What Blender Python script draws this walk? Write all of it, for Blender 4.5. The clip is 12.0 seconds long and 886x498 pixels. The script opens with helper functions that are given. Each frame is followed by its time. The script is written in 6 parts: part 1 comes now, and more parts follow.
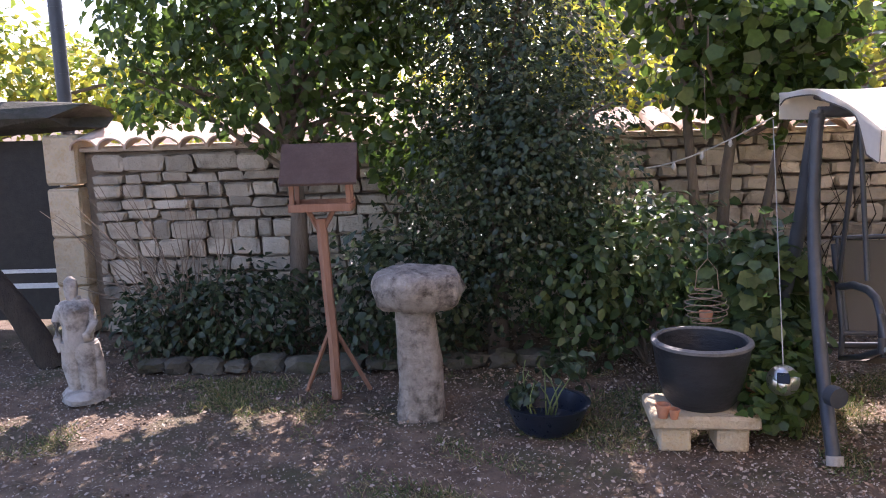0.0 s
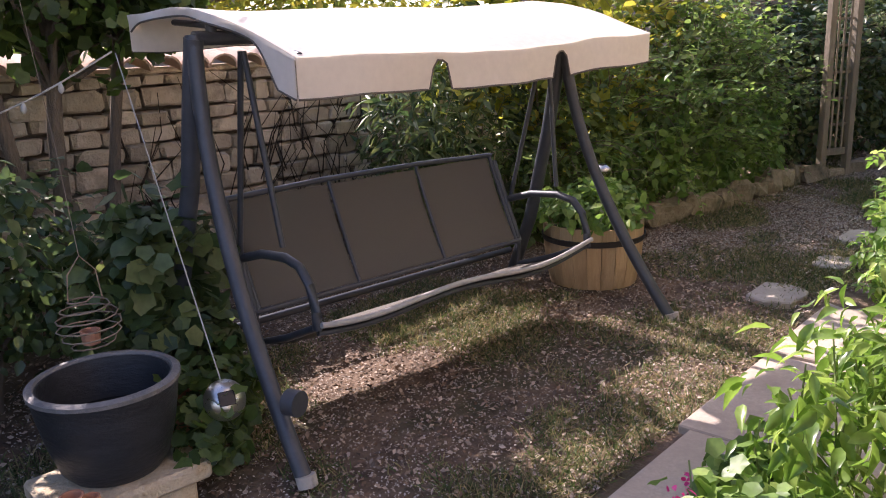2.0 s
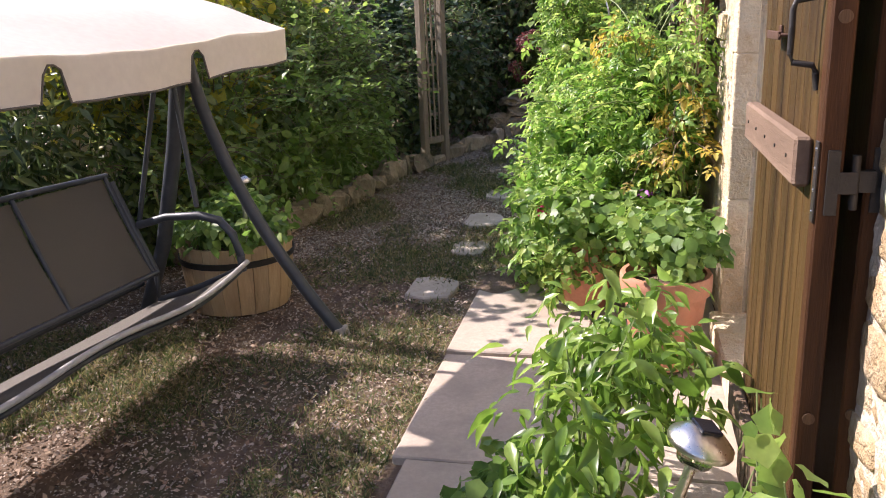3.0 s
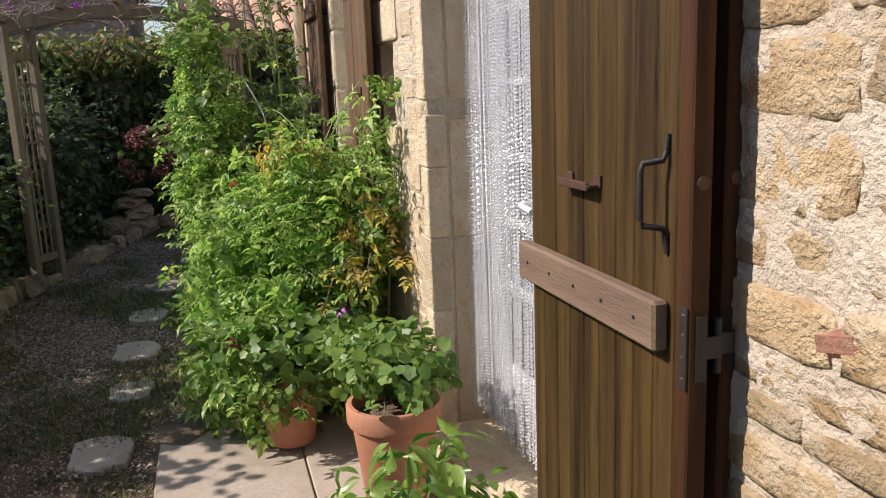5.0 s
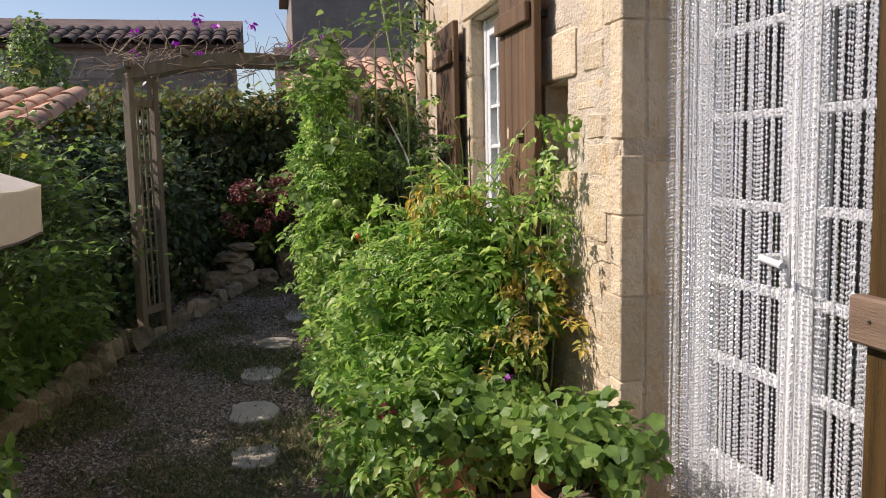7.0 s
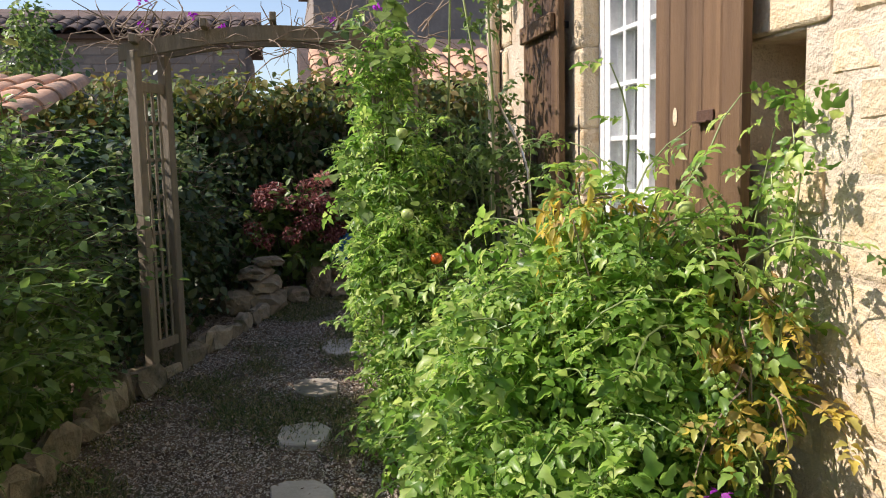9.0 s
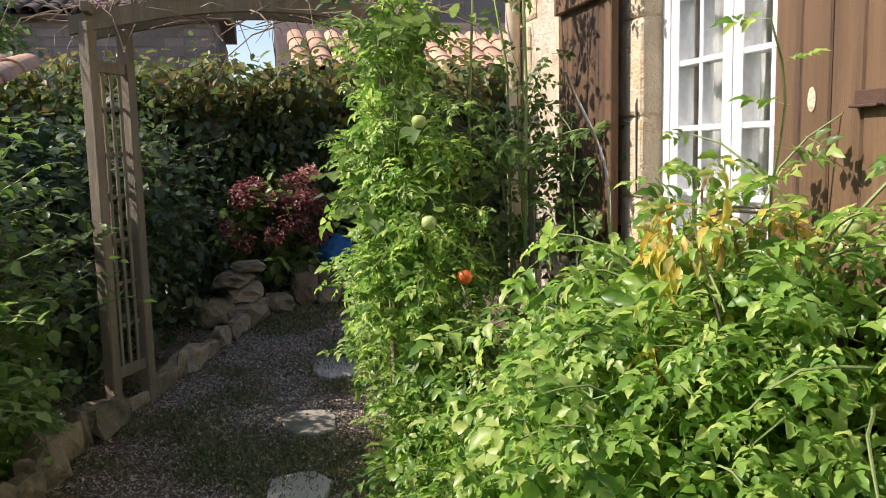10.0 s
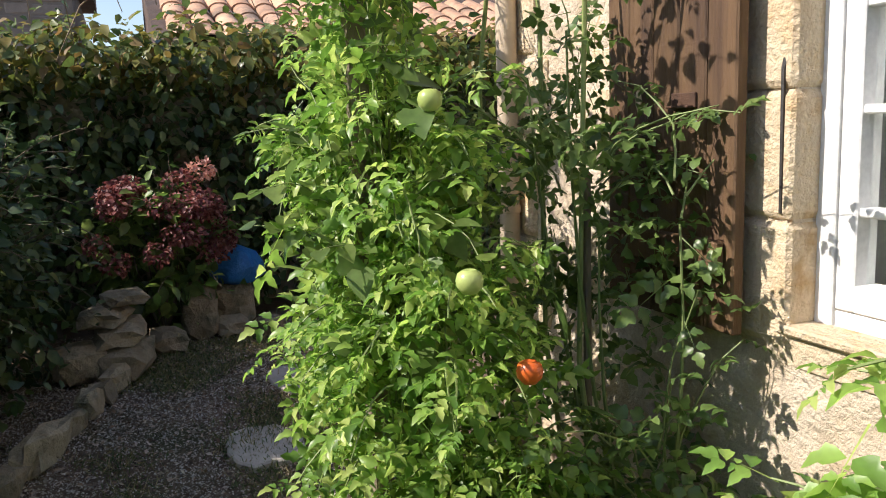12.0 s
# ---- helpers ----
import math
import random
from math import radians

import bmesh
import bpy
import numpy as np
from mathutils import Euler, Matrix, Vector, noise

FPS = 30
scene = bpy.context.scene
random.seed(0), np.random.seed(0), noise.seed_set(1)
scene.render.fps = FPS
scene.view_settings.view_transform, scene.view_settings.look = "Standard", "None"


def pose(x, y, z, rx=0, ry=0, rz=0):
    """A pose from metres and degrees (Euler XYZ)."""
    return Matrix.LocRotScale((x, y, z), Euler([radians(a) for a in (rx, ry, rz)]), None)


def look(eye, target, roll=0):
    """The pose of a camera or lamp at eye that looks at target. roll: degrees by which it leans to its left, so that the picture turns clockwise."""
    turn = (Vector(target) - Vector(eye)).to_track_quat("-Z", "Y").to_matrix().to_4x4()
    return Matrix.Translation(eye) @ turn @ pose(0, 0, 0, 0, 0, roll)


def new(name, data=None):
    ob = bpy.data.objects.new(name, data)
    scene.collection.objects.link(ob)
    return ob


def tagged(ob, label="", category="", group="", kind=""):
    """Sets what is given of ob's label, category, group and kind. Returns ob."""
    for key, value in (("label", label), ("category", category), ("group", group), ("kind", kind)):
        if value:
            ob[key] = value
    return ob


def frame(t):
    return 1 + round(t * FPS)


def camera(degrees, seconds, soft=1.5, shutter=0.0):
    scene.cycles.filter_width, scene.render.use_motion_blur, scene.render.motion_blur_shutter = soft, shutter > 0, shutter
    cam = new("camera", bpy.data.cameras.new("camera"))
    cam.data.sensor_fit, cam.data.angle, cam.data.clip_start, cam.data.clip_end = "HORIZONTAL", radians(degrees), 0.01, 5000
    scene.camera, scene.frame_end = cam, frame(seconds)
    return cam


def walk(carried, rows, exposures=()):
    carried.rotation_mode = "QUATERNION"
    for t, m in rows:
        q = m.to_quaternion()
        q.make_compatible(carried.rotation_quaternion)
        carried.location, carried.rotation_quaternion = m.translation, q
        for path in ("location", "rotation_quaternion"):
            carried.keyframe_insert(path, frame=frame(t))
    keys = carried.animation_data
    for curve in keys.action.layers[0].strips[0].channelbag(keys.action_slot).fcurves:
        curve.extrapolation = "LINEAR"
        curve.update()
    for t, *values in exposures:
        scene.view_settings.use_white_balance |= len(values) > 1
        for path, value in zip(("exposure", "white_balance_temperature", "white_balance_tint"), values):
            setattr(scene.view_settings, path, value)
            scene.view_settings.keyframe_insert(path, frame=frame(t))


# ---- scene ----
cam = camera(57.6, 12.0, soft=1.0)
METRES, EYE, TILT, LEAN, TURN = 6.6, 1.526, 0.0, 0.0, 1.0
ROWS = [
    (0.0, 0.0, 0.0, 0.0, -0.26, -9.46, 1.59),
    (0.5, -0.0115, 0.0528, -0.0046, -8.52, -10.39, 1.75),
    (1.0, -0.0155, 0.1031, -0.0068, -21.22, -11.54, 1.89),
    (1.5, 0.0011, 0.1526, -0.0124, -35.39, -13.07, 2.03),
    (2.0, 0.0189, 0.188, -0.013, -49.24, -14.3, 2.11),
    (2.5, 0.0354, 0.2272, -0.0108, -64.75, -15.26, 2.14),
    (3.0, 0.0574, 0.2583, -0.01, -78.67, -15.83, 2.24),
    (3.5, 0.0807, 0.2801, -0.0056, -88.68, -15.89, 2.31),
    (5.5, 0.1285, 0.3256, 0.016, -109.52, -10.03, 2.02),
    (6.0, 0.1457, 0.3301, 0.0119, -108.93, -8.46, 1.9),
    (6.5, 0.1671, 0.3508, 0.004, -106.58, -7.22, 1.5),
    (7.0, 0.1944, 0.3736, -0.0028, -102.79, -6.52, 1.21),
    (9.0, 0.3882, 0.397, -0.0057, -102.03, -6.34, 1.27),
    (9.5, 0.4465, 0.3959, -0.0006, -102.89, -6.72, 1.29),
    (10.0, 0.504, 0.4046, -0.0019, -103.86, -7.13, 1.29),
    (10.5, 0.5585, 0.405, -0.0003, -105.44, -7.4, 1.53),
    (11.0, 0.6183, 0.3956, 0.0033, -106.97, -7.84, 1.66),
    (11.5, 0.6692, 0.3955, 0.0035, -109.37, -8.39, 1.99),
    (12.0, 0.7177, 0.4055, 0.0054, -112.37, -8.73, 1.95),
]
walk(cam, [(t, pose(0, 0, EYE, TILT, LEAN, TURN) @ pose(METRES * x, METRES * y, METRES * z, 90 + pitch, roll, yaw)) for t, x, y, z, yaw, pitch, roll in ROWS],
     exposures=[(0.0, 1.52, 6250, 30), (1.0, 1.30, 6300, 31), (2.5, 1.04, 6350, 31), (3.5, 0.80, 6250, 19), (5.5, 0.0, 6400, 17), (6.2, 0.08, 6400, 19), (7.0, 0.02, 6450, 19), (9.0, 0.40, 6500, 17), (10.5, 0.52, 6500, 17), (12.0, 0.50, 6450, 15)])

# ---- light ----
SUN_AZ, SUN_EL = 8.0, 41.0   # from +y towards +x, above the horizon
world = bpy.data.worlds.new("sky")
scene.world = world
world.use_nodes = True
sky = world.node_tree.nodes.new("ShaderNodeTexSky")
sky.sky_type, sky.sun_disc = "NISHITA", False
sky.sun_elevation, sky.sun_rotation = radians(SUN_EL), radians(SUN_AZ)
back = world.node_tree.nodes["Background"]
back.inputs["Strength"].default_value = 0.138
world.node_tree.links.new(sky.outputs[0], back.inputs["Color"])
sun = new("sun", bpy.data.lights.new("sun", "SUN"))
sun.data.energy, sun.data.angle, sun.data.color = 5.0, radians(0.5), (1.0, 0.93, 0.82)
_a, _e = radians(SUN_AZ), radians(SUN_EL)
sun.matrix_world = look((30 * math.sin(_a) * math.cos(_e), 30 * math.cos(_a) * math.cos(_e), 30 * math.sin(_e)), (0, 0, 0))


# ---- materials ----
def mat(name, c1, c2, scale=6.0, rough=0.85, bump=0.3, fine=40.0, metal=0.0, stain=None, stain_scale=1.2, vary=0.0, island=0.0, stretch=(1, 1, 1), spec=0.4):
    """Two noises at real size mix c1 and c2; a wide one lays stains; bump from the fine one."""
    m = bpy.data.materials.new(name)
    m.use_nodes = True
    nt = m.node_tree
    N, L = nt.nodes, nt.links.new
    p = N["Principled BSDF"]
    g = N.new("ShaderNodeNewGeometry")
    mp = N.new("ShaderNodeMapping")
    mp.inputs["Scale"].default_value = stretch
    L(g.outputs["Position"], mp.inputs["Vector"])

    def noise_tex(sc, detail):
        n = N.new("ShaderNodeTexNoise")
        n.inputs["Scale"].default_value, n.inputs["Detail"].default_value, n.inputs["Roughness"].default_value = sc, detail, 0.65
        L(mp.outputs[0], n.inputs["Vector"])
        return n

    def mixc(fac, a, b):
        x = N.new("ShaderNodeMix")
        x.data_type = "RGBA"
        for sock, v in ((x.inputs[0], fac), (x.inputs[6], a), (x.inputs[7], b)):
            if isinstance(v, bpy.types.NodeSocket):
                L(v, sock)
            else:
                sock.default_value = v if isinstance(v, float) else (*v, 1)
        return x.outputs[2]

    def ramp(src, lo, hi):
        r = N.new("ShaderNodeMapRange")
        r.inputs[1].default_value, r.inputs[2].default_value = lo, hi
        L(src, r.inputs[0])
        return r.outputs[0]

    n1, n2 = noise_tex(scale, 5), noise_tex(fine, 4)
    col = mixc(ramp(n1.outputs[0], 0.35, 0.65), c1, c2)
    col = mixc(ramp(n2.outputs[0], 0.3, 0.8), col, tuple(0.72 * v for v in c2))
    if stain:
        col = mixc(ramp(noise_tex(stain_scale, 6).outputs[0], 0.5, 0.68), col, stain)
    if vary or island:
        src = N.new("ShaderNodeObjectInfo").outputs["Random"] if vary else g.outputs["Random Per Island"]
        amount = vary or island
        hsv = N.new("ShaderNodeHueSaturation")
        mr = N.new("ShaderNodeMapRange")
        mr.inputs[3].default_value, mr.inputs[4].default_value = 1 - amount, 1 + amount
        L(src, mr.inputs[0])
        L(mr.outputs[0], hsv.inputs["Value"])
        L(col, hsv.inputs["Color"])
        col = hsv.outputs[0]
    L(col, p.inputs["Base Color"])
    p.inputs["Metallic"].default_value = metal
    p.inputs["Specular IOR Level"].default_value = spec
    r = N.new("ShaderNodeMapRange")
    r.inputs[3].default_value, r.inputs[4].default_value = max(0.05, rough - 0.1), min(1, rough + 0.1)
    L(n2.outputs[0], r.inputs[0])
    L(r.outputs[0], p.inputs["Roughness"])
    if bump:
        b = N.new("ShaderNodeBump")
        b.inputs["Strength"].default_value, b.inputs["Distance"].default_value = bump, 0.02
        add = N.new("ShaderNodeMath")
        L(n1.outputs[0], add.inputs[0])
        L(n2.outputs[0], add.inputs[1])
        L(add.outputs[0], b.inputs["Height"])
        L(b.outputs[0], p.inputs["Normal"])
    return m


def leaf_mat(name, colours, through_light=0.35, rough=0.45, boost=1.9, single=False):
    """Leaves: each takes one of the colours, and lets some light through."""
    m = bpy.data.materials.new(name)
    m.use_nodes = True
    N, L = m.node_tree.nodes, m.node_tree.links.new
    p = N["Principled BSDF"]
    g = N.new("ShaderNodeNewGeometry")
    cr = N.new("ShaderNodeValToRGB")
    cr.color_ramp.elements[0].color, cr.color_ramp.elements[0].position = (*colours[0], 1), 0.0
    cr.color_ramp.elements[1].color, cr.color_ramp.elements[1].position = (*colours[-1], 1), 1.0
    for i, c in enumerate(colours[1:-1]):
        cr.color_ramp.elements.new((i + 1) / (len(colours) - 1)).color = (*c, 1)
    L(N.new("ShaderNodeObjectInfo").outputs["Random"] if single else g.outputs["Random Per Island"], cr.inputs[0])
    n = N.new("ShaderNodeTexNoise")
    n.inputs["Scale"].default_value = 35
    L(g.outputs["Position"], n.inputs["Vector"])
    hs = N.new("ShaderNodeHueSaturation")
    mr = N.new("ShaderNodeMapRange")
    spread = 0.08 if boost < 1.5 else 0.4
    mr.inputs[3].default_value, mr.inputs[4].default_value = 1 - spread, 1 + spread
    L(n.outputs[0], mr.inputs[0])
    L(mr.outputs[0], hs.inputs["Value"])
    L(cr.outputs[0], hs.inputs["Color"])
    L(hs.outputs[0], p.inputs["Base Color"])
    p.inputs["Roughness"].default_value = rough
    t = N.new("ShaderNodeBsdfTranslucent")
    bright = N.new("ShaderNodeHueSaturation")
    bright.inputs["Value"].default_value, bright.inputs["Saturation"].default_value = boost, 1.05
    L(hs.outputs[0], bright.inputs["Color"])
    L(bright.outputs[0], t.inputs["Color"])
    mx = N.new("ShaderNodeMixShader")
    mx.inputs[0].default_value = through_light
    L(p.outputs[0], mx.inputs[1])
    L(t.outputs[0], mx.inputs[2])
    L(mx.outputs[0], N["Material Output"].inputs["Surface"])
    return m


def glass_mat(name, tint=(0.9, 0.95, 0.95), rough=0.02):
    m = bpy.data.materials.new(name)
    m.use_nodes = True
    p = m.node_tree.nodes["Principled BSDF"]
    p.inputs["Base Color"].default_value = (*tint, 1)
    p.inputs["Roughness"].default_value, p.inputs["Transmission Weight"].default_value = rough, 1.0
    return m


M_SOIL = mat("soil", (0.075, 0.048, 0.032), (0.25, 0.175, 0.12), 5.0, 0.95, 1.0, 45, stain=(0.085, 0.085, 0.04), stain_scale=1.7)
M_PAVE = mat("pavement_stone", (0.44, 0.36, 0.28), (0.55, 0.46, 0.37), 2.5, 0.85, 0.15, 50, stain=(0.33, 0.27, 0.22), stain_scale=2.0, vary=0.08)
M_SLAB = mat("stepping_stone", (0.40, 0.35, 0.29), (0.54, 0.48, 0.41), 4, 0.85, 0.3, 40, stain=(0.2, 0.17, 0.12))
M_MORTAR = mat("lime_mortar", (0.60, 0.48, 0.34), (0.76, 0.65, 0.51), 9, 0.95, 0.9, 55, stain=(0.50, 0.37, 0.23), stain_scale=2.5)
M_HOUSE = mat("house_stone", (0.40, 0.25, 0.115), (0.66, 0.50, 0.30), 14, 0.92, 1.0, 70, stain=(0.62, 0.51, 0.36), stain_scale=7, vary=0.2)
M_DRESSED = mat("dressed_stone", (0.60, 0.44, 0.25), (0.82, 0.70, 0.52), 6, 0.92, 0.75, 48, stain=(0.55, 0.37, 0.19), stain_scale=6, vary=0.12)
M_GARDEN = mat("garden_wall_stone", (0.42, 0.34, 0.25), (0.60, 0.52, 0.41), 5, 0.95, 0.7, 40, stain=(0.20, 0.17, 0.13), stain_scale=3.0, vary=0.3)
M_JOINT = mat("old_joint", (0.22, 0.17, 0.12), (0.34, 0.27, 0.20), 8, 0.95, 0.6, 60)
M_ROCK = mat("rock", (0.25, 0.19, 0.115), (0.42, 0.34, 0.23), 9, 0.95, 1.0, 30, stain=(0.12, 0.11, 0.065), stain_scale=5, vary=0.25)
M_OLDBRICK = mat("old_brick", (0.26, 0.115, 0.075), (0.38, 0.19, 0.125), 20, 0.9, 0.5, 60, stain=(0.42, 0.32, 0.22), stain_scale=12)
M_STATUE = mat("cast_stone", (0.42, 0.37, 0.32), (0.58, 0.53, 0.47), 7, 0.9, 0.5, 40, stain=(0.16, 0.14, 0.12), stain_scale=9)
M_PED = mat("lichen_stone", (0.24, 0.20, 0.16), (0.54, 0.47, 0.40), 20, 0.95, 1.0, 60, stain=(0.085, 0.07, 0.055), stain_scale=11)
M_TILE = mat("roof_tile", (0.52, 0.27, 0.16), (0.66, 0.42, 0.28), 5, 0.9, 0.4, 40, stain=(0.22, 0.16, 0.12), stain_scale=2, vary=0.2, island=0.2)
M_TILEPALE = mat("pale_coping_tile", (0.62, 0.44, 0.34), (0.74, 0.58, 0.47), 5, 0.9, 0.4, 40, stain=(0.45, 0.30, 0.2), stain_scale=2, vary=0.15)
M_TERRA = mat("terracotta", (0.50, 0.20, 0.11), (0.62, 0.29, 0.17), 4, 0.75, 0.1, 50, stain=(0.42, 0.25, 0.17))
M_DARKPOT = mat("dark_glazed_pot", (0.020, 0.022, 0.025), (0.038, 0.041, 0.046), 8, 0.4, 0.25, 25, stretch=(1, 1, 3))
M_RIM = mat("worn_grey_rim", (0.10, 0.10, 0.10), (0.22, 0.21, 0.20), 14, 0.55, 0.3, 50)
# matte near-black: the shade inside the pot is put into the water's colour
M_WATER = mat("dark_pot_inside_shade", (0.008, 0.008, 0.007), (0.015, 0.014, 0.012), 8, 0.7, 0.2, 30, spec=0.1)
M_STEEL = mat("grey_painted_steel", (0.045, 0.050, 0.060), (0.065, 0.072, 0.085), 10, 0.4, 0.05, 60, spec=0.5)
M_MESHCLOTH = mat("grey_sling_fabric", (0.105, 0.094, 0.078), (0.14, 0.126, 0.106), 300, 0.8, 0.3, 700)
M_PIPING = mat("dark_piping", (0.10, 0.09, 0.08), (0.14, 0.12, 0.1), 20, 0.8, 0.1)
M_BIRDWOOD = mat("red_brown_wood", (0.30, 0.14, 0.08), (0.42, 0.22, 0.14), 5, 0.7, 0.3, 50, stretch=(6, 6, 0.6))
M_BIRDROOF = mat("felt_roof", (0.09, 0.055, 0.045), (0.14, 0.09, 0.07), 10, 0.9, 0.4, 60)
M_BARREL = mat("barrel_wood", (0.45, 0.29, 0.14), (0.62, 0.44, 0.25), 4, 0.75, 0.3, 40, stretch=(5, 5, 0.5), stain=(0.28, 0.18, 0.09), vary=0.15)
M_SHUTTER = mat("varnished_shutter_wood", (0.036, 0.021, 0.0075), (0.110, 0.064, 0.021), 3, 0.5, 0.35, 40, stretch=(9, 9, 0.5), stain=(0.022, 0.012, 0.006), stain_scale=1.6, vary=0.2, spec=0.15)
M_STILE = mat("red_brown_stile_wood", (0.060, 0.026, 0.012), (0.10, 0.044, 0.018), 3, 0.5, 0.3, 40, stretch=(9, 9, 0.5), stain=(0.03, 0.014, 0.008), spec=0.15)
M_SHUTTER2 = mat("worn_brown_shutter", (0.115, 0.062, 0.027), (0.20, 0.115, 0.056), 3, 0.65, 0.4, 40, stretch=(9, 9, 0.5), stain=(0.075, 0.040, 0.022), vary=0.16)
M_GREYWOOD = mat("weathered_bar_wood", (0.15, 0.095, 0.06), (0.26, 0.175, 0.115), 4, 0.75, 0.3, 40, stretch=(0.6, 6, 6))
M_ARCH = mat("weathered_arch_wood", (0.20, 0.155, 0.105), (0.30, 0.245, 0.175), 5, 0.85, 0.4, 50, stretch=(5, 5, 0.7), stain=(0.17, 0.15, 0.11))
M_IRON = mat("rusty_iron", (0.07, 0.045, 0.035), (0.15, 0.08, 0.05), 20, 0.7, 0.3, 90, metal=0.4)
M_BLACKIRON = mat("black_iron_and_groove_shade", (0.02, 0.018, 0.017), (0.04, 0.035, 0.03), 20, 0.5, 0.2, 90)
M_PVC = mat("white_frame_and_gap_light", (0.78, 0.78, 0.77), (0.82, 0.82, 0.81), 3, 0.4, 0.03, 40)
M_CHROME = mat("brushed_steel", (0.62, 0.60, 0.57), (0.72, 0.70, 0.67), 30, 0.3, 0.05, 90, metal=1.0)
M_SOLAR = mat("solar_cell", (0.008, 0.010, 0.016), (0.014, 0.016, 0.024), 30, 0.15, 0.0)
M_DARKBARK = mat("dark_bark", (0.035, 0.027, 0.02), (0.08, 0.062, 0.045), 8, 0.95, 0.8, 50, stretch=(2, 2, 0.6))
M_BARK = mat("bark", (0.13, 0.10, 0.075), (0.24, 0.19, 0.14), 8, 0.95, 0.8, 50, stretch=(2, 2, 0.6))
M_STEM = mat("green_stem", (0.16, 0.22, 0.07), (0.24, 0.30, 0.11), 9, 0.6, 0.1, 50)
# brighter than the other stems, to look sunlit
M_CANE = mat("sunlit_rose_cane", (0.26, 0.33, 0.10), (0.36, 0.42, 0.16), 9, 0.5, 0.1, 50)
M_TWIG = mat("dry_twig", (0.22, 0.16, 0.11), (0.34, 0.26, 0.19), 9, 0.85, 0.2, 50)
M_BLDG = mat("grey_stone_wall", (0.24, 0.20, 0.17), (0.34, 0.29, 0.25), 2.5, 0.95, 0.5, 14, stain=(0.22, 0.19, 0.17), vary=0.2)
# indoor shade put into a dark colour
M_ROOMSHADE = mat("dark_room_shade", (0.08, 0.075, 0.07), (0.12, 0.11, 0.10), 2, 0.9, 0.0)
M_CURTAIN = mat("net_curtain", (0.26, 0.26, 0.25), (0.36, 0.35, 0.34), 8, 0.9, 0.1)
M_BLUE = mat("blue_plastic", (0.02, 0.13, 0.42), (0.04, 0.22, 0.55), 9, 0.35, 0.5, 20)
M_ZINC = mat("beige_pipe", (0.55, 0.43, 0.30), (0.64, 0.52, 0.38), 9, 0.6, 0.05, 20)
M_TOMATO = mat("ripe_tomato", (0.62, 0.10, 0.02), (0.72, 0.16, 0.03), 9, 0.3, 0.0)
M_GREENTOM = mat("green_tomato", (0.36, 0.46, 0.12), (0.46, 0.55, 0.18), 9, 0.3, 0.0)
M_WIRE = mat("light_wire", (0.5, 0.48, 0.44), (0.6, 0.58, 0.53), 9, 0.5, 0.0)
M_GLASS = glass_mat("glass")
M_BEAD = glass_mat("clear_bead", (0.94, 0.95, 0.97), 0.14)
M_BEAD.node_tree.nodes["Principled BSDF"].inputs["Transmission Weight"].default_value = 0.5
# pale grey imitates sky glare along the seat edge
M_BARGLARE = mat("sky_glare_webbing", (0.34, 0.33, 0.31), (0.46, 0.45, 0.43), 30, 0.5, 0.1, 90)
M_MOSSY = mat("mossy_edging_stone", (0.065, 0.058, 0.042), (0.15, 0.135, 0.105), 7, 0.95, 0.6, 40, stain=(0.06, 0.065, 0.03), stain_scale=4, vary=0.25)
M_OLDTILE = mat("old_barn_tile", (0.085, 0.055, 0.045), (0.15, 0.105, 0.085), 4, 0.95, 0.4, 30, stain=(0.06, 0.048, 0.042), stain_scale=1.5, vary=0.35)

L_DARK = leaf_mat("dark_evergreen_leaf", [(0.025, 0.042, 0.020), (0.045, 0.068, 0.032), (0.085, 0.11, 0.05)], 0.25, 0.3)
L_TREE = leaf_mat("tree_leaf", [(0.035, 0.065, 0.015), (0.060, 0.10, 0.022), (0.10, 0.15, 0.03)], 0.35)
L_TOM = leaf_mat("tomato_leaf", [(0.08, 0.165, 0.03), (0.15, 0.27, 0.05), (0.26, 0.39, 0.085), (0.42, 0.49, 0.15)], 0.40, 0.4, 2.1)
L_PEP = leaf_mat("pepper_leaf", [(0.08, 0.155, 0.025), (0.16, 0.265, 0.045), (0.28, 0.38, 0.09)], 0.38, 0.32, 1.9)
L_PEP1 = leaf_mat("pepper_leaf_single", [(0.08, 0.155, 0.025), (0.16, 0.265, 0.045), (0.28, 0.38, 0.09)], 0.38, 0.32, 1.9, single=True)
L_GER = leaf_mat("geranium_leaf", [(0.09, 0.17, 0.034), (0.15, 0.25, 0.053), (0.25, 0.34, 0.085)], 0.36, 0.45, 1.9)
L_ROSE = leaf_mat("rose_leaf", [(0.065, 0.115, 0.032), (0.11, 0.18, 0.048), (0.18, 0.26, 0.075)], 0.32, 0.38)
L_HEDGE = leaf_mat("creeper_leaf", [(0.035, 0.065, 0.025), (0.055, 0.095, 0.033), (0.09, 0.13, 0.045), (0.15, 0.18, 0.06)], 0.3, 0.38)
# lighter, yellower than creeper_leaf: sun on the top is put into the colour
L_CREEP = leaf_mat("lit_creeper_top_leaf", [(0.08, 0.12, 0.03), (0.13, 0.17, 0.04), (0.21, 0.20, 0.05), (0.20, 0.12, 0.05)], 0.3, 0.5)
L_VINE = leaf_mat("yellowing_vine_leaf", [(0.10, 0.15, 0.03), (0.20, 0.24, 0.04), (0.34, 0.33, 0.05), (0.42, 0.36, 0.07)], 0.4)
L_SHRUB = leaf_mat("shrub_leaf", [(0.06, 0.10, 0.03), (0.11, 0.165, 0.045), (0.19, 0.25, 0.075)], 0.4, 0.38, 2.2)
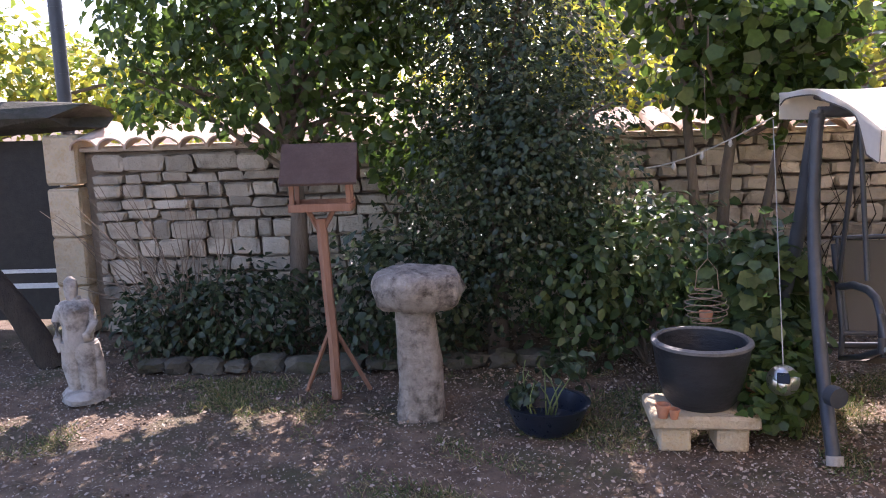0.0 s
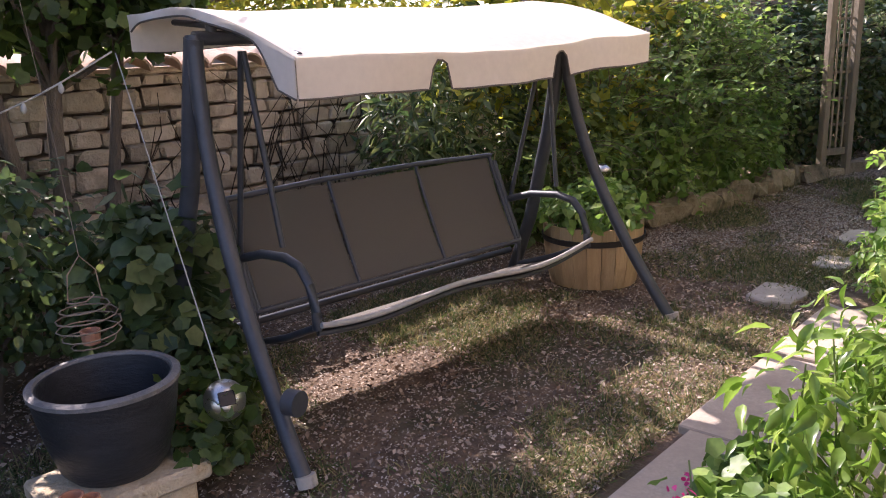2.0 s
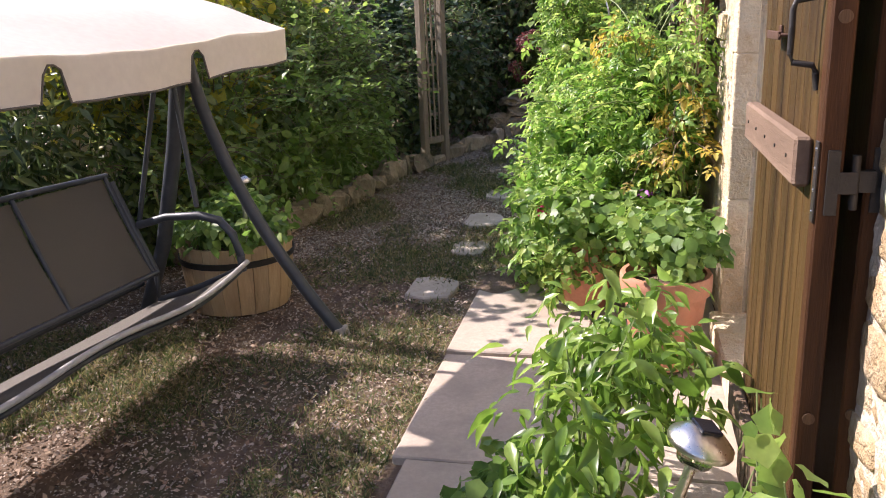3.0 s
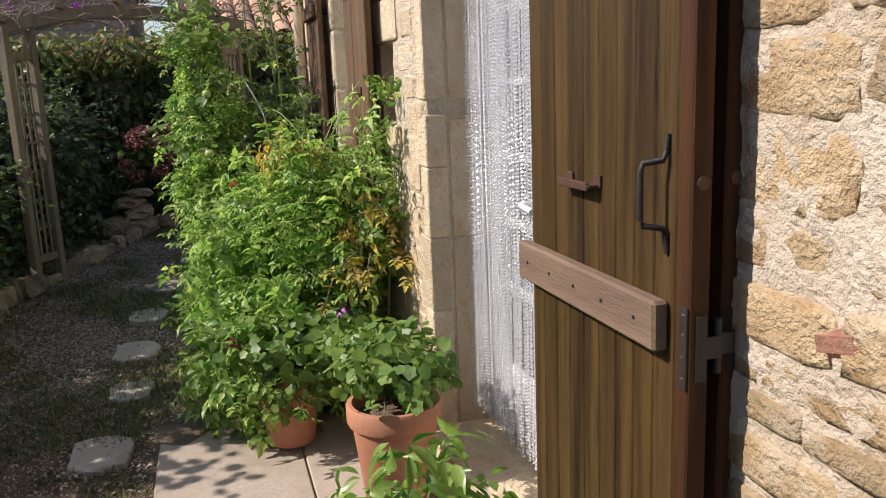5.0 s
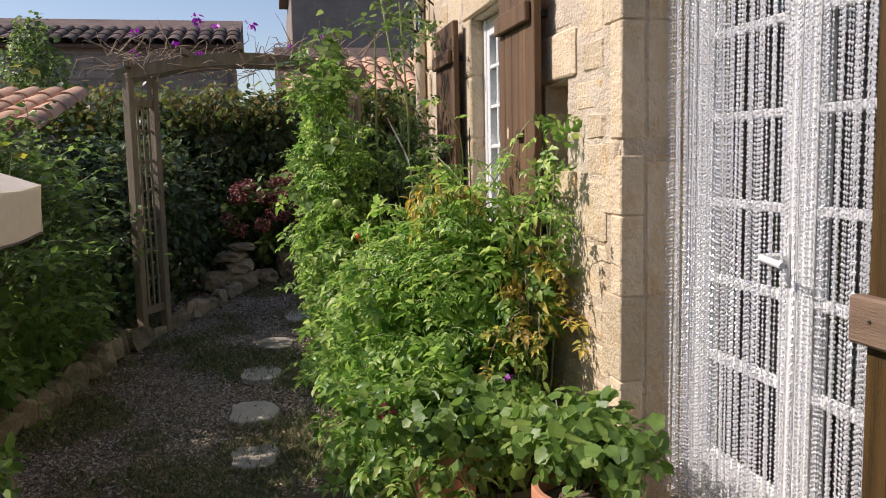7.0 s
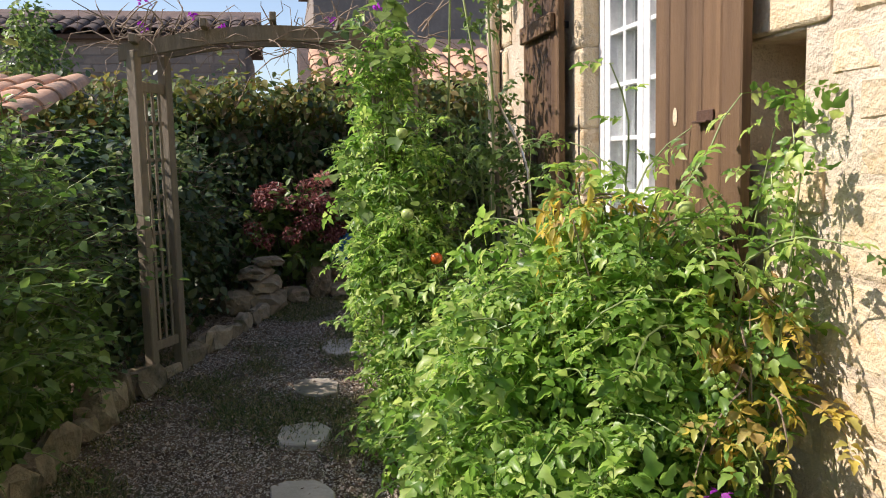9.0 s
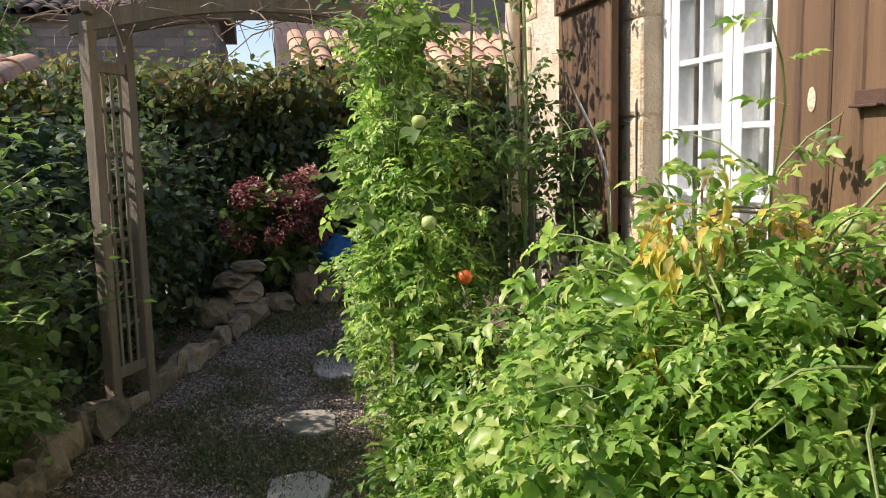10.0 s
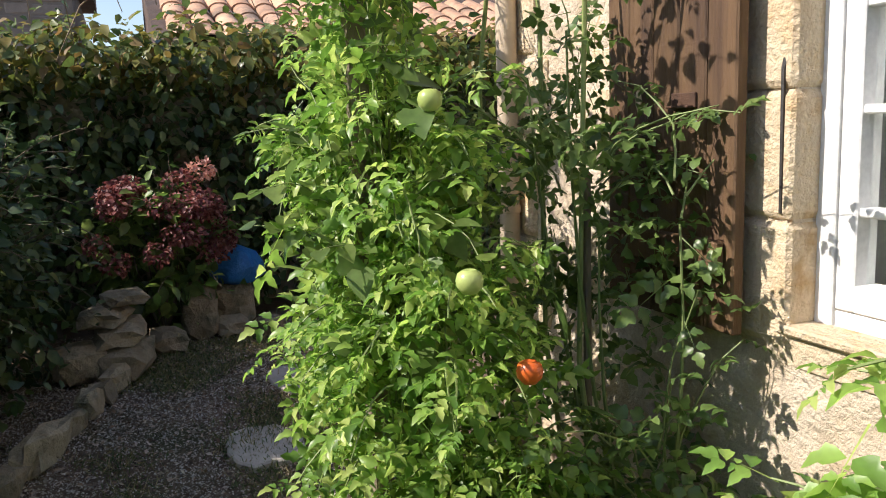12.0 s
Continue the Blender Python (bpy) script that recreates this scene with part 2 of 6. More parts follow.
L_YELLOW = leaf_mat("withered_leaf", [(0.50, 0.36, 0.08), (0.64, 0.52, 0.10), (0.34, 0.21, 0.09), (0.44, 0.44, 0.10)], 0.35)
L_HYD = leaf_mat("hydrangea_flower", [(0.12, 0.035, 0.036), (0.22, 0.07, 0.065), (0.36, 0.17, 0.14)], 0.25)
L_PINK = leaf_mat("pink_petal", [(0.65, 0.05, 0.22), (0.75, 0.10, 0.32)], 0.3)
L_PURPLE = leaf_mat("purple_petal", [(0.22, 0.02, 0.32), (0.40, 0.04, 0.45)], 0.3)
L_GRASS = leaf_mat("grass_blade", [(0.05, 0.08, 0.025), (0.08, 0.12, 0.035), (0.13, 0.16, 0.055), (0.27, 0.23, 0.11), (0.36, 0.29, 0.15)], 0.25, 0.6)
M_CANVAS = leaf_mat("cream_canvas", [(0.76, 0.71, 0.63), (0.78, 0.73, 0.65)], 0.3, 0.9, 1.1)
L_LITTER = leaf_mat("dead_leaf", [(0.13, 0.08, 0.05), (0.42, 0.31, 0.22), (0.50, 0.41, 0.33), (0.07, 0.045, 0.03), (0.30, 0.19, 0.12)], 0.1, 0.8)


# ---- building blocks ----
class Build:
    """Gathers verts and faces of one mesh."""

    def __init__(self):
        self.v, self.f = [], []

    def add(self, verts, faces):
        o = len(self.v)
        self.v += [tuple(p) for p in verts]
        self.f += [tuple(i + o for i in q) for q in faces]
        return self

    def box(self, lo, hi, b=0.004, m=None):
        """A box with chamfered edges."""
        lo, hi = Vector(lo), Vector(hi)
        c, h = (lo + hi) / 2, (hi - lo) / 2
        b = min(b, 0.45 * min(h))
        vs, idx = [], {}
        for s in [(i, j, k) for i in (-1, 1) for j in (-1, 1) for k in (-1, 1)]:
            for a in range(3):
                idx[s, a] = len(vs)
                vs.append(Vector([c[d] + s[d] * (h[d] if d == a else h[d] - b) for d in range(3)]))
        fs = []
        for a in range(3):
            d, e = (a + 1) % 3, (a + 2) % 3
            for sg in (-1, 1):
                q = []
                for u, w in ((-1, -1), (1, -1), (1, 1), (-1, 1)):
                    s = [0, 0, 0]
                    s[a], s[d], s[e] = sg, u, w
                    q.append(idx[tuple(s), a])
                fs.append(q if sg > 0 else q[::-1])
            for u in (-1, 1):
                for w in (-1, 1):
                    s1, s2 = [0, 0, 0], [0, 0, 0]
                    s1[a], s1[d], s1[e] = -1, u, w
                    s2[a], s2[d], s2[e] = 1, u, w
                    q = [idx[tuple(s1), d], idx[tuple(s2), d], idx[tuple(s2), e], idx[tuple(s1), e]]
                    fs.append(q if u * w > 0 else q[::-1])
        for s in [(i, j, k) for i in (-1, 1) for j in (-1, 1) for k in (-1, 1)]:
            q = [idx[s, 0], idx[s, 1], idx[s, 2]]
            fs.append(q if s[0] * s[1] * s[2] > 0 else q[::-1])
        if m:
            vs = [m @ p for p in vs]
        return self.add(vs, fs)

    def tube(self, pts, r, n=8, r2=None, flat=1.0):
        """A round bar along points, tapering from r to r2."""
        pts = [Vector(p) for p in pts]
        r2 = r if r2 is None else r2
        up = Vector((0.13, 0.21, 1))
        vs, fs = [], []
        for i, p in enumerate(pts):
            t = (pts[min(i + 1, len(pts) - 1)] - pts[max(i - 1, 0)]).normalized()
            x = t.cross(up)
            x = x.normalized() if x.length > 0.05 else t.cross(Vector((1, 0, 0))).normalized()
            y = t.cross(x)
            k = r + (r2 - r) * i / max(1, len(pts) - 1)
            for j in range(n):
                a = 2 * math.pi * j / n
                vs.append(p + x * k * math.cos(a) + y * k * flat * math.sin(a))
        for i in range(len(pts) - 1):
            for j in range(n):
                a, b = i * n + j, i * n + (j + 1) % n
                fs.append((a, a + n, b + n, b))
        fs.append(tuple(range(n)))
        fs.append(tuple(reversed(range((len(pts) - 1) * n, len(pts) * n))))
        return self.add(vs, fs)

    def lathe(self, profile, c, n=32, wob=0.0):
        """A turned shape from (radius, height) rows about a vertical axis at c."""
        vs, fs = [], []
        for r, z in profile:
            for j in range(n):
                a = 2 * math.pi * j / n
                k = r * (1 + wob * noise.noise(Vector((3 * math.cos(a), 3 * math.sin(a), 9 * z + c[0]))))
                vs.append((c[0] + k * math.cos(a), c[1] + k * math.sin(a), c[2] + z))
        for i in range(len(profile) - 1):
            for j in range(n):
                a, b = i * n + j, i * n + (j + 1) % n
                fs.append((a, b, b + n, a + n))
        if profile[0][0] < .06:
            fs.append(tuple(reversed(range(n))))
        if profile[-1][0] < .06:
            fs.append(tuple(range((len(profile) - 1) * n, len(profile) * n)))
        return self.add(vs, fs)

    def mesh(self, name, material, smooth=False):
        me = bpy.data.meshes.new(name)
        me.from_pydata(self.v, [], self.f)
        me.materials.append(material)
        if smooth:
            me.shade_smooth()
            me.set_sharp_from_angle(angle=radians(50))
        me.update()
        return me


def part(name, b, material, parent=None, label="", smooth=False):
    ob = new(name, b.mesh(name, material, smooth))
    ob.parent = parent
    return tagged(ob, label)


def thing(name, label, category, at=(0, 0, 0), rz=0, group="", kind=""):
    ob = new(name)
    ob.empty_display_size = 0.1
    ob.matrix_world = pose(*at, 0, 0, rz)
    return tagged(ob, label, category, group, kind)


def rnd(a, b):
    return random.uniform(a, b)


def ground_z(x):
    return min(0.29, max(0.0, 0.035 * (x - 3.2)))


WALL_FACE = 1.29


LEAF_FULL = (np.array([(0, 0, 0), (-.30, .28, .07), (-.24, .66, .06), (0, 1, -.10), (.24, .66, .06), (.30, .28, .07), (0, .5, .0)], float),
             np.array([(0, 6, 1), (1, 6, 2), (2, 6, 3), (3, 6, 4), (4, 6, 5), (5, 6, 0)]))
LEAF_SIMPLE = (np.array([(0, 0, 0), (-.30, .48, .07), (0, 1, -.06), (.30, .48, .07)], float), np.array([(0, 2, 1), (0, 3, 2)]))
LEAF_HEART = (np.array([(0, .08, 0), (-.22, 0, .03), (-.42, .16, .05), (-.40, .42, .05), (-.20, .74, -.01), (0, 1, -.10), (.20, .74, -.01), (.40, .42, .05), (.42, .16, .05), (.22, 0, .03), (0, .42, -.02)], float),
              np.array([(0, 10, 1), (1, 10, 2), (2, 10, 3), (3, 10, 4), (4, 10, 5), (5, 10, 6), (6, 10, 7), (7, 10, 8), (8, 10, 9), (9, 10, 0)]))
LEAF_NARROW = (np.array([(0, 0, 0), (-.13, .4, .03), (0, 1, -.12), (.13, .4, .03)], float), np.array([(0, 2, 1), (0, 3, 2)]))
LEAF_LOBED = (np.array([(0, .06, 0), (-.36, .06, .04), (-.40, .34, .06), (-.47, .56, .02), (-.24, .76, .05), (0, .95, -.05), (.24, .76, .05), (.47, .56, .02), (.40, .34, .06), (.36, .06, .04), (0, .42, -.02)], float),
              np.array([(0, 10, 1), (1, 10, 2), (2, 10, 3), (3, 10, 4), (4, 10, 5), (5, 10, 6), (6, 10, 7), (7, 10, 8), (8, 10, 9), (9, 10, 0)]))
BLADE = (np.array([(-.05, 0, 0), (.05, 0, 0), (.03, .6, .04), (0, 1, .18)], float), np.array([(0, 1, 2), (0, 2, 3)]))


def leaflets(rows):
    """A compound leaf from (x, y, angle, length, width) rows."""
    V, F = [], []
    for x, y, a, l, w in rows:
        c, s = math.cos(radians(a)), math.sin(radians(a))
        o = len(V)
        for p, q, z in ((0, 0, 0), (-.75 * w, .22 * l, .05 * l), (-w, .42 * l, .06 * l), (-.55 * w, .55 * l, .02 * l), (-.62 * w, .74 * l, -.03 * l), (0, l, -.18 * l), (.62 * w, .74 * l, -.03 * l), (.55 * w, .55 * l, .02 * l), (w, .42 * l, .06 * l), (.75 * w, .22 * l, .05 * l), (0, .5 * l, -.02 * l)):
            V.append((x + p * c + q * s, y - p * s + q * c, 2.0 * z - .34 * y * y))
        F += [(o + k, o + 10, o + (k + 1) % 10) for k in range(10)]
    o = len(V)
    V += [(-.012, -.1, 0), (.012, -.1, 0), (0, .7, -.05)]
    F.append((o, o + 1, o + 2))
    return np.array(V, float), np.array(F)


LEAF_TOM = leaflets([(0, .68, 0, .44, .145), (.02, .60, 62, .36, .115), (-.02, .60, -62, .36, .115), (.02, .28, 70, .38, .125), (-.02, .28, -70, .38, .125), (.01, .46, 75, .16, .06), (-.01, .46, -75, .16, .06)])
LEAF_ROSE = leaflets([(0, .66, 0, .38, .16), (.02, .56, 75, .32, .13), (-.02, .56, -75, .32, .13), (.02, .22, 78, .30, .12), (-.02, .22, -78, .30, .12)])
LEAF_LANCE = (np.array([(0, 0, 0), (-.14, .22, .07), (-.17, .46, .06), (-.09, .76, -.08), (0, 1, -.28), (.09, .76, -.08), (.17, .46, .06), (.14, .22, .07), (0, .5, -.02)], float),
              np.array([(0, 8, 1), (1, 8, 2), (2, 8, 3), (3, 8, 4), (4, 8, 5), (5, 8, 6), (6, 8, 7), (7, 8, 0)]))


def scatter_mesh(name, pos, nrm, tip, size, shape, material):
    """One mesh of many small leaves at pos, facing nrm, pointing along tip."""
    T, F = shape
    n = len(pos)
    nrm = nrm / np.linalg.norm(nrm, axis=1, keepdims=True)
    tip = tip - nrm * np.sum(tip * nrm, axis=1, keepdims=True)
    tip = tip / (np.linalg.norm(tip, axis=1, keepdims=True) + 1e-9)
    side = np.cross(tip, nrm)
    R = np.stack([side, tip, nrm], axis=1)
    V = pos[:, None, :] + size[:, None, None] * np.einsum("kc,ncd->nkd", T, R)
    k = len(T)
    I = (F[None] + (np.arange(n) * k)[:, None, None]).reshape(-1)
    me = bpy.data.meshes.new(name)
    me.vertices.add(n * k)
    me.vertices.foreach_set("co", V.astype(np.float32).ravel())
    me.loops.add(len(I))
    me.loops.foreach_set("vertex_index", I.astype(np.int32))
    me.polygons.add(len(I) // 3)
    me.polygons.foreach_set("loop_start", np.arange(0, len(I), 3, dtype=np.int32))
    me.update(calc_edges=True)
    if k > 8:
        me.shade_smooth()
    me.materials.append(material)
    return me


def leaves(name, parent, blobs, n, size, material, shape=LEAF_SIMPLE, droop=0.4, hollow=0.55, label="", seed=1, clump=0.0, wild=0.55):
    """Leaves in ellipsoids (x, y, z, rx, ry, rz), thicker towards their outsides, in clumps."""
    rs = np.random.RandomState(seed)
    B = np.array([b[:6] for b in blobs], float)
    w = np.prod(B[:, 3:6], axis=1) ** 0.75
    pick = rs.choice(len(B), n, p=w / w.sum())
    d = rs.normal(size=(n, 3))
    d /= np.linalg.norm(d, axis=1, keepdims=True)
    if clump:
        m = max(8, n // 14)
        cd = rs.normal(size=(m, 3))
        cd /= np.linalg.norm(cd, axis=1, keepdims=True)
        cr = hollow + (1.12 - hollow) * rs.rand(m) ** 0.7
        k = rs.randint(0, m, n)
        unit = cd[k] * cr[k][:, None] + rs.normal(size=(n, 3)) * clump
        d = unit / (np.linalg.norm(unit, axis=1, keepdims=True) + 1e-9)
    else:
        unit = d * (hollow + (1.08 - hollow) * rs.rand(n) ** 0.6)[:, None]
    pos = B[pick, :3] + unit * B[pick, 3:6]
    nrm = d * 0.7 + np.array([0, 0, 0.5]) + rs.normal(size=(n, 3)) * wild
    tip = d * 0.6 + rs.normal(size=(n, 3)) * 0.6 - np.array([0, 0, droop])
    gz = np.clip(0.035 * (pos[:, 0] - 3.2), 0, 0.29)
    keep = pos[:, 2] > gz + 0.02
    s = size * (0.6 + 0.8 * rs.rand(n))
    ob = new(name, scatter_mesh(name, pos[keep], nrm[keep], tip[keep], s[keep], shape, material))
    ob.parent = parent
    return tagged(ob, label)


def stems(b, base, tops, r, bend=0.15, n=5):
    """Curved stems from a base to each top."""
    base = Vector(base)
    for t in tops:
        t = Vector(t)
        mid = (base + t) / 2 + Vector((rnd(-bend, bend), rnd(-bend, bend), 0))
        pts = [base * (1 - s) ** 2 + mid * 2 * s * (1 - s) + t * s * s for s in (0, .2, .4, .6, .8, 1)]
        b.tube(pts, r, n, r * 0.4)
    return b


def plant(name, label, category, blobs, n, size, material, shape=LEAF_SIMPLE, stem_mat=None, base=None, nstem=8, r=0.006, seed=1, droop=0.4, hollow=0.5, clump=0.16, group="", wild=0.55):
    """A plant that stands on the ground: stems and leaves."""
    x, y = base if base else (blobs[0][0], blobs[0][1])
    ob = thing(name, label, category, (x, y, ground_z(x)), group=group)
    random.seed(seed)
    rel = [(q[0] - x, q[1] - y, q[2] - ground_z(x), *q[3:6]) for q in blobs]
    tops = []
    for i in range(nstem):
        q = rel[i % len(rel)]
        tops.append((q[0] + rnd(-.7, .7) * q[3], q[1] + rnd(-.7, .7) * q[4], q[2] + rnd(0, .8) * q[5]))
    if nstem <= 16:
        for t in tops:
            part("stem", stems(Build(), (0, 0, -0.02), [t], r), stem_mat or M_STEM, ob, smooth=True)
    else:
        tagged(part("stem_mass", stems(Build(), (0, 0, -0.02), tops, r), stem_mat or M_STEM, ob, smooth=True), kind="stuff")
    lf = leaves("foliage", None, blobs, n, size, material, shape, droop, hollow, seed=seed, clump=clump, wild=wild)
    lf.data.transform(Matrix.Translation((-x, -y, -ground_z(x))))
    lf.parent = ob
    return ob


def shoots(ob, blobs, n, reach, per, size, leaf, shape, seed, stem=None, r=.003, rise=.5, droop=.8, hang=.35):
    """Arching shoots that grow out of ellipsoids, with leaves set along them on alternate sides."""
    rs = np.random.RandomState(seed)
    off = ob.matrix_world.translation
    w = np.array([q[3] * q[4] * q[5] for q in blobs]) ** .6
    pick = rs.choice(len(blobs), n, p=w / w.sum())
    pos, nrm, tip, size_of = [], [], [], []
    b = Build()
    for k in range(n):
        q = blobs[pick[k]]
        d = Vector(rs.normal(size=3)).normalized()
        d.z = abs(d.z) if rs.rand() < .7 else d.z
        p = Vector((q[0] + .6 * d.x * q[3], q[1] + .6 * d.y * q[4], q[2] + .6 * d.z * q[5]))
        v = (d + Vector((0, 0, rise))).normalized()
        step = reach * rs.uniform(.6, 1.3) / per
        pts = [p - off]
        for i in range(per):
            v = (v + Vector((0, 0, -droop / per)) + Vector(rs.normal(size=3)) * .13).normalized()
            p = p + v * step
            if p.z < ground_z(p.x) + .04 or p.y < WALL_FACE:
                break
            pts.append(p - off)
            side = v.cross(Vector((0, 0, 1)))
            side = side.normalized() if side.length > .05 else Vector((1, 0, 0))
            t = v if i == per - 1 else side * (.95 if i % 2 else -.95) + v * .5
            pos.append(p - off)
            tip.append(t + Vector((0, 0, -hang)) + Vector(rs.normal(size=3)) * .28)
            nrm.append(Vector((0, 0, 1)) + v * -.2 + Vector(rs.normal(size=3)) * .4)
            size_of.append(size * (1 - .45 * i / per) * rs.uniform(.75, 1.2))
        if len(pts) > 1:
            b.tube(pts, r, 4, r * .4)
    tagged(part("shoot_growth", b, stem or M_STEM, ob, smooth=True), kind="stuff")
    lf = new("shoot_foliage", scatter_mesh("shoot_foliage", np.array(pos), np.array(nrm), np.array(tip), np.array(size_of), shape, leaf))
    lf.parent = ob
    tagged(lf, kind="stuff")
    return ob


def single_leaves(parent, blobs, n, size, material, shape, seed):
    """Leaves that are objects of their own on one shared mesh, hung on a plant."""
    rs = np.random.RandomState(seed)
    me = scatter_mesh("leaf", np.zeros((1, 3)), np.array([[0, 0, 1.0]]), np.array([[0, 1.0, 0]]), np.ones(1), shape, material)
    inv = parent.matrix_world.inverted()
    for k in range(n):
        q = blobs[k % len(blobs)]
        d = Vector(rs.normal(size=3)).normalized()
        u = d * (.35 + .7 * rs.rand() ** .7)
        nrm = (d * .6 + Vector((0, 0, .6)) + Vector(rs.normal(size=3)) * .5).normalized()
        tip = d * .6 + Vector(rs.normal(size=3)) * .5 - Vector((0, 0, .8))
        tip = (tip - nrm * tip.dot(nrm)).normalized()
        side = tip.cross(nrm)
        s = size * (.6 + .8 * rs.rand())
        m = Matrix((side, tip, nrm)).transposed().to_4x4() @ Matrix.Diagonal((s, s, s, 1))
        lf = new("leaf", me)
        lf.parent = parent
        lf.matrix_local = inv @ Matrix.Translation((q[0] + u.x * q[3], q[1] + u.y * q[4], max(.05, q[2] + u.z * q[5]))) @ m


# ---- ground ----
def make_ground():
    xs = np.concatenate([np.linspace(-400, -6, 8), np.linspace(-5, 12, 120), np.linspace(14, 400, 8)])
    ys = np.concatenate([np.linspace(-400, -2, 8), np.linspace(-1, 7, 70), np.linspace(9, 400, 8)])
    vs = []
    for y in ys:
        for x in xs:
            near = -5 <= x <= 12 and -1 <= y <= 7
            h = 0.012 * noise.noise(Vector((x * 2.1, y * 2.1, 0))) + 0.006 * noise.noise(Vector((x * 9, y * 9, 3))) if near else 0
            vs.append((x, y, ground_z(x) + h - 0.012))
    k = len(xs)
    fs = [(j * k + i, j * k + i + 1, (j + 1) * k + i + 1, (j + 1) * k + i) for j in range(len(ys) - 1) for i in range(k - 1)]
    b = Build().add(vs, fs)
    return tagged(part("ground", b, M_SOIL, smooth=True), "dry brown earth with thin worn grass", "ground", kind="structure")


make_ground()

# ---- house: wall with door, window and niche ----
WY, WT = 1.25, 0.42     # outer face and thickness
DOOR = (2.50, 3.98, 0.10, 2.35)
WIN = (5.26, 6.21, 1.03, 2.34)
NICHE = (4.54, 4.83, 1.45, 1.82)
HX0, HX1, HTOP = 1.05, 7.75, 4.6


def wall_box(b, x0, x1, z0, z1, y0=WY - WT, y1=WY):
    return b.box((x0, y0, z0), (x1, y1, z1), 0.003)


house = thing("wall_house", "sunlit yellow limestone rubble house wall with pale mortar", "wall", kind="structure")
b = Build()
for x0, x1, z0, z1 in ((HX0, DOOR[0], -0.3, HTOP), (DOOR[0], DOOR[1], -0.3, DOOR[2]), (DOOR[0], DOOR[1], DOOR[3], HTOP),
                       (DOOR[1], NICHE[0], -0.3, HTOP), (NICHE[0], NICHE[1], -0.3, NICHE[2]), (NICHE[0], NICHE[1], NICHE[3], HTOP),
                       (NICHE[1], WIN[0], -0.3, HTOP), (WIN[0], WIN[1], -0.3, WIN[2]), (WIN[0], WIN[1], WIN[3], HTOP), (WIN[1], HX1, -0.3, HTOP)):
    wall_box(b, x0, x1, z0, z1)
b.box((NICHE[0], WY - WT, NICHE[2]), (NICHE[1], WY - 0.22, NICHE[3]))
part("mortar", b, M_MORTAR, house)
b = Build()
b.box((HX0, -5, -0.3), (HX0 + 0.4, WY - WT, HTOP)).box((HX1 - 0.4, -5, -0.3), (HX1, WY - WT, HTOP)).box((HX0 + 0.4, -5, -0.3), (HX1 - 0.4, -4.6, HTOP))
tagged(part("wall_house_sides", b, M_MORTAR), "plain limestone side and rear walls of the house", "wall", kind="structure")
b = Build().box((HX0 - 0.2, -5.2, HTOP), (HX1 + 0.2, WY + 0.25, HTOP + 0.15))
tagged(part("house_roof", b, M_TILE), "flat tiled roof slab over the house", "roof", kind="structure")
# added dark sheets behind the panes; the room's shade is in their colour
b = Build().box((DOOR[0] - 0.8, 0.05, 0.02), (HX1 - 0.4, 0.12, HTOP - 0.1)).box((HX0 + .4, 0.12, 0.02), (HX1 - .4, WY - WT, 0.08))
tagged(part("wall_inside", b, M_ROOMSHADE), "added dark sheets standing in for the shaded room behind the panes", "wall", kind="structure")


def irregular(seed, b=0.14, amp=0.10):
    """A rough unit block, one of several shapes shared by stones."""
    r = random.Random(seed)
    q = Build().box((-.5, -.5, -.5), (.5, .5, .5), b)
    q.v = [tuple(c + amp * (r.random() - .5) for c in p) for p in q.v]
    return q


GSTONES = [irregular(20 + i, 0.12, 0.14).mesh("stone", M_GARDEN, True) for i in range(10)]


def boulder(seed, material, square=.82, a1=.26, a2=.12, a3=0, sub=2):
    """A rounded uneven stone of unit size."""
    bm = bmesh.new()
    bmesh.ops.create_icosphere(bm, subdivisions=sub, radius=.5)
    for v in bm.verts:
        c = v.co.normalized()
        k = (max(abs(c.x), abs(c.y), abs(c.z))) ** -square
        v.co = c * .5 * k * (1 + a1 * noise.noise(c * 1.7 + Vector((seed, 0, 0))) + a2 * noise.noise(c * 4 + Vector((0, seed, 0))) + a3 * noise.noise(c * 9 + Vector((0, 0, seed))))
    me = bpy.data.meshes.new("rock")
    bm.to_mesh(me)
    bm.free()
    me.materials.append(material)
    return me


STONES = [boulder(120 + 4.3 * i, M_HOUSE, .97, .13, .13, .10, 3) for i in range(10)]
for _m in STONES:      # split faces lie nearly flat
    for _v in _m.vertices:
        _f = .40 + .045 * noise.noise(_v.co * 5)
        _v.co.y = max(-_f, min(_f, _v.co.y))
    _m.shade_smooth()
KERBS = [irregular(140 + i, 0.24, 0.34).mesh("stone", M_ROCK, True) for i in range(8)]
ROCKS = [boulder(3.1 * i, M_ROCK) for i in range(8)]
MOSSROCKS = [boulder(70 + 2.7 * i, M_MOSSY) for i in range(5)]
DRESSED = [irregular(60 + i, 0.05, 0.02).mesh("quoin", M_DRESSED, True) for i in range(4)]
FARBRICK = [irregular(80 + i, 0.08, 0.06).mesh("stone", M_BLDG) for i in range(5)]


def block(meshes, parent, c, s, rz=0, name="stone", rnd_=random):
    ob = new(name, rnd_.choice(meshes))
    ob.matrix_world = pose(*c, 0, 0, rz) @ Matrix.Diagonal((*s, 1))
    ob.parent = parent
    if parent:
        ob.matrix_parent_inverse = parent.matrix_world.inverted()
    return ob


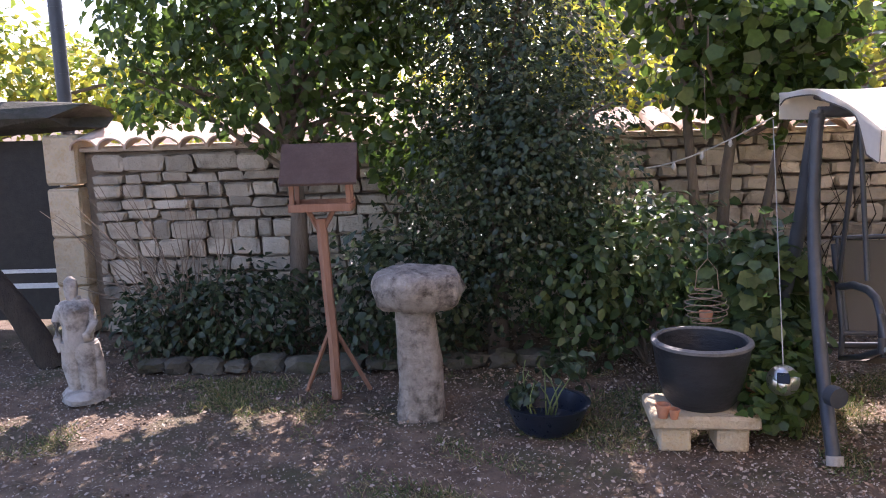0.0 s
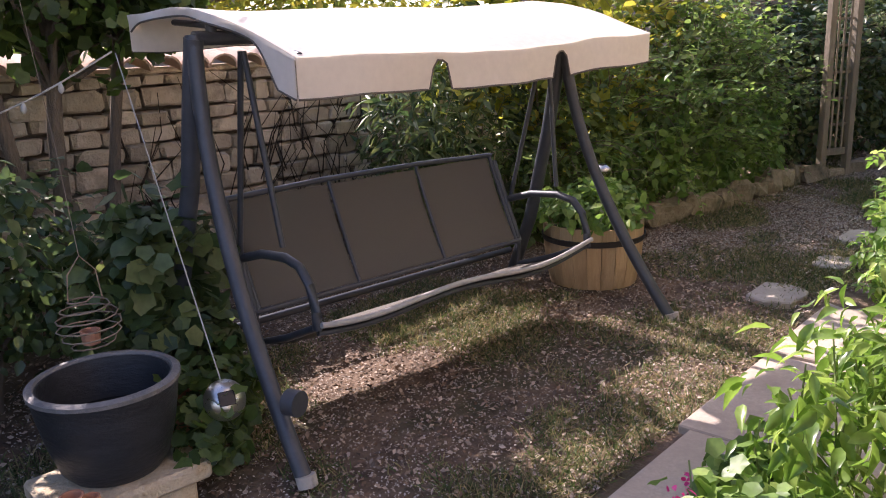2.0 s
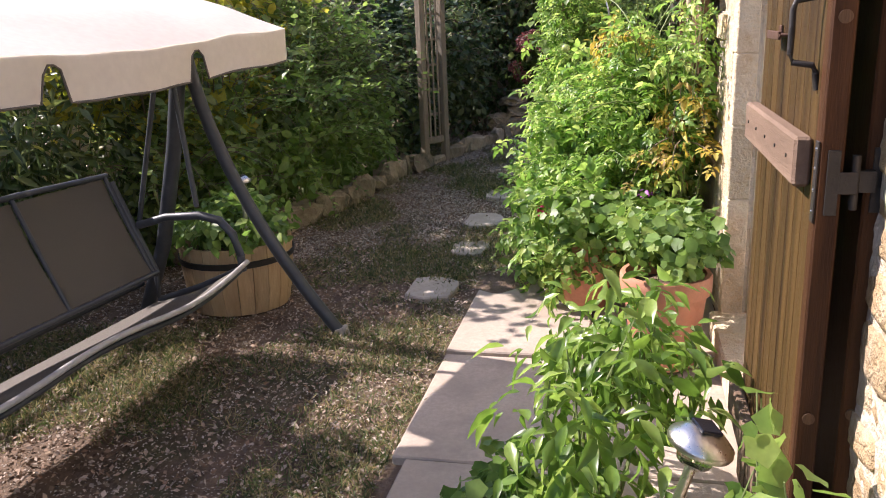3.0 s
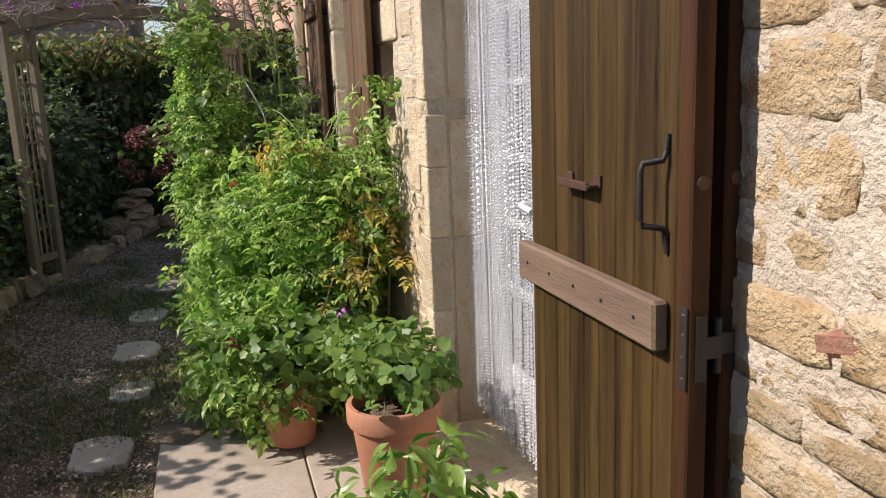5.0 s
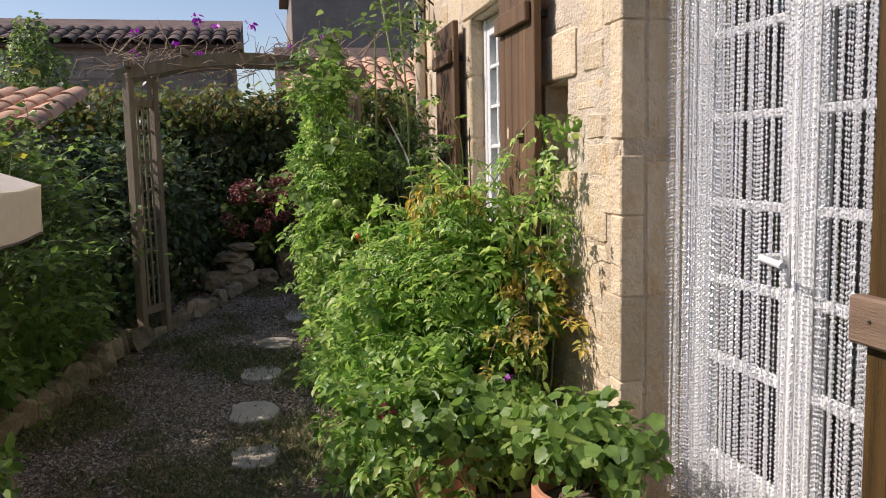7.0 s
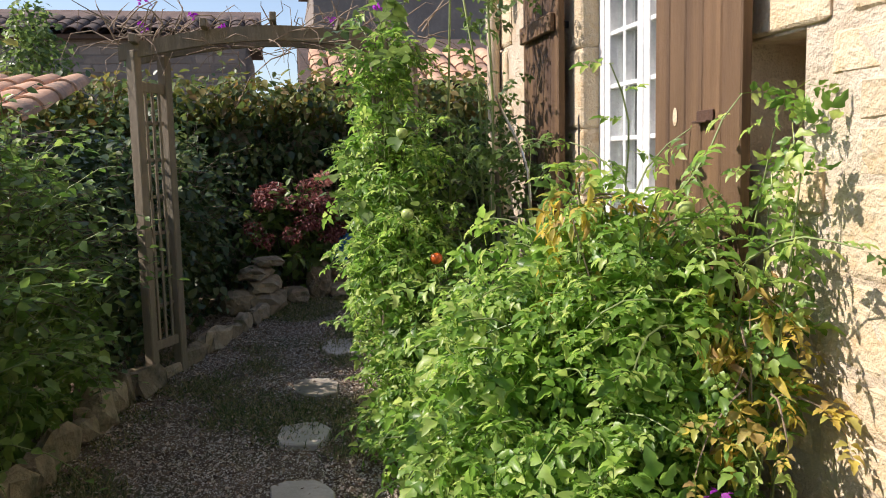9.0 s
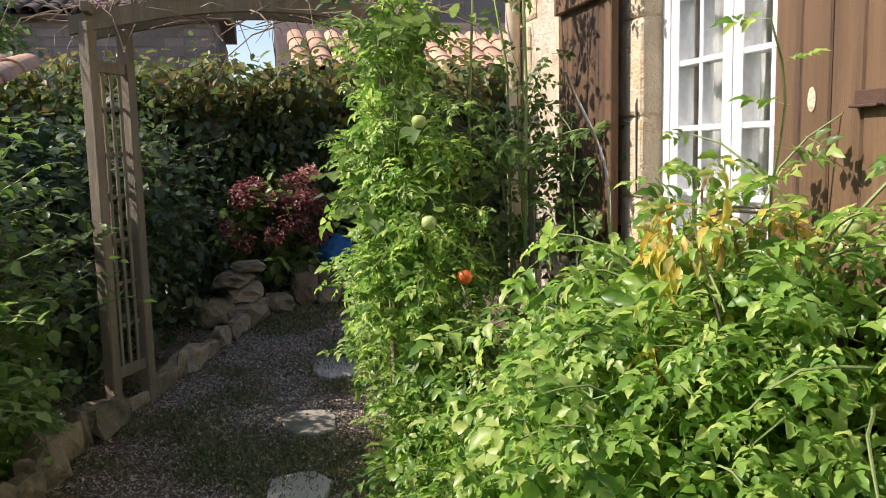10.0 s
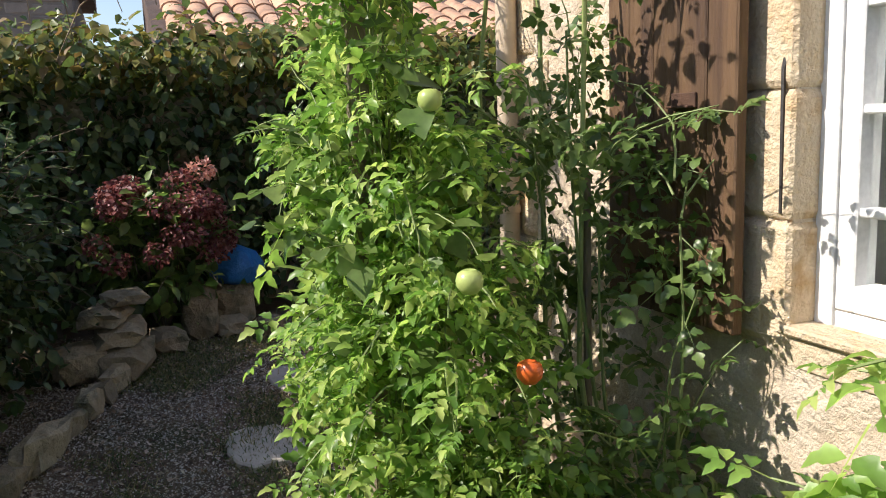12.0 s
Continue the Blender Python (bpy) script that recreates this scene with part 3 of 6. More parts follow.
def courses(meshes, parent, x0, x1, z0, z1, face, h, wide, gap, proud, seed, skip=(), depth=0.12, axis="y"):
    """Courses of stones set into a wall, leaving out the boxes in skip (x0, x1, z0, z1)."""
    r = random.Random(seed)
    z = z0
    while z < z1 - 0.03:
        hh = min(r.uniform(*h), z1 - z)
        x = x0 + r.uniform(-0.1, 0)
        while x < x1 - 0.02:
            w = r.uniform(*wide)
            a, c = max(x, x0), min(x + w, x1)
            x += w
            if c - a < 0.05 or any(a < s[1] + 0.01 and c > s[0] - 0.01 and z < s[3] and z + hh > s[2] for s in skip):
                continue
            p = proud * r.uniform(0.5, 1.2)
            mid, cz = (a + c) / 2, z + hh / 2 + r.uniform(-.008, .008)
            size = (c - a - gap, depth, hh - gap)
            if axis == "y":
                block(meshes, parent, (mid, face - depth / 2 + p, cz), size, r.uniform(-1.5, 1.5), rnd_=r)
            else:
                block(meshes, parent, (face + depth / 2 - p, mid, cz), (depth, c - a - gap, hh - gap), r.uniform(-1, 1), rnd_=r)
        z += hh


# dressed stones round door, window and niche
def ashlar(c, s, name="jamb_stone", bevel=.005):
    return part(name, Build().box([a - b / 2 for a, b in zip(c, s)], [a + b / 2 for a, b in zip(c, s)], bevel), M_DRESSED, house)


for i, (z0, z1) in enumerate(((0.10, 0.66), (0.66, 0.98), (0.98, 1.28), (1.28, 1.50), (1.56, 1.98), (1.98, 2.36))):
    w = (0.10, 0.17, 0.09, 0.18, 0.10, 0.16)[i]
    ashlar((DOOR[1] + w / 2 - .009, WY - .032, (z0 + z1) / 2), (w, .09, z1 - z0 - .003))
for z0, z1 in ((0.10, 0.98), (0.98, 1.475), (1.56, 1.98), (1.98, 2.36)):
    ashlar((DOOR[1] + .064, WY - .19, (z0 + z1) / 2), (.14, .20, z1 - z0 - .002), bevel=.006)
# broken-out pocket of the old lock
ashlar((DOOR[1] + .085, WY - .135, 1.5175), (.11, .30, .082), bevel=.012)
block(STONES, house, (DOOR[1] + .045, WY - .16, 1.475), (.09, .17, .05), 0, "broken_stone")
block(DRESSED, house, (3.24, WY - 0.12, 2.50), (1.9, 0.28, 0.28), 0, "lintel")
for i, (z0, z1) in enumerate(((0.98, 1.30), (1.30, 1.62), (1.62, 2.0), (2.0, 2.36))):
    block(DRESSED, house, (WIN[1] + 0.08, WY - 0.09, (z0 + z1) / 2), (0.18, 0.22, z1 - z0 - 0.008), 0, "jamb_stone")
    block(DRESSED, house, (WIN[0] - 0.08, WY - 0.09, (z0 + z1) / 2), (0.18, 0.22, z1 - z0 - 0.008), 0, "jamb_stone")
block(DRESSED, house, (5.69, WY - 0.08, 2.47), (1.4, 0.22, 0.24), 0, "lintel")
block(DRESSED, house, (5.69, WY - 0.11, 0.985), (1.22, 0.24, 0.10), 0, "window_sill")
block(DRESSED, house, (4.66, WY - 0.09, 1.93), (0.46, 0.22, 0.20), 0, "lintel")
block(DRESSED, house, (4.64, WY - 0.09, 1.38), (0.40, 0.22, 0.12), 0, "sill")
for k in range(10):
    block(DRESSED, house, (HX1 - (0.16, 0.11)[k % 2], WY - 0.09, 0.2 + k * 0.36), ((0.32, 0.22)[k % 2], 0.22, 0.34), 0, "quoin")
SKIP = [DOOR, WIN, NICHE, (DOOR[1], DOOR[1] + 0.12, 0, 2.4), (WIN[0] - .16, WIN[1] + .16, 0.93, 2.6), (4.5, 4.88, 1.36, 2.03), (2.3, 4.2, 2.35, 2.64), (HX1 - .3, HX1, 0, 4)]
courses(STONES, house, 1.08, 2.48, 0.02, 2.9, WY, (0.07, 0.17), (0.10, 0.34), 0.020, 0.019, 3, SKIP, depth=.10)
brick = part("brick", Build().box((-.048, -.05, -.023), (.048, .014, .023), .010), M_OLDBRICK, house, "red brick fragment")
brick.matrix_world = pose(1.675, WY, 1.215, 0, 14, 0)
WORN = [irregular(160 + i, 0.13, 0.09).mesh("stone", M_DRESSED, True) for i in range(8)]
courses(WORN + DRESSED, house, 4.11, HX1, 0.02, 3.0, WY, (0.11, 0.26), (0.14, 0.44), 0.016, 0.008, 4, SKIP + [(4.95, 6.75, 0.0, 0.95)], depth=.10)


def rough_face(x0, x1, z0, z1, skip):
    """Hand-thrown lime mortar, uneven round the stones."""
    n, m = int((x1 - x0) / .022), int((z1 - z0) / .022)
    vs = []
    for j in range(m + 1):
        for i in range(n + 1):
            x, z = x0 + (x1 - x0) * i / n, z0 + (z1 - z0) * j / m
            d = .007 * noise.noise(Vector((x * 8, 1, z * 10))) + .007 * noise.noise(Vector((x * 25, 5, z * 25))) + .003 * noise.noise(Vector((x * 60, 8, z * 60)))
            vs.append((x, WY + .003 + d, z))
    fs = []
    for j in range(m):
        for i in range(n):
            x, z = x0 + (x1 - x0) * (i + .5) / n, z0 + (z1 - z0) * (j + .5) / m
            if not any(s[0] - .012 < x < s[1] + .012 and s[2] - .012 < z < s[3] + .012 for s in skip):
                a = j * (n + 1) + i
                fs.append((a, a + 1, a + n + 2, a + n + 1))
    part("pointing", Build().add(vs, fs), M_MORTAR, house, smooth=True)


rough_face(1.06, 2.49, 0.0, 3.0, [DOOR])
rough_face(DOOR[1] + .02, HX1 - .01, 0.0, 3.0, [DOOR, WIN, NICHE, (4.43, 4.88, 1.83, 2.03)])

# ---- folding door shutter, french door, bead curtain ----
def board_leaf(parent, x0, x1, y0, y1, z0, z1, n, material, name="board"):
    w = (x1 - x0) / n
    for i in range(n):
        part(name, Build().box((x0 + i * w + 0.0015, y0, z0), (x0 + (i + 1) * w - 0.0015, y1, z1), 0.006), material, parent)


def make_door_shutter():
    ob = thing("door_shutter", "brown varnished board door shutter folded open against the wall", "shutter", (0, 0, 0))
    x0, x1, yf, z0, z1 = 1.895, 2.592, 1.365, 0.14, 2.32
    # wooden backing painted black so the grooves between boards look shaded
    front = part("front_leaf", Build().box((x0 + .004, yf - 0.038, z0), (x1 - .004, yf - 0.012, z1), 0.002), M_BLACKIRON, ob)
    board_leaf(front, x0 + 0.045, x1, yf - 0.016, yf, z0, z1, 9, M_SHUTTER)
    part("stile", Build().box((x0, yf - 0.040, z0), (x0 + 0.043, yf + 0.002, z1), 0.004), M_STILE, front)
    rear = part("rear_leaf", Build().box((x0 + 0.03, yf - 0.125, z0), (x1 + 0.02, yf - 0.085, z1), 0.004), M_STILE, ob)
    part("bar", Build().box((x0 + 0.062, yf + 0.001, 1.13), (x1 + 0.012, yf + 0.034, 1.225), 0.006), M_GREYWOOD, front, "grey weathered brace bar")
    part("lower_bar", Build().box((x0 + 0.062, yf + 0.001, 0.34), (x1 + 0.012, yf + 0.034, 0.435), 0.006), M_GREYWOOD, front)
    part("upper_bar", Build().box((x0 + 0.062, yf + 0.001, 1.98), (x1 + 0.012, yf + 0.034, 2.075), 0.006), M_GREYWOOD, front)
    h = x0 + 0.072
    b = Build().tube([(h, yf + .002, 1.52), (h, yf + .006, 1.49), (h, yf + .012, 1.475), (h + .012, yf + .045, 1.47), (h + .012, yf + .05, 1.455), (h + .012, yf + .05, 1.375), (h + .01, yf + .045, 1.36), (h, yf + .012, 1.355), (h, yf + .006, 1.34), (h, yf + .002, 1.31)], 0.006, 8)
    part("handle", b, M_BLACKIRON, front, "black wrought iron pull handle", smooth=True)
    b = Build().box((2.215, yf + 0.001, 1.398), (2.245, yf + 0.006, 1.424), 0.002).box((2.345, yf + 0.001, 1.396), (2.375, yf + 0.006, 1.420), 0.002).box((2.22, yf + 0.006, 1.398), (2.37, yf + 0.030, 1.404), 0.002).box((2.225, yf + 0.026, 1.392), (2.365, yf + 0.032, 1.41), 0.002)
    part("latch", b, M_IRON, front, "rusty iron latch plate", smooth=True)
    for zc in (0.42, 1.15, 1.95):
        b = Build().box((x0 - 0.003, yf - 0.034, zc - 0.06), (x0 + 0.001, yf - 0.012, zc + 0.06), 0.001)
        b.box((x0 + .027, yf - 0.118, zc - 0.06), (x0 + .031, yf - 0.096, zc + 0.06), 0.001)
        b.tube([(x0 + 0.008, yf - 0.062, zc - 0.05), (x0 + 0.008, yf - 0.062, zc + 0.05)], 0.008, 10)
        b.box((x0 - 0.0025, yf - 0.065, zc - 0.02), (x0 + 0.001, yf - 0.03, zc + 0.02), 0.001)
        b.box((x0 + .012, yf - 0.10, zc - 0.02), (x0 + .03, yf - 0.065, zc + 0.02), 0.001)
        part("hinge", b, M_BLACKIRON, ob, "dark iron hinge", smooth=True)
        part("hinge_plate", Build().box((x0 + .002, yf + .002, zc - .075), (x0 + .024, yf + .0055, zc + .075), .0015), M_BLACKIRON, ob, "dark iron hinge plate")
        for dz in (-.055, -.015, .025, .06):
            part("screw", Build().lathe([(.0005, .0022), (.003, .0018), (.0036, .0004), (.0036, -.002)], (0, 0, 0), 8), M_CHROME, ob, smooth=True).matrix_world = pose(x0 + .013, yf + .0055, zc + dz, -90)
    for zc in (0.68, 1.44):
        part("plug", Build().tube([(x0 - 0.003, yf - 0.02, zc), (x0 + 0.004, yf - 0.02, zc)], 0.012, 12), M_SHUTTER2, front)
        part("plug", Build().tube([(x0 + 0.026, yf - 0.105, zc), (x0 + 0.036, yf - 0.105, zc)], 0.012, 12), M_SHUTTER2, rear)
    for xx in np.linspace(x0 + 0.13, x1 - 0.05, 5):
        part("nail", Build().tube([(xx, yf + .033, 1.18), (xx, yf + .0365, 1.18)], 0.004, 6), M_BLACKIRON, front)
    # wall pintles carry the folded leaves
    for zc in (1.1, .4, 2.0):
        part("wall_hinge", Build().box((2.46, 1.20, zc), (2.60, yf - 0.10, zc + .04), 0.004), M_BLACKIRON, ob)
    return ob


make_door_shutter()


def make_french_door():
    ob = thing("door_1", "white glazed double french door behind the bead curtain", "door", (0, 0, 0), kind="structure")
    y0, y1, z0, z1 = 0.93, 0.99, 0.14, 2.33
    part("door_frame", Build().box((DOOR[0], y0 - .02, z0), (DOOR[0] + 0.05, y1 + .01, z1)).box((DOOR[1] - 0.05, y0 - .02, z0), (DOOR[1], y1 + .01, z1)).box((DOOR[0] + .05, y0 - .02, z1 - .05), (DOOR[1] - .05, y1 + .01, z1)), M_PVC, ob)
    mid = (DOOR[0] + DOOR[1]) / 2 + 0.1
    for x0, x1 in ((DOOR[0] + 0.055, mid - 0.003), (mid + 0.003, DOOR[1] - 0.055)):
        b = Build().box((x0, y0, z0 + .01), (x0 + 0.075, y1, z1 - .055)).box((x1 - 0.075, y0, z0 + .01), (x1, y1, z1 - .055))
        b.box((x0 + .075, y0, z0 + .01), (x1 - .075, y1, 0.42)).box((x0 + .075, y0, z1 - .13), (x1 - .075, y1, z1 - .055))
        for z in (0.78, 1.06, 1.33, 1.62, 1.90):
            b.box((x0 + .075, y0 + .012, z - .014), (x1 - .075, y1 - .004, z + .014))
        xm = (x0 + x1) / 2
        leaf = part("door_leaf", b, M_PVC, ob)
        pane = part("pane", Build().box((x0 + .07, y0 + .025, 0.41), (x1 - .07, y0 + .031, z1 - .12), 0.001), M_GLASS, leaf)
        pane.visible_shadow = False
    b = Build().box((mid + 0.025, y1, 1.10), (mid + 0.055, y1 + 0.01, 1.26), 0.003)
    b.tube([(mid + .04, y1, 1.19), (mid + .04, y1 + .05, 1.19), (mid + .04, y1 + .09, 1.19), (mid + .02, y1 + .10, 1.19), (mid - .08, y1 + .10, 1.18)], 0.011, 8)
    part("door_handle", b, M_PVC, ob, "white lever handle", smooth=True)
    part("threshold", Build().box((DOOR[0] - .02, 0.86, 0.02), (DOOR[1] + .02, WY + 0.06, 0.135), 0.01), M_DRESSED, ob, "worn stone threshold")
    return ob


make_french_door()


def make_bead_curtain():
    ob = thing("bead_curtain", "clear glassy bead curtain hanging in the doorway", "curtain", (0, 0, 0))
    yc = 1.075
    part("rail", Build().box((DOOR[0] + .01, yc - .012, 2.30), (DOOR[1] - .01, yc + .012, 2.335)), M_PVC, ob)
    r = random.Random(5)
    T = Build()
    a = 0.0048
    for k in range(156):
        z = -0.0133 * k
        w = a * (1.12 if k % 2 else 0.62)
        o = len(T.v)
        T.v += [(0, 0, z), (w, 0, z - .006), (0, w * .8, z - .006), (-w, 0, z - .006), (0, -w * .8, z - .006), (0, 0, z - .0128)]
        T.f += [(o, o + 1, o + 2), (o, o + 2, o + 3), (o, o + 3, o + 4), (o, o + 4, o + 1), (o + 5, o + 2, o + 1), (o + 5, o + 3, o + 2), (o + 5, o + 4, o + 3), (o + 5, o + 1, o + 4)]
    me = T.mesh("strand", M_BEAD)
    x, i = DOOR[0] + 0.02, 0
    while x < DOOR[1] - 0.02:
        s = new("strand", me)
        s.matrix_world = pose(x, yc + 0.012 * math.sin(i * 0.8) + r.uniform(-.004, .004), 2.30 + r.uniform(-.01, .01), r.uniform(-.3, .3), r.uniform(-.3, .3), r.uniform(0, 90))
        s.parent = ob
        x += r.choice((0.0066, 0.0072, 0.0078, 0.0072))
        i += 1
    ch = Build()
    for k in range(120):
        z = 2.25 - k * 0.0137
        p = Vector((DOOR[1] - 0.012 + 0.05 * math.sin(math.pi * (2.25 - z) / 3.0), yc + 0.10, z))
        ch.tube([p, p + Vector((0, 0, -0.010))], 0.0045, 5)
    part("tie_chain", ch, M_PVC, ob, "pale bead tie-back chain")
    return ob


make_bead_curtain()


# ---- window and its shutters ----
def make_window():
    ob = thing("window_1", "white casement window with glazing bars in the stone wall", "window", (0, 0, 0), kind="structure")
    x0, x1, z0, z1 = WIN
    y0, y1 = 1.10, 1.17
    part("window_frame", Build().box((x0, y0 - .03, z0), (x0 + .05, y1, z1)).box((x1 - .06, y0 - .03, z0), (x1, y1 + .01, z1)).box((x0 + .05, y0 - .03, z1 - .05), (x1 - .06, y1, z1)).box((x0 + .05, y0 - .03, z0), (x1 - .06, y1, z0 + .05)), M_PVC, ob)
    part("window_ledge", Build().box((x0 - .02, y1, z0 - .012), (x1 + .02, WY + 0.03, z0 + 0.012), 0.008), M_DRESSED, ob)
    mid = (x0 + x1) / 2
    for a, c in ((x0 + .053, mid - .004), (mid + .004, x1 - .063)):
        b = Build().box((a, y0, z0 + .053), (a + .055, y1 + .004, z1 - .053)).box((c - .055, y0, z0 + .053), (c, y1 + .004, z1 - .053))
        b.box((a + .055, y0, z0 + .053), (c - .055, y1 + .004, z0 + .12)).box((a + .055, y0, z1 - .11), (c - .055, y1 + .004, z1 - .053))
        xm = (a + c) / 2
        b.box((xm - .011, y0 + .015, z0 + .12), (xm + .011, y1 - .002, z1 - .11))
        for z in (1.325, 1.565, 1.805, 2.045):
            b.box((a + .055, y0 + .016, z - .011), (c - .055, y1 - .001, z + .011))
        sash = part("sash", b, M_PVC, ob)
        pane = part("pane", Build().box((a + .05, y0 + .03, z0 + .11), (c - .05, y0 + .035, z1 - .10), 0.001), M_GLASS, sash)
        pane.visible_shadow = False
    return ob


make_window()
b = Build()
vs, fs = [], []
for i in range(60):
    x = WIN[0] + 0.03 + i * 0.0152
    for z in (1.06, 2.3):
        vs.append((x, 1.02 + 0.018 * math.sin(i * 0.9), z))
        vs.append((x, 1.016 + 0.018 * math.sin(i * 0.9), z))
for i in range(59):
    k = 4 * i
    fs += [(k, k + 4, k + 6, k + 2), (k + 1, k + 3, k + 7, k + 5)]
tagged(part("net_curtain", b.add(vs, fs), M_CURTAIN, smooth=True), "pale gathered net curtain behind the window panes", "curtain")


def make_window_shutter(x0, x1, label, n=5):
    ob = thing("window_shutter", label, "shutter", (0, 0, 0), group="window shutters")
    y0, y1, z0, z1 = 1.315, 1.352, 1.0, 2.36
    for i in range(n):
        w = (x1 - x0) / n
        part("board", Build().box((x0 + i * w + .0015, y0, z0), (x0 + (i + 1) * w - .0015, y1 + (i % 2) * .001, z1), 0.005), M_SHUTTER2, ob)
    for z in (1.20, 2.14):
        part("bar", Build().box((x0 + .03, y1 + .002, z - .045), (x1 - .03, y1 + .032, z + .045), 0.006), M_SHUTTER2, ob)
    xl = x0 + 0.36 * (x1 - x0)
    b = Build().box((xl - .06, y1 + .002, 1.585), (xl + .04, y1 + .010, 1.625), 0.002).box((xl - .055, y1 + .01, 1.585), (xl + .035, y1 + .03, 1.592), 0.002)
    part("latch", b, M_IRON, ob, "rusty latch plate")
    part("paint_chip", Build().lathe([(0.002, 0), (0.020, .001), (0.002, .002)], (0, 0, 0), 12), M_DRESSED, ob).matrix_world = pose(x0 + .5 * (x1 - x0) + .12, y1 + .0025, 1.615, -90) @ Matrix.Diagonal((0.8, 1.6, 1, 1))
    for z in (1.16, 2.14):
        part("pintle", Build().box((x0 + .1, WY - .02, z - .015), (x0 + .13, y0 + .005, z + .015)), M_BLACKIRON, ob)
        part("pintle", Build().box((x1 - .13, WY - .02, z - .015), (x1 - .1, y0 + .005, z + .015)), M_BLACKIRON, ob)
    return ob


make_window_shutter(4.69, 5.25, "brown wooden window shutter with a pale paint chip, open")
make_window_shutter(6.30, 6.87, "dark worn wooden window shutter, open beside the roses", 5)
tagged(part("shutter_hook", Build().tube([(6.232, 1.235, 1.69), (6.232, 1.268, 1.69), (6.232, 1.272, 1.67), (6.232, 1.268, 1.32), (6.232, 1.24, 1.31)], 0.006, 6), M_BLACKIRON, smooth=True), "thin black iron stay hook on the window jamb", "hook")
pipe = thing("drainpipe", "beige rainwater pipe at the house corner", "drainpipe", (7.66, 1.315, .16))
part("pipe", Build().tube([(0, 0, 0), (0, 0, 4.34)], .042, 16), M_ZINC, pipe, smooth=True)
for z in (1.04, 2.74):
    part("bracket", Build().lathe([(.043, 0), (.047, .002), (.047, .028), (.043, .03)], (0, 0, z), 16).box((-.012, -.075, z + .004), (.012, -.042, z + .026)), M_ZINC, pipe, "pipe bracket", smooth=True)
    part("sleeve", Build().lathe([(.043, 0), (.049, .004), (.049, .08), (.043, .084)], (0, 0, z - .6), 16), M_ZINC, pipe, smooth=True)


def make_wall_lantern():
    x, y, z = 7.38, 1.40, 2.52
    ob = thing("wall_lantern", "black iron carriage lantern fixed to the house wall", "lantern", (x, y, z))
    part("bracket", Build().tube([(0, -.16, .12), (0, -.10, .17), (0, -.03, .19), (0, 0, .16)], 0.008, 8).box((-.03, -.165, .02), (.03, -.148, .2)), M_BLACKIRON, ob, smooth=True)
    part("cap", Build().lathe([(0.006, .16), (0.02, .145), (0.03, .13), (0.075, .085), (0.078, .078), (0.01, .08)], (0, 0, 0), 6), M_BLACKIRON, ob)
    part("glass", Build().lathe([(0.030, -.06), (0.058, .076)], (0, 0, 0), 6), M_GLASS, ob)
    part("base", Build().lathe([(0.004, -.095), (0.012, -.085), (0.034, -.068), (0.034, -.058)], (0, 0, 0), 6), M_BLACKIRON, ob)
    b = Build()
    for k in range(6):
        a = k * math.pi / 3
        b.tube([(0.033 * math.cos(a), 0.033 * math.sin(a), -.06), (0.061 * math.cos(a), 0.061 * math.sin(a), .08)], 0.004, 4)
    part("cage", b, M_BLACKIRON, ob)
    return ob


make_wall_lantern()

# ---- pavement and stepping stones ----
pave = thing("pavement", "pale concrete slab path along the house", "pavement", kind="structure")
xs = [0.95, 1.75, 2.72, 3.62, 4.66]
for i in range(4):
    for y0, y1 in ((1.255, 1.84), (1.846, 2.47 - 0.05 * (i == 1))):
        part("slab", Build().box((xs[i] + .004, y0, -0.06), (xs[i + 1] - .004, y1, ground_z(xs[i]) + 0.022), 0.006), M_PAVE, pave)
for i, (x, y, rx, ry) in enumerate(((4.43, 2.72, .20, .15), (5.15, 2.64, .17, .13), (5.8, 2.66, .20, .15), (6.53, 2.63, .19, .14), (7.3, 2.54, .21, .15), (8.19, 2.29, .26, .17), (9.0, 1.98, .27, .17), (9.75, 1.75, .25, .16))):
    r = random.Random(i)
    n = 14
    square = .75 if i < 2 else .35
    ring = []
    for k in range(n):
        ca, sa = math.cos(2 * math.pi * k / n + .4), math.sin(2 * math.pi * k / n + .4)
        g = (1 + r.uniform(-.12, .10)) * max(abs(ca), abs(sa)) ** -square * (1 - .15 * square)
        ring.append((rx * g * ca, ry * g * sa))
    vs = [(p * .96, q * .96, 0.013) for p, q in ring] + [(p, q, 0.006) for p, q in ring] + [(p, q, -0.05) for p, q in ring]
    fs = [tuple(range(n))] + [(k + a, k + a + n, (k + 1) % n + a + n, (k + 1) % n + a) for a in (0, n) for k in range(n)]
    ob = part("stepping_stone", Build().add(vs, fs), M_SLAB)
    ob.matrix_world = pose(x, y, ground_z(x))
    tagged(ob, "flat pale stepping stone set in the earth path", "stepping stone", "stepping stones")

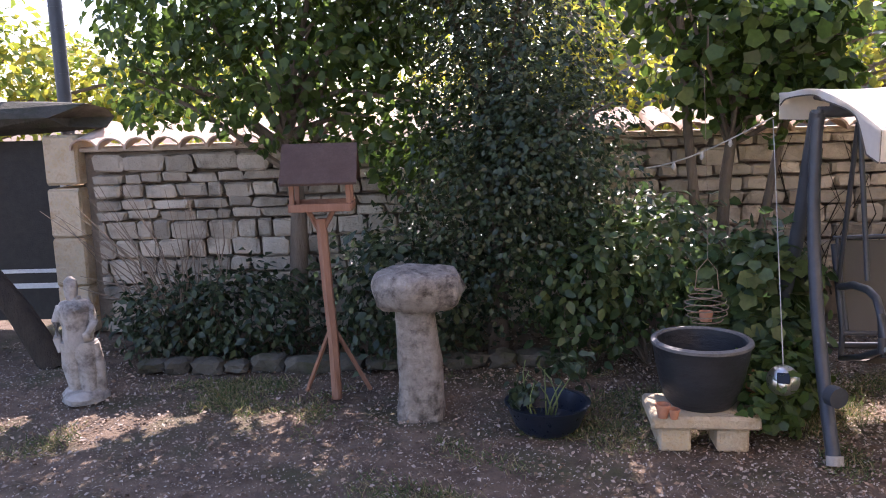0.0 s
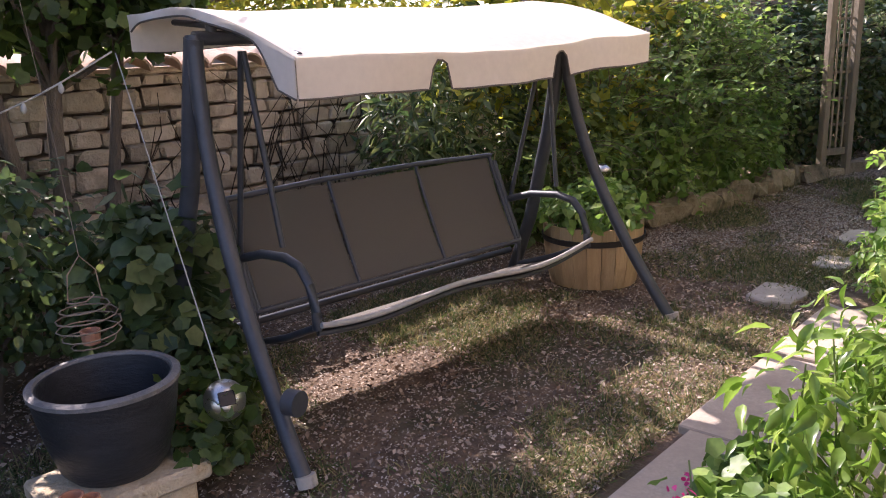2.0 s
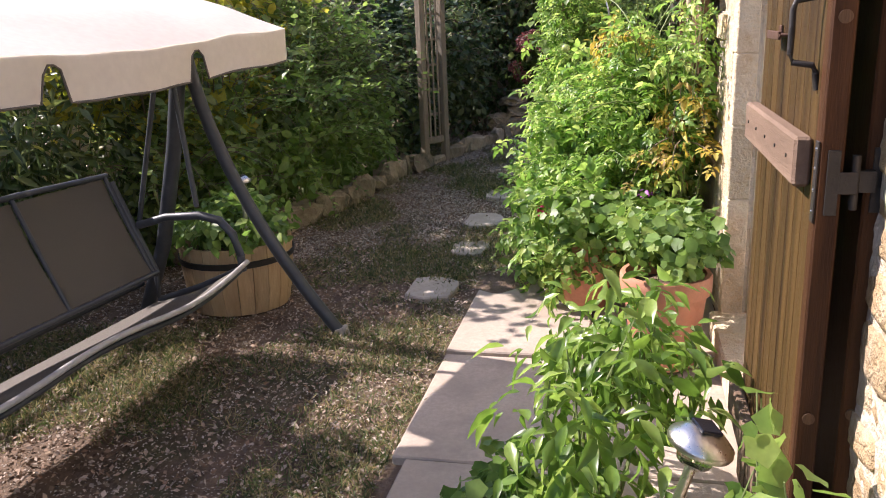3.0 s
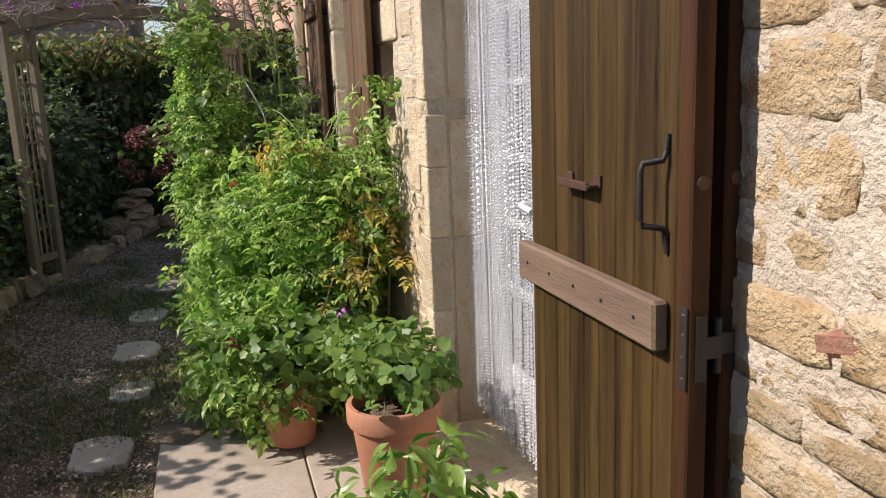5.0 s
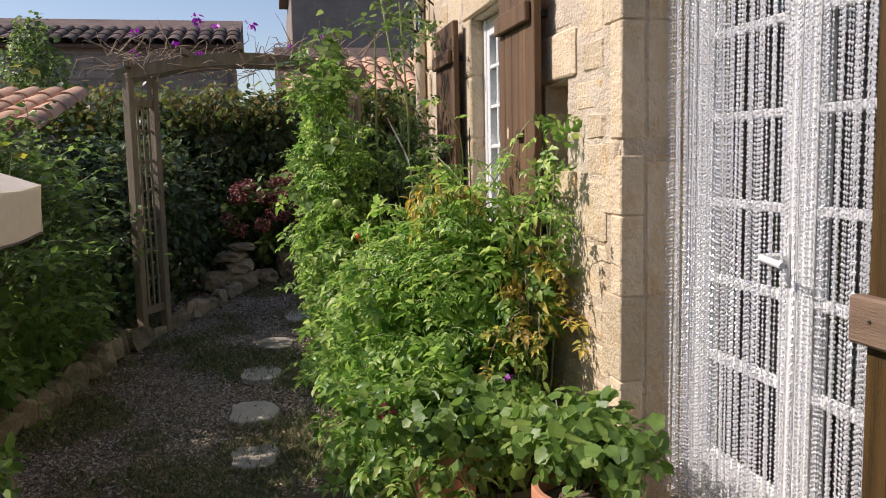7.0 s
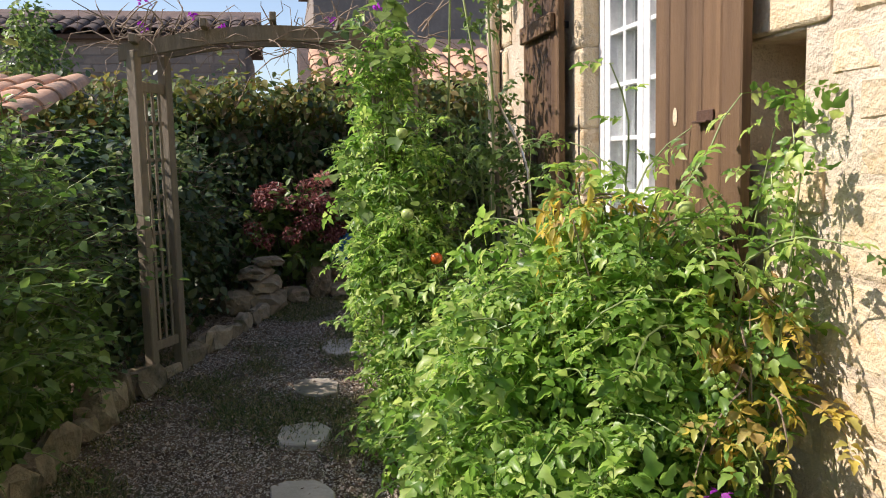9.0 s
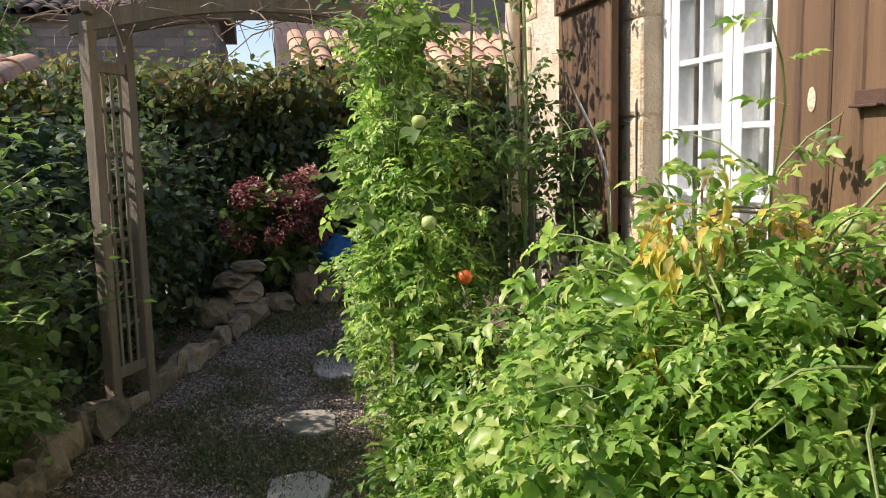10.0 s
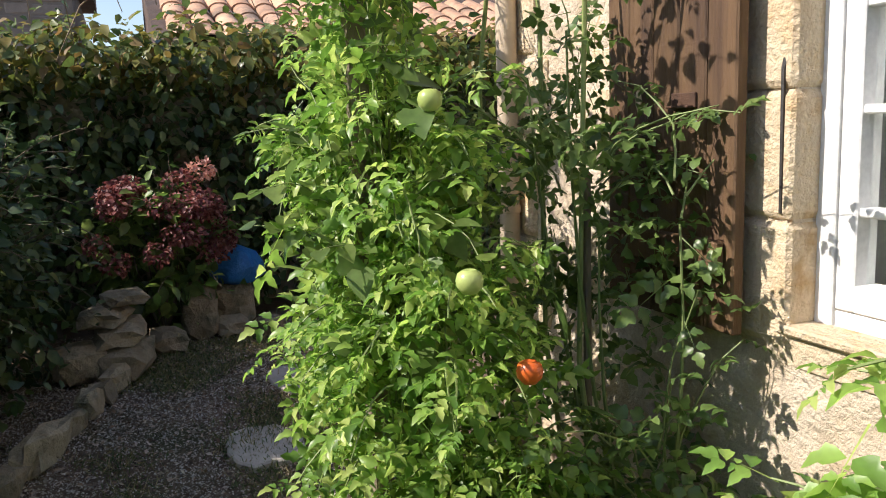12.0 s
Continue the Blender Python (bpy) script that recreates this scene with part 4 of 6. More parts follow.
# ---- garden wall, coping tiles, gate ----
GY = 5.8
gw = thing("wall_garden", "old dry limestone garden wall with dark joints", "wall", kind="structure")
part("core", Build().box((-2.72, GY + 0.06, -0.2), (7.2, GY + 0.42, 1.33), 0.01), M_JOINT, gw)
courses(GSTONES, gw, -2.6, 0.2, 0.0, 1.31, GY + 0.05, (0.075, 0.15), (0.10, 0.32), 0.014, 0.03, 11, depth=0.14)
courses(GSTONES, gw, 0.8, 4.6, 0.25, 1.33, GY + 0.05, (0.08, 0.14), (0.12, 0.30), 0.014, 0.03, 12, depth=0.14)
part("rest_of_stones", Build().box((4.6, GY + 0.01, 0), (7.2, GY + .06, 1.32), 0.01).box((0.2, GY + 0.01, 0), (0.8, GY + .06, 1.32), 0.01), M_GARDEN, gw)


def tile_mesh(material):
    vs, fs, n = [], [], 8
    for j, (y, r) in enumerate(((0, .105), (0.5, .085))):
        for t in (0, .014):
            for k in range(n + 1):
                a = math.pi * k / n
                vs.append(((r - t) * math.cos(a), y, (r - t) * math.sin(a) * 0.75))
    m = n + 1
    for k in range(n):
        fs += [(k, k + 1, 2 * m + k + 1, 2 * m + k), (m + k + 1, m + k, 3 * m + k, 3 * m + k + 1), (k + 1, k, m + k, m + k + 1), (2 * m + k, 2 * m + k + 1, 3 * m + k + 1, 3 * m + k)]
    fs += [(0, 2 * m, 3 * m, m), (m - 1, 2 * m - 1, 4 * m - 1, 3 * m - 1)]
    return Build().add(vs, fs).mesh("tile", material, True)


TILE_PALE, TILE_RED, TILE_OLD = tile_mesh(M_TILEPALE), tile_mesh(M_TILE), tile_mesh(M_OLDTILE)
cop = thing("wall_coping", "pale canal tile coping on the garden wall", "coping", kind="structure")
x, i = -2.62, 0
while x < 5.0:
    t = new("tile", TILE_PALE)
    t.matrix_world = pose(x, GY - 0.10, 1.345, 14, 0, rnd(-3, 3)) @ Matrix.Diagonal((1, 1.1, 1.15, 1))
    t.parent = cop
    x += 0.195
    i += 1
part("bedding", Build().box((-2.70, GY - 0.02, 1.33), (5.05, GY + 0.44, 1.365), 0.01), M_MORTAR, cop)

gate = thing("gate", "dark metal garden gate between stone pillars", "gate")
part("gate_panel", Build().box((-4.2, GY + 0.22, 0.05), (-2.97, GY + 0.25, 1.42), 0.004), M_BLACKIRON, gate)
# white bars stand in for daylight showing through the gate's gaps
part("gate_frame", Build().tube([(-2.96, GY + .235, 0.03), (-2.96, GY + .235, 1.4)], 0.02, 8).box((-4.2, GY + .2, .30), (-2.95, GY + .21, .34)).box((-4.2, GY + .2, .42), (-2.95, GY + .21, .45)), M_PVC, gate)
gp = thing("gate_pillar", "dressed limestone gate pillar under a mossy stone lintel", "pillar", kind="structure")
for i, z in enumerate((0.0, 0.36, 0.72, 1.10)):
    block(DRESSED, gp, (-2.81, GY + 0.15, z + 0.18), (0.24, 0.45, 0.355), 0, "block")
block(MOSSROCKS, gp, (-3.55, GY + 0.12, 1.58), (1.9, 0.6, 0.24), 0, "lintel")
block(DRESSED, gp, (-4.35, GY + 0.15, 0.7), (0.3, 0.45, 1.45), 0, "block")
tagged(part("far_boundary_wall", Build().box((-14, GY + 0.1, -0.2), (-4.5, GY + .5, 1.5), 0.02), M_GARDEN), "plain stone wall beyond the gate", "wall", kind="structure")
b = Build().tube([(-3.1, 6.5, 0), (-3.1, 6.5, 4.5)], 0.055, 10)
for z in np.arange(0.4, 4.4, 0.17):
    b.tube([(-3.1, 6.5, z), (-3.1, 6.5, z + .012)], 0.058, 10)
tagged(part("utility_pole", b, M_STEEL, smooth=True), "dark metal pole with bands behind the gate", "pole")

# raised bed edge of low stones in front of the garden wall
bed = thing("bed_edging", "low row of mossy stones edging the shaded bed", "edging", kind="structure")
r = random.Random(8)
x = -2.0
while x < 0.4:
    w = r.uniform(.14, .3)
    block(MOSSROCKS, bed, (x + w / 2, 4.78 + r.uniform(-.03, .03), 0.035), (w * .96, .14, r.uniform(.07, .15)), r.uniform(-8, 8), "stone", r)
    x += w

# low stone kerb along the hedge bed
kerb = thing("bed_kerb", "low rough stone kerb along the hedge bed", "kerb", kind="structure")
PTS = [(4.7, 4.35), (5.4, 4.0), (6.1, 3.74), (6.8, 3.66), (7.3, 3.56), (8.2, 3.22), (9.0, 2.95), (9.45, 2.80)]
for (xa, ya), (xb, yb) in zip(PTS, PTS[1:]):
    L_, ang = math.hypot(xb - xa, yb - ya), math.degrees(math.atan2(yb - ya, xb - xa))
    s = 0.0
    while s < L_ - 0.05:
        w = min(r.uniform(.16, .42), L_ - s)
        t = (s + w / 2) / L_
        px, py = xa + (xb - xa) * t, ya + (yb - ya) * t
        h = r.uniform(.12, .20) if px < 7.5 else r.uniform(.07, .17)
        block(KERBS if r.random() < .75 else ROCKS, kerb, (px, py + .06, ground_z(px) + h * .36), (w * 1.0, r.uniform(.10, .17) if px < 7.5 else r.uniform(.07, .12), h), ang + r.uniform(-5, 5), "stone", r)
        s += w
for x, y, z, sx, sy, sz in ((9.55, 2.86, .08, .42, .3, .2), (9.62, 2.88, .22, .44, .28, .14), (9.6, 2.95, .33, .34, .26, .11), (9.62, 2.84, .42, .26, .24, .08),
                            (9.5, 3.1, .1, .3, .3, .22), (9.9, 2.62, .06, .3, .2, .14), (10.15, 2.4, .16, .3, .24, .36), (10.3, 2.15, .15, .3, .26, .32), (10.1, 2.2, .05, .24, .2, .12), (10.0, 1.95, .05, .2, .16, .12)):
    ob = block(ROCKS, None, (x, y, ground_z(x) + z), (sx, sy, sz), r.uniform(-30, 30), "rock", r)
    tagged(ob, "rough pale limestone rock at the end of the path", "rock", "rockery stones")


# ---- garden swing ----
def make_swing():
    ob = thing("garden_swing", "grey steel garden swing seat with cream canvas canopy", "swing seat", (2.69, 3.13, 0), -5.7)
    for s in (-1, 1):
        x = s * 1.115
        xt = 0.98 if s > 0 else -1.05
        pts = []
        for k in range(13):
            t = k / 12
            y = 0.02 + 0.60 * (1 - (1 - t) ** 1.9)
            pts.append((x + (xt - x) * t, y, 0.03 + 1.47 * t - 0.0))
        leg = part("front_leg", Build().tube(pts, 0.030, 12), M_STEEL, ob, smooth=True)
        part("foot", Build().tube([(x, 0.0, 0.012), (x, 0.012, 0.05)], 0.036, 12), M_STATUE, leg, "pale plastic foot cap", smooth=True)
        part("rear_leg", Build().tube([(xt, 0.62, 1.49), (xt + s * .01, 0.66, 1.3), (xt + s * .02, 0.74, .95), (xt + s * .05, 0.90, 0.45), (x, 1.14, 0.03)], 0.036, 12), M_STEEL, ob, smooth=True)
        if s < 0:
            part("joint", Build().tube([(x - .006, .075, .30), (x + .006, .045, .30), (x + .012, .028, .30)], 0.045, 18), M_STEEL, leg, "round clamp knob", smooth=True)
        part("hanger", Build().tube([(s * .86, .62, 1.44), (s * .82, .53, .70)], 0.012, 8), M_STEEL, ob, smooth=True)
        part("hanger", Build().tube([(s * .86, .64, 1.44), (s * .83, .86, .62)], 0.012, 8), M_STEEL, ob, smooth=True)
        a = s * .82
        part("armrest", Build().tube([(a, .86, .60), (a, .70, .645), (a, .52, .66), (a, .42, .64), (a, .36, .58), (a, .33, .48), (a, .33, .41)], 0.019, 10), M_STEEL, ob, smooth=True)
        part("seat_side", Build().tube([(a, .33, .42), (a, .56, .32), (a, .80, .24), (a, .80, .38), (a, .98, .80)], 0.016, 8), M_STEEL, ob, smooth=True)
    part("top_bar", Build().tube([(-1.05, .62, 1.49), (.98, .62, 1.49)], 0.026, 12), M_STEEL, ob, smooth=True)
    part("lower_stretcher", Build().tube([(-1.07, 1.1, .22), (1.07, 1.1, .22)], 0.018, 8), M_STEEL, ob, smooth=True)
    # backrest: three fabric panels between bars
    xs = [-.80, -.27, .27, .80]
    for i in range(3):
        b = Build()
        n = 6
        vs, fs = [], []
        for j in range(n + 1):
            t = j / n
            for xx in (xs[i] + .012, xs[i + 1] - .012):
                sag = 0.015 * math.sin(math.pi * t)
                for d in (0, .005):
                    vs.append((xx, .80 + .20 * t + sag + d, .385 + .435 * t))
        for j in range(n):
            k = 4 * j
            fs += [(k, k + 2, k + 6, k + 4), (k + 1, k + 5, k + 7, k + 3), (k, k + 4, k + 5, k + 1), (k + 2, k + 3, k + 7, k + 6)]
        part("back_panel", b.add(vs, fs), M_MESHCLOTH, ob, "taupe woven sling fabric", smooth=True)
    for xx in xs:
        part("back_bar", Build().tube([(xx, .80, .375), (xx, .90, .60), (xx, 1.0, .835)], 0.010, 8), M_STEEL, ob, smooth=True)
    part("back_rail", Build().tube([(-.82, 1.0, .83), (-.3, 1.01, .845), (.3, 1.01, .845), (.82, 1.0, .83)], 0.013, 8), M_STEEL, ob, smooth=True)
    part("back_rail", Build().tube([(-.82, .79, .375), (.82, .79, .375)], 0.012, 8), M_STEEL, ob, smooth=True)
    # seat: sagging fabric with a wavy front edge
    n, m = 36, 6
    vs, fs = [], []
    def zs(x, v):
        return .445 + (.022 * math.cos(x * 5.6 + .5) - .035 * math.cos(x * 1.9)) * (1 - v) - .21 * v - .03 * math.sin(math.pi * v)
    for d in (0, -.006):
        for i in range(n + 1):
            for j in range(m + 1):
                x, v = -.80 + 1.60 * i / n, j / m
                vs.append((x, .31 + .49 * v, zs(x, v) + d))
    k = (n + 1) * (m + 1)
    for i in range(n):
        for j in range(m):
            a = i * (m + 1) + j
            fs += [(a, a + m + 1, a + m + 2, a + 1), (k + a, k + a + 1, k + a + m + 2, k + a + m + 1)]
    part("seat_fabric", Build().add(vs, fs), M_MESHCLOTH, ob, "taupe woven sling fabric", smooth=True)
    # front edge carries the sky glare as a paler colour
    part("seat_front_bar", Build().tube([(-.82 + 1.64 * i / 30, .30, zs(-.82 + 1.64 * i / 30, 0) + .002) for i in range(31)], 0.012, 8), M_BARGLARE, ob, "front seat edge, pale with sky glare put into its colour", smooth=True)
    part("seat_under_bar", Build().tube([(-.82 + 1.64 * i / 30, .33, zs(-.82 + 1.64 * i / 30, 0) - .035) for i in range(31)], 0.012, 8), M_STEEL, ob, smooth=True)
    # canopy: a slack canvas roof with a scalloped valance
    x0, x1, y0, y1 = -0.97, 0.98, 0.10, 1.02
    flare = .14
    n, m = 40, 16
    vs, fs = [], []
    def zc(u, v):
        ridge = 1.435 + .20 * math.sin(math.pi * min(1, v * 1.15) * .55) - 0.02 * v
        fold = 0.010 * noise.noise(Vector((u * 7, v * 4, 1))) + .006 * math.sin(u * 9 + v * 5)
        return ridge + fold - 0.02 * math.sin(math.pi * u) + 0.035 * (u - .5)
    for d in (0, -.004):
        for i in range(n + 1):
            for j in range(m + 1):
                u, v = i / n, j / m
                vs.append((x0 + (x1 - x0) * u - flare * v * (1 - u), y0 + (y1 - y0) * v, zc(u, v) + d))
    k = (n + 1) * (m + 1)
    for i in range(n):
        for j in range(m):
            a = i * (m + 1) + j
            fs += [(a, a + m + 1, a + m + 2, a + 1), (k + a, k + a + 1, k + a + m + 2, k + a + m + 1)]
    can = part("canopy", Build().add(vs, fs), M_CANVAS, ob, "cream canvas canopy", smooth=True)

    def valance(along, length, notches, name):
        n = 90
        vs, fs = [], []
        for i in range(n + 1):
            s = i / n
            top = along(s)
            dz = .135
            for c, w in notches:
                e = abs(s * length - c) / w
                if e < 1:
                    dz = min(dz, .03 + .105 * min(1, max(0, (e - .35)) * 2.2) ** 2)
            out = .01 * math.sin(s * 17)
            for q in (0, .5, 1):
                p = top + Vector((0, 0, -dz * q))
                nrm = along(0.5, True)
                vs += [p + nrm * (out * q + .002), p + nrm * (out * q - .002)]
        for i in range(n):
            for q in range(2):
                a = i * 6 + q * 2
                fs += [(a, a + 6, a + 8, a + 2), (a + 1, a + 3, a + 9, a + 7)]
        part(name, Build().add(vs, fs), M_CANVAS, can, smooth=True)
        edge = [Vector(vs[i * 6 + 4]) for i in range(n + 1)]
        part("piping", Build().tube(edge, .004, 5), M_PIPING, can)

    def front(s, normal=False):
        return Vector((0, -1, 0)) if normal else Vector((x0 + (x1 - x0) * s, y0 - .004, zc(s, 0)))

    def rear(s, normal=False):
        return Vector((0, 1, 0)) if normal else Vector((x0 + (x1 - x0) * s - flare * (1 - s), y1 + .004, zc(s, 1)))

    def left(s, normal=False):
        return Vector((-1, 0, 0)) if normal else Vector((x0 - .004 - flare * s, y0 + (y1 - y0) * s, zc(0, s)))

    def right(s, normal=False):
        return Vector((1, 0, 0)) if normal else Vector((x1 + .004, y0 + (y1 - y0) * s, zc(1, s)))
    valance(front, x1 - x0, [(.62, .06), (1.31, .06)], "front_valance")
    valance(rear, x1 - x0, [(.6, .06), (1.3, .06)], "rear_valance")
    valance(left, y1 - y0, [(.30, .28), (.62, .5)], "side_valance")
    valance(right, y1 - y0, [(.06, .06), (.6, .10)], "side_valance")
    for xx, s in ((x0 + .03, -1), (x1 - .03, 1)):
        part("canopy_rail", Build().tube([(xx, y0 + .02, 1.42), (xx, .62, 1.53), (xx, y1 - .02, 1.56)], .012, 8), M_STEEL, ob, smooth=True)
        part("canopy_clamp", Build().tube([(s * .98, .62, 1.49), (s * .98, .62, 1.54)], .02, 8), M_STEEL, ob, smooth=True)
    return ob


make_swing()


# ---- bench with the big pot ----
def make_bench():
    ob = thing("stone_bench", "small pale stone bench carrying the large pot", "bench", (1.11, 3.57, 0), -5)
    part("top", Build().box((-.245, -.15, .105), (.235, .18, .165), 0.012), M_DRESSED, ob)
    for x in (-.135, .12):
        part("leg", Build().box((x - .07, -.12, -.01), (x + .07, .16, .10), 0.01), M_DRESSED, ob)
    return ob


make_bench()
ob = thing("planter_pot", "large near-black ribbed round pot with a worn grey rim, holding water", "pot", (1.12, 3.62, .165))
part("body", Build().lathe([(.14, 0), (.165, .03), (.192, .12), (.212, .22), (.218, .27), (.226, .285), (.226, .30), (.216, .306), (.196, .30), (.186, .20), (.165, .10), (.01, .10)], (0, 0, 0), 48), M_DARKPOT, ob, smooth=True)
part("rim", Build().lathe([(.20, .300), (.205, .309), (.218, .311), (.229, .303), (.229, .29), (.222, .287)], (0, 0, 0), 48), M_RIM, ob, "worn grey rim", smooth=True)
# water surface coloured near-black for the shaded inside of the pot
part("water", Build().lathe([(.001, .164), (.176, .165), (.176, .16), (.001, .159)], (0, 0, 0), 40), M_WATER, ob)
for x, y, s in ((.90, 3.44, .035), (.945, 3.42, .026)):
    ob = thing("small_clay_pot", "tiny terracotta pot on the bench corner", "pot", (x, y, .165), group="tiny pots")
    part("body", Build().lathe([(s * .6, 0), (s * .9, s * 1.4), (s, s * 1.4), (s, s * 1.8), (s * .8, s * 1.8), (s * .7, s * .5), (.001, s * .5)], (0, 0, 0), 14), M_TERRA, ob, smooth=True)


def terracotta_pot(x, y, r, h, label, z=None, group=""):
    z = ground_z(x) + .02 if z is None else z
    ob = thing("terracotta_pot", label, "plant pot", (x, y, z), group=group)
    part("body", Build().lathe([(r * .62, 0), (r * .70, .01), (r * .90, h * .8), (r * .82, h * .8), (r * .62, .05), (.001, .05)], (0, 0, 0), 32), M_TERRA, ob, smooth=True)
    part("rim", Build().lathe([(r * .90, h * .79), (r * .98, h * .80), (r, h * .83), (r, h * .98), (r * .97, h), (r * .88, h), (r * .85, h * .9), (r * .84, h * .79)], (0, 0, 0), 32), M_TERRA, ob, smooth=True)
    part("soil", Build().lathe([(.001, h * .86), (r * .84, h * .85), (r * .84, h * .83), (.001, h * .83)], (0, 0, 0), 20), M_SOIL, ob)
    return ob


terracotta_pot(3.62, 1.53, .185, .40, "terracotta pot of geraniums by the doorway", group="terracotta pots")
terracotta_pot(4.24, 1.88, .15, .35, "terracotta pot half hidden by trailing leaves", group="terracotta pots")
terracotta_pot(1.42, 3.72, .12, .24, "terracotta pot behind the bench", z=.01, group="terracotta pots")


# ---- pedestal, bird feeder, statue ----
def make_pedestal():
    ob = thing("stone_pedestal", "weathered mushroom-shaped staddle stone standing in the garden", "staddle stone", (-.21, 3.98, 0))
    b = Build()
    vs, fs, n, m = [], [], 20, 9
    for i in range(m):
        t = i / (m - 1)
        for j in range(n):
            a = 2 * math.pi * j / n
            sq = 1 / max(abs(math.cos(a)), abs(math.sin(a))) ** .55
            w = (.125 - .025 * t) * sq * (1 + .07 * noise.noise(Vector((2 * math.cos(a), 2 * math.sin(a), 5 * t))))
            vs.append((w * math.cos(a) + .01 * math.sin(5 * t), w * .9 * math.sin(a), -.03 + .62 * t))
    for i in range(m - 1):
        for j in range(n):
            a, c = i * n + j, i * n + (j + 1) % n
            fs.append((a, c, c + n, a + n))
    fs.append(tuple(range((m - 1) * n, m * n)))
    part("shaft", b.add(vs, fs), M_PED, ob, smooth=True)
    prof = [(.10, .565), (.17, .572), (.205, .60), (.225, .645), (.232, .69), (.228, .735), (.205, .752), (.13, .765), (.04, .77)]
    q = Build().lathe(prof, (0, 0, 0), 28, 0.22)
    q.v = [(x * (1 + .10 * noise.noise(Vector((x * 6, y * 6, z * 14)))), y * .9 * (1 + .1 * noise.noise(Vector((y * 6, x * 6, z * 14)))), z + .022 * noise.noise(Vector((x * 9, y * 9, 2)))) for x, y, z in q.v]
    part("cap", q, M_PED, ob, "lichen-covered round cap stone", smooth=True)
    return ob


make_pedestal()


def make_feeder():
    ob = thing("bird_feeder", "red-brown wooden bird feeder house on a post", "bird feeder", (-.70, 4.24, 0), 3)
    post = [(.02, 0, 0), (.015, 0, .35), (.0, 0, .6), (-.015, 0, .93), (-.02, 0, 1.0)]
    part("post", Build().tube(post, .030, 6), M_BIRDWOOD, ob)
    for x, y in ((-.16, .12), (.20, .10), (.03, -.03)):
        part("leg", Build().tube([(x, y, .01), (.01, .01, .42)], .013, 5), M_BIRDWOOD, ob)
    part("arm", Build().tube([(-.02, 0, .92), (-.085, 0, 1.05)], .015, 5), M_BIRDWOOD, ob)
    part("arm", Build().tube([(-.02, 0, .92), (.055, 0, 1.05)], .015, 5), M_BIRDWOOD, ob)
    part("floor", Build().box((-.16, -.12, 1.05), (.15, .12, 1.065), .003), M_BIRDWOOD, ob)
    for lo, hi in (((-.165, -.132, 1.05), (.155, -.118, 1.092)), ((-.165, .118, 1.05), (.155, .132, 1.092)), ((-.172, -.117, 1.05), (-.16, .117, 1.092)), ((.15, -.117, 1.05), (.162, .117, 1.092))):
        part("edge_strip", Build().box(lo, hi, .003), M_BIRDWOOD, ob)
    for x in (-.15, .14):
        for y in (-.105, .105):
            part("corner_post", Build().box((x - .012, y - .012, 1.066), (x + .012, y + .012, 1.21), .002), M_BIRDWOOD, ob)
    for sg in (-1, 1):
        vs = [(-.20, 0, 1.385), (.19, 0, 1.385), (.19, sg * .175, 1.19), (-.20, sg * .175, 1.19)]
        vs += [(x, y + sg * .006, z + .012) for x, y, z in vs]
        part("roof_panel", Build().add(vs, [(0, 1, 2, 3), (7, 6, 5, 4), (0, 4, 5, 1), (1, 5, 6, 2), (2, 6, 7, 3), (3, 7, 4, 0)]), M_BIRDROOF, ob, "dark felted roof board")
    for x in (-.165, .15):
        vs = [(x, -.13, 1.205), (x, .13, 1.205), (x, 0, 1.375)] + [(x + .01, -.13, 1.205), (x + .01, .13, 1.205), (x + .01, 0, 1.375)]
        part("gable", Build().add(vs, [(0, 1, 2), (5, 4, 3), (0, 3, 4, 1), (1, 4, 5, 2), (2, 5, 3, 0)]), M_BIRDWOOD, ob)
    return ob


make_feeder()


def make_statue():
    """A plain worn figure: rough turned masses fused in one mesh."""
    b = Build()
    b.lathe([(.16, 0), (.165, .03), (.13, .06), (.02, .065)], (0, 0, 0), 18, .3)
    b.lathe([(.055, .05), (.06, .12), (.075, .2), (.085, .30), (.09, .34), (.01, .35)], (-.05, 0, 0), 12, .3)
    b.lathe([(.06, .05), (.065, .14), (.07, .22), (.085, .30), (.08, .34), (.01, .35)], (.05, -.01, 0), 12, .3)
    b.lathe([(.10, .29), (.105, .36), (.10, .42), (.115, .49), (.12, .53), (.09, .565), (.045, .575), (.04, .59)], (-.01, 0, 0), 18, .25)
    b.lathe([(.032, .57), (.040, .60), (.047, .64), (.040, .685), (.012, .705)], (-.02, -.01, 0), 14, .2)
    b.tube([(-.11, 0, .53), (-.15, -.01, .45), (-.14, -.04, .36), (-.11, -.05, .29)], .036, 8, .028)
    b.tube([(.09, 0, .53), (.13, -.03, .45), (.10, -.07, .38), (.07, -.08, .37)], .036, 8, .028)
    b.tube([(.10, .02, .02), (.13, .0, .2), (.12, -.02, .33)], .05, 8, .03)
    ob = part("garden_statue", b, M_STATUE, smooth=True)
    ob.matrix_world = pose(-2.12, 4.33, 0) @ Matrix.Diagonal((.78, .78, 1.0, 1))
    return tagged(ob, "worn grey cast-stone garden statue on the dry earth", "statue")


make_statue()


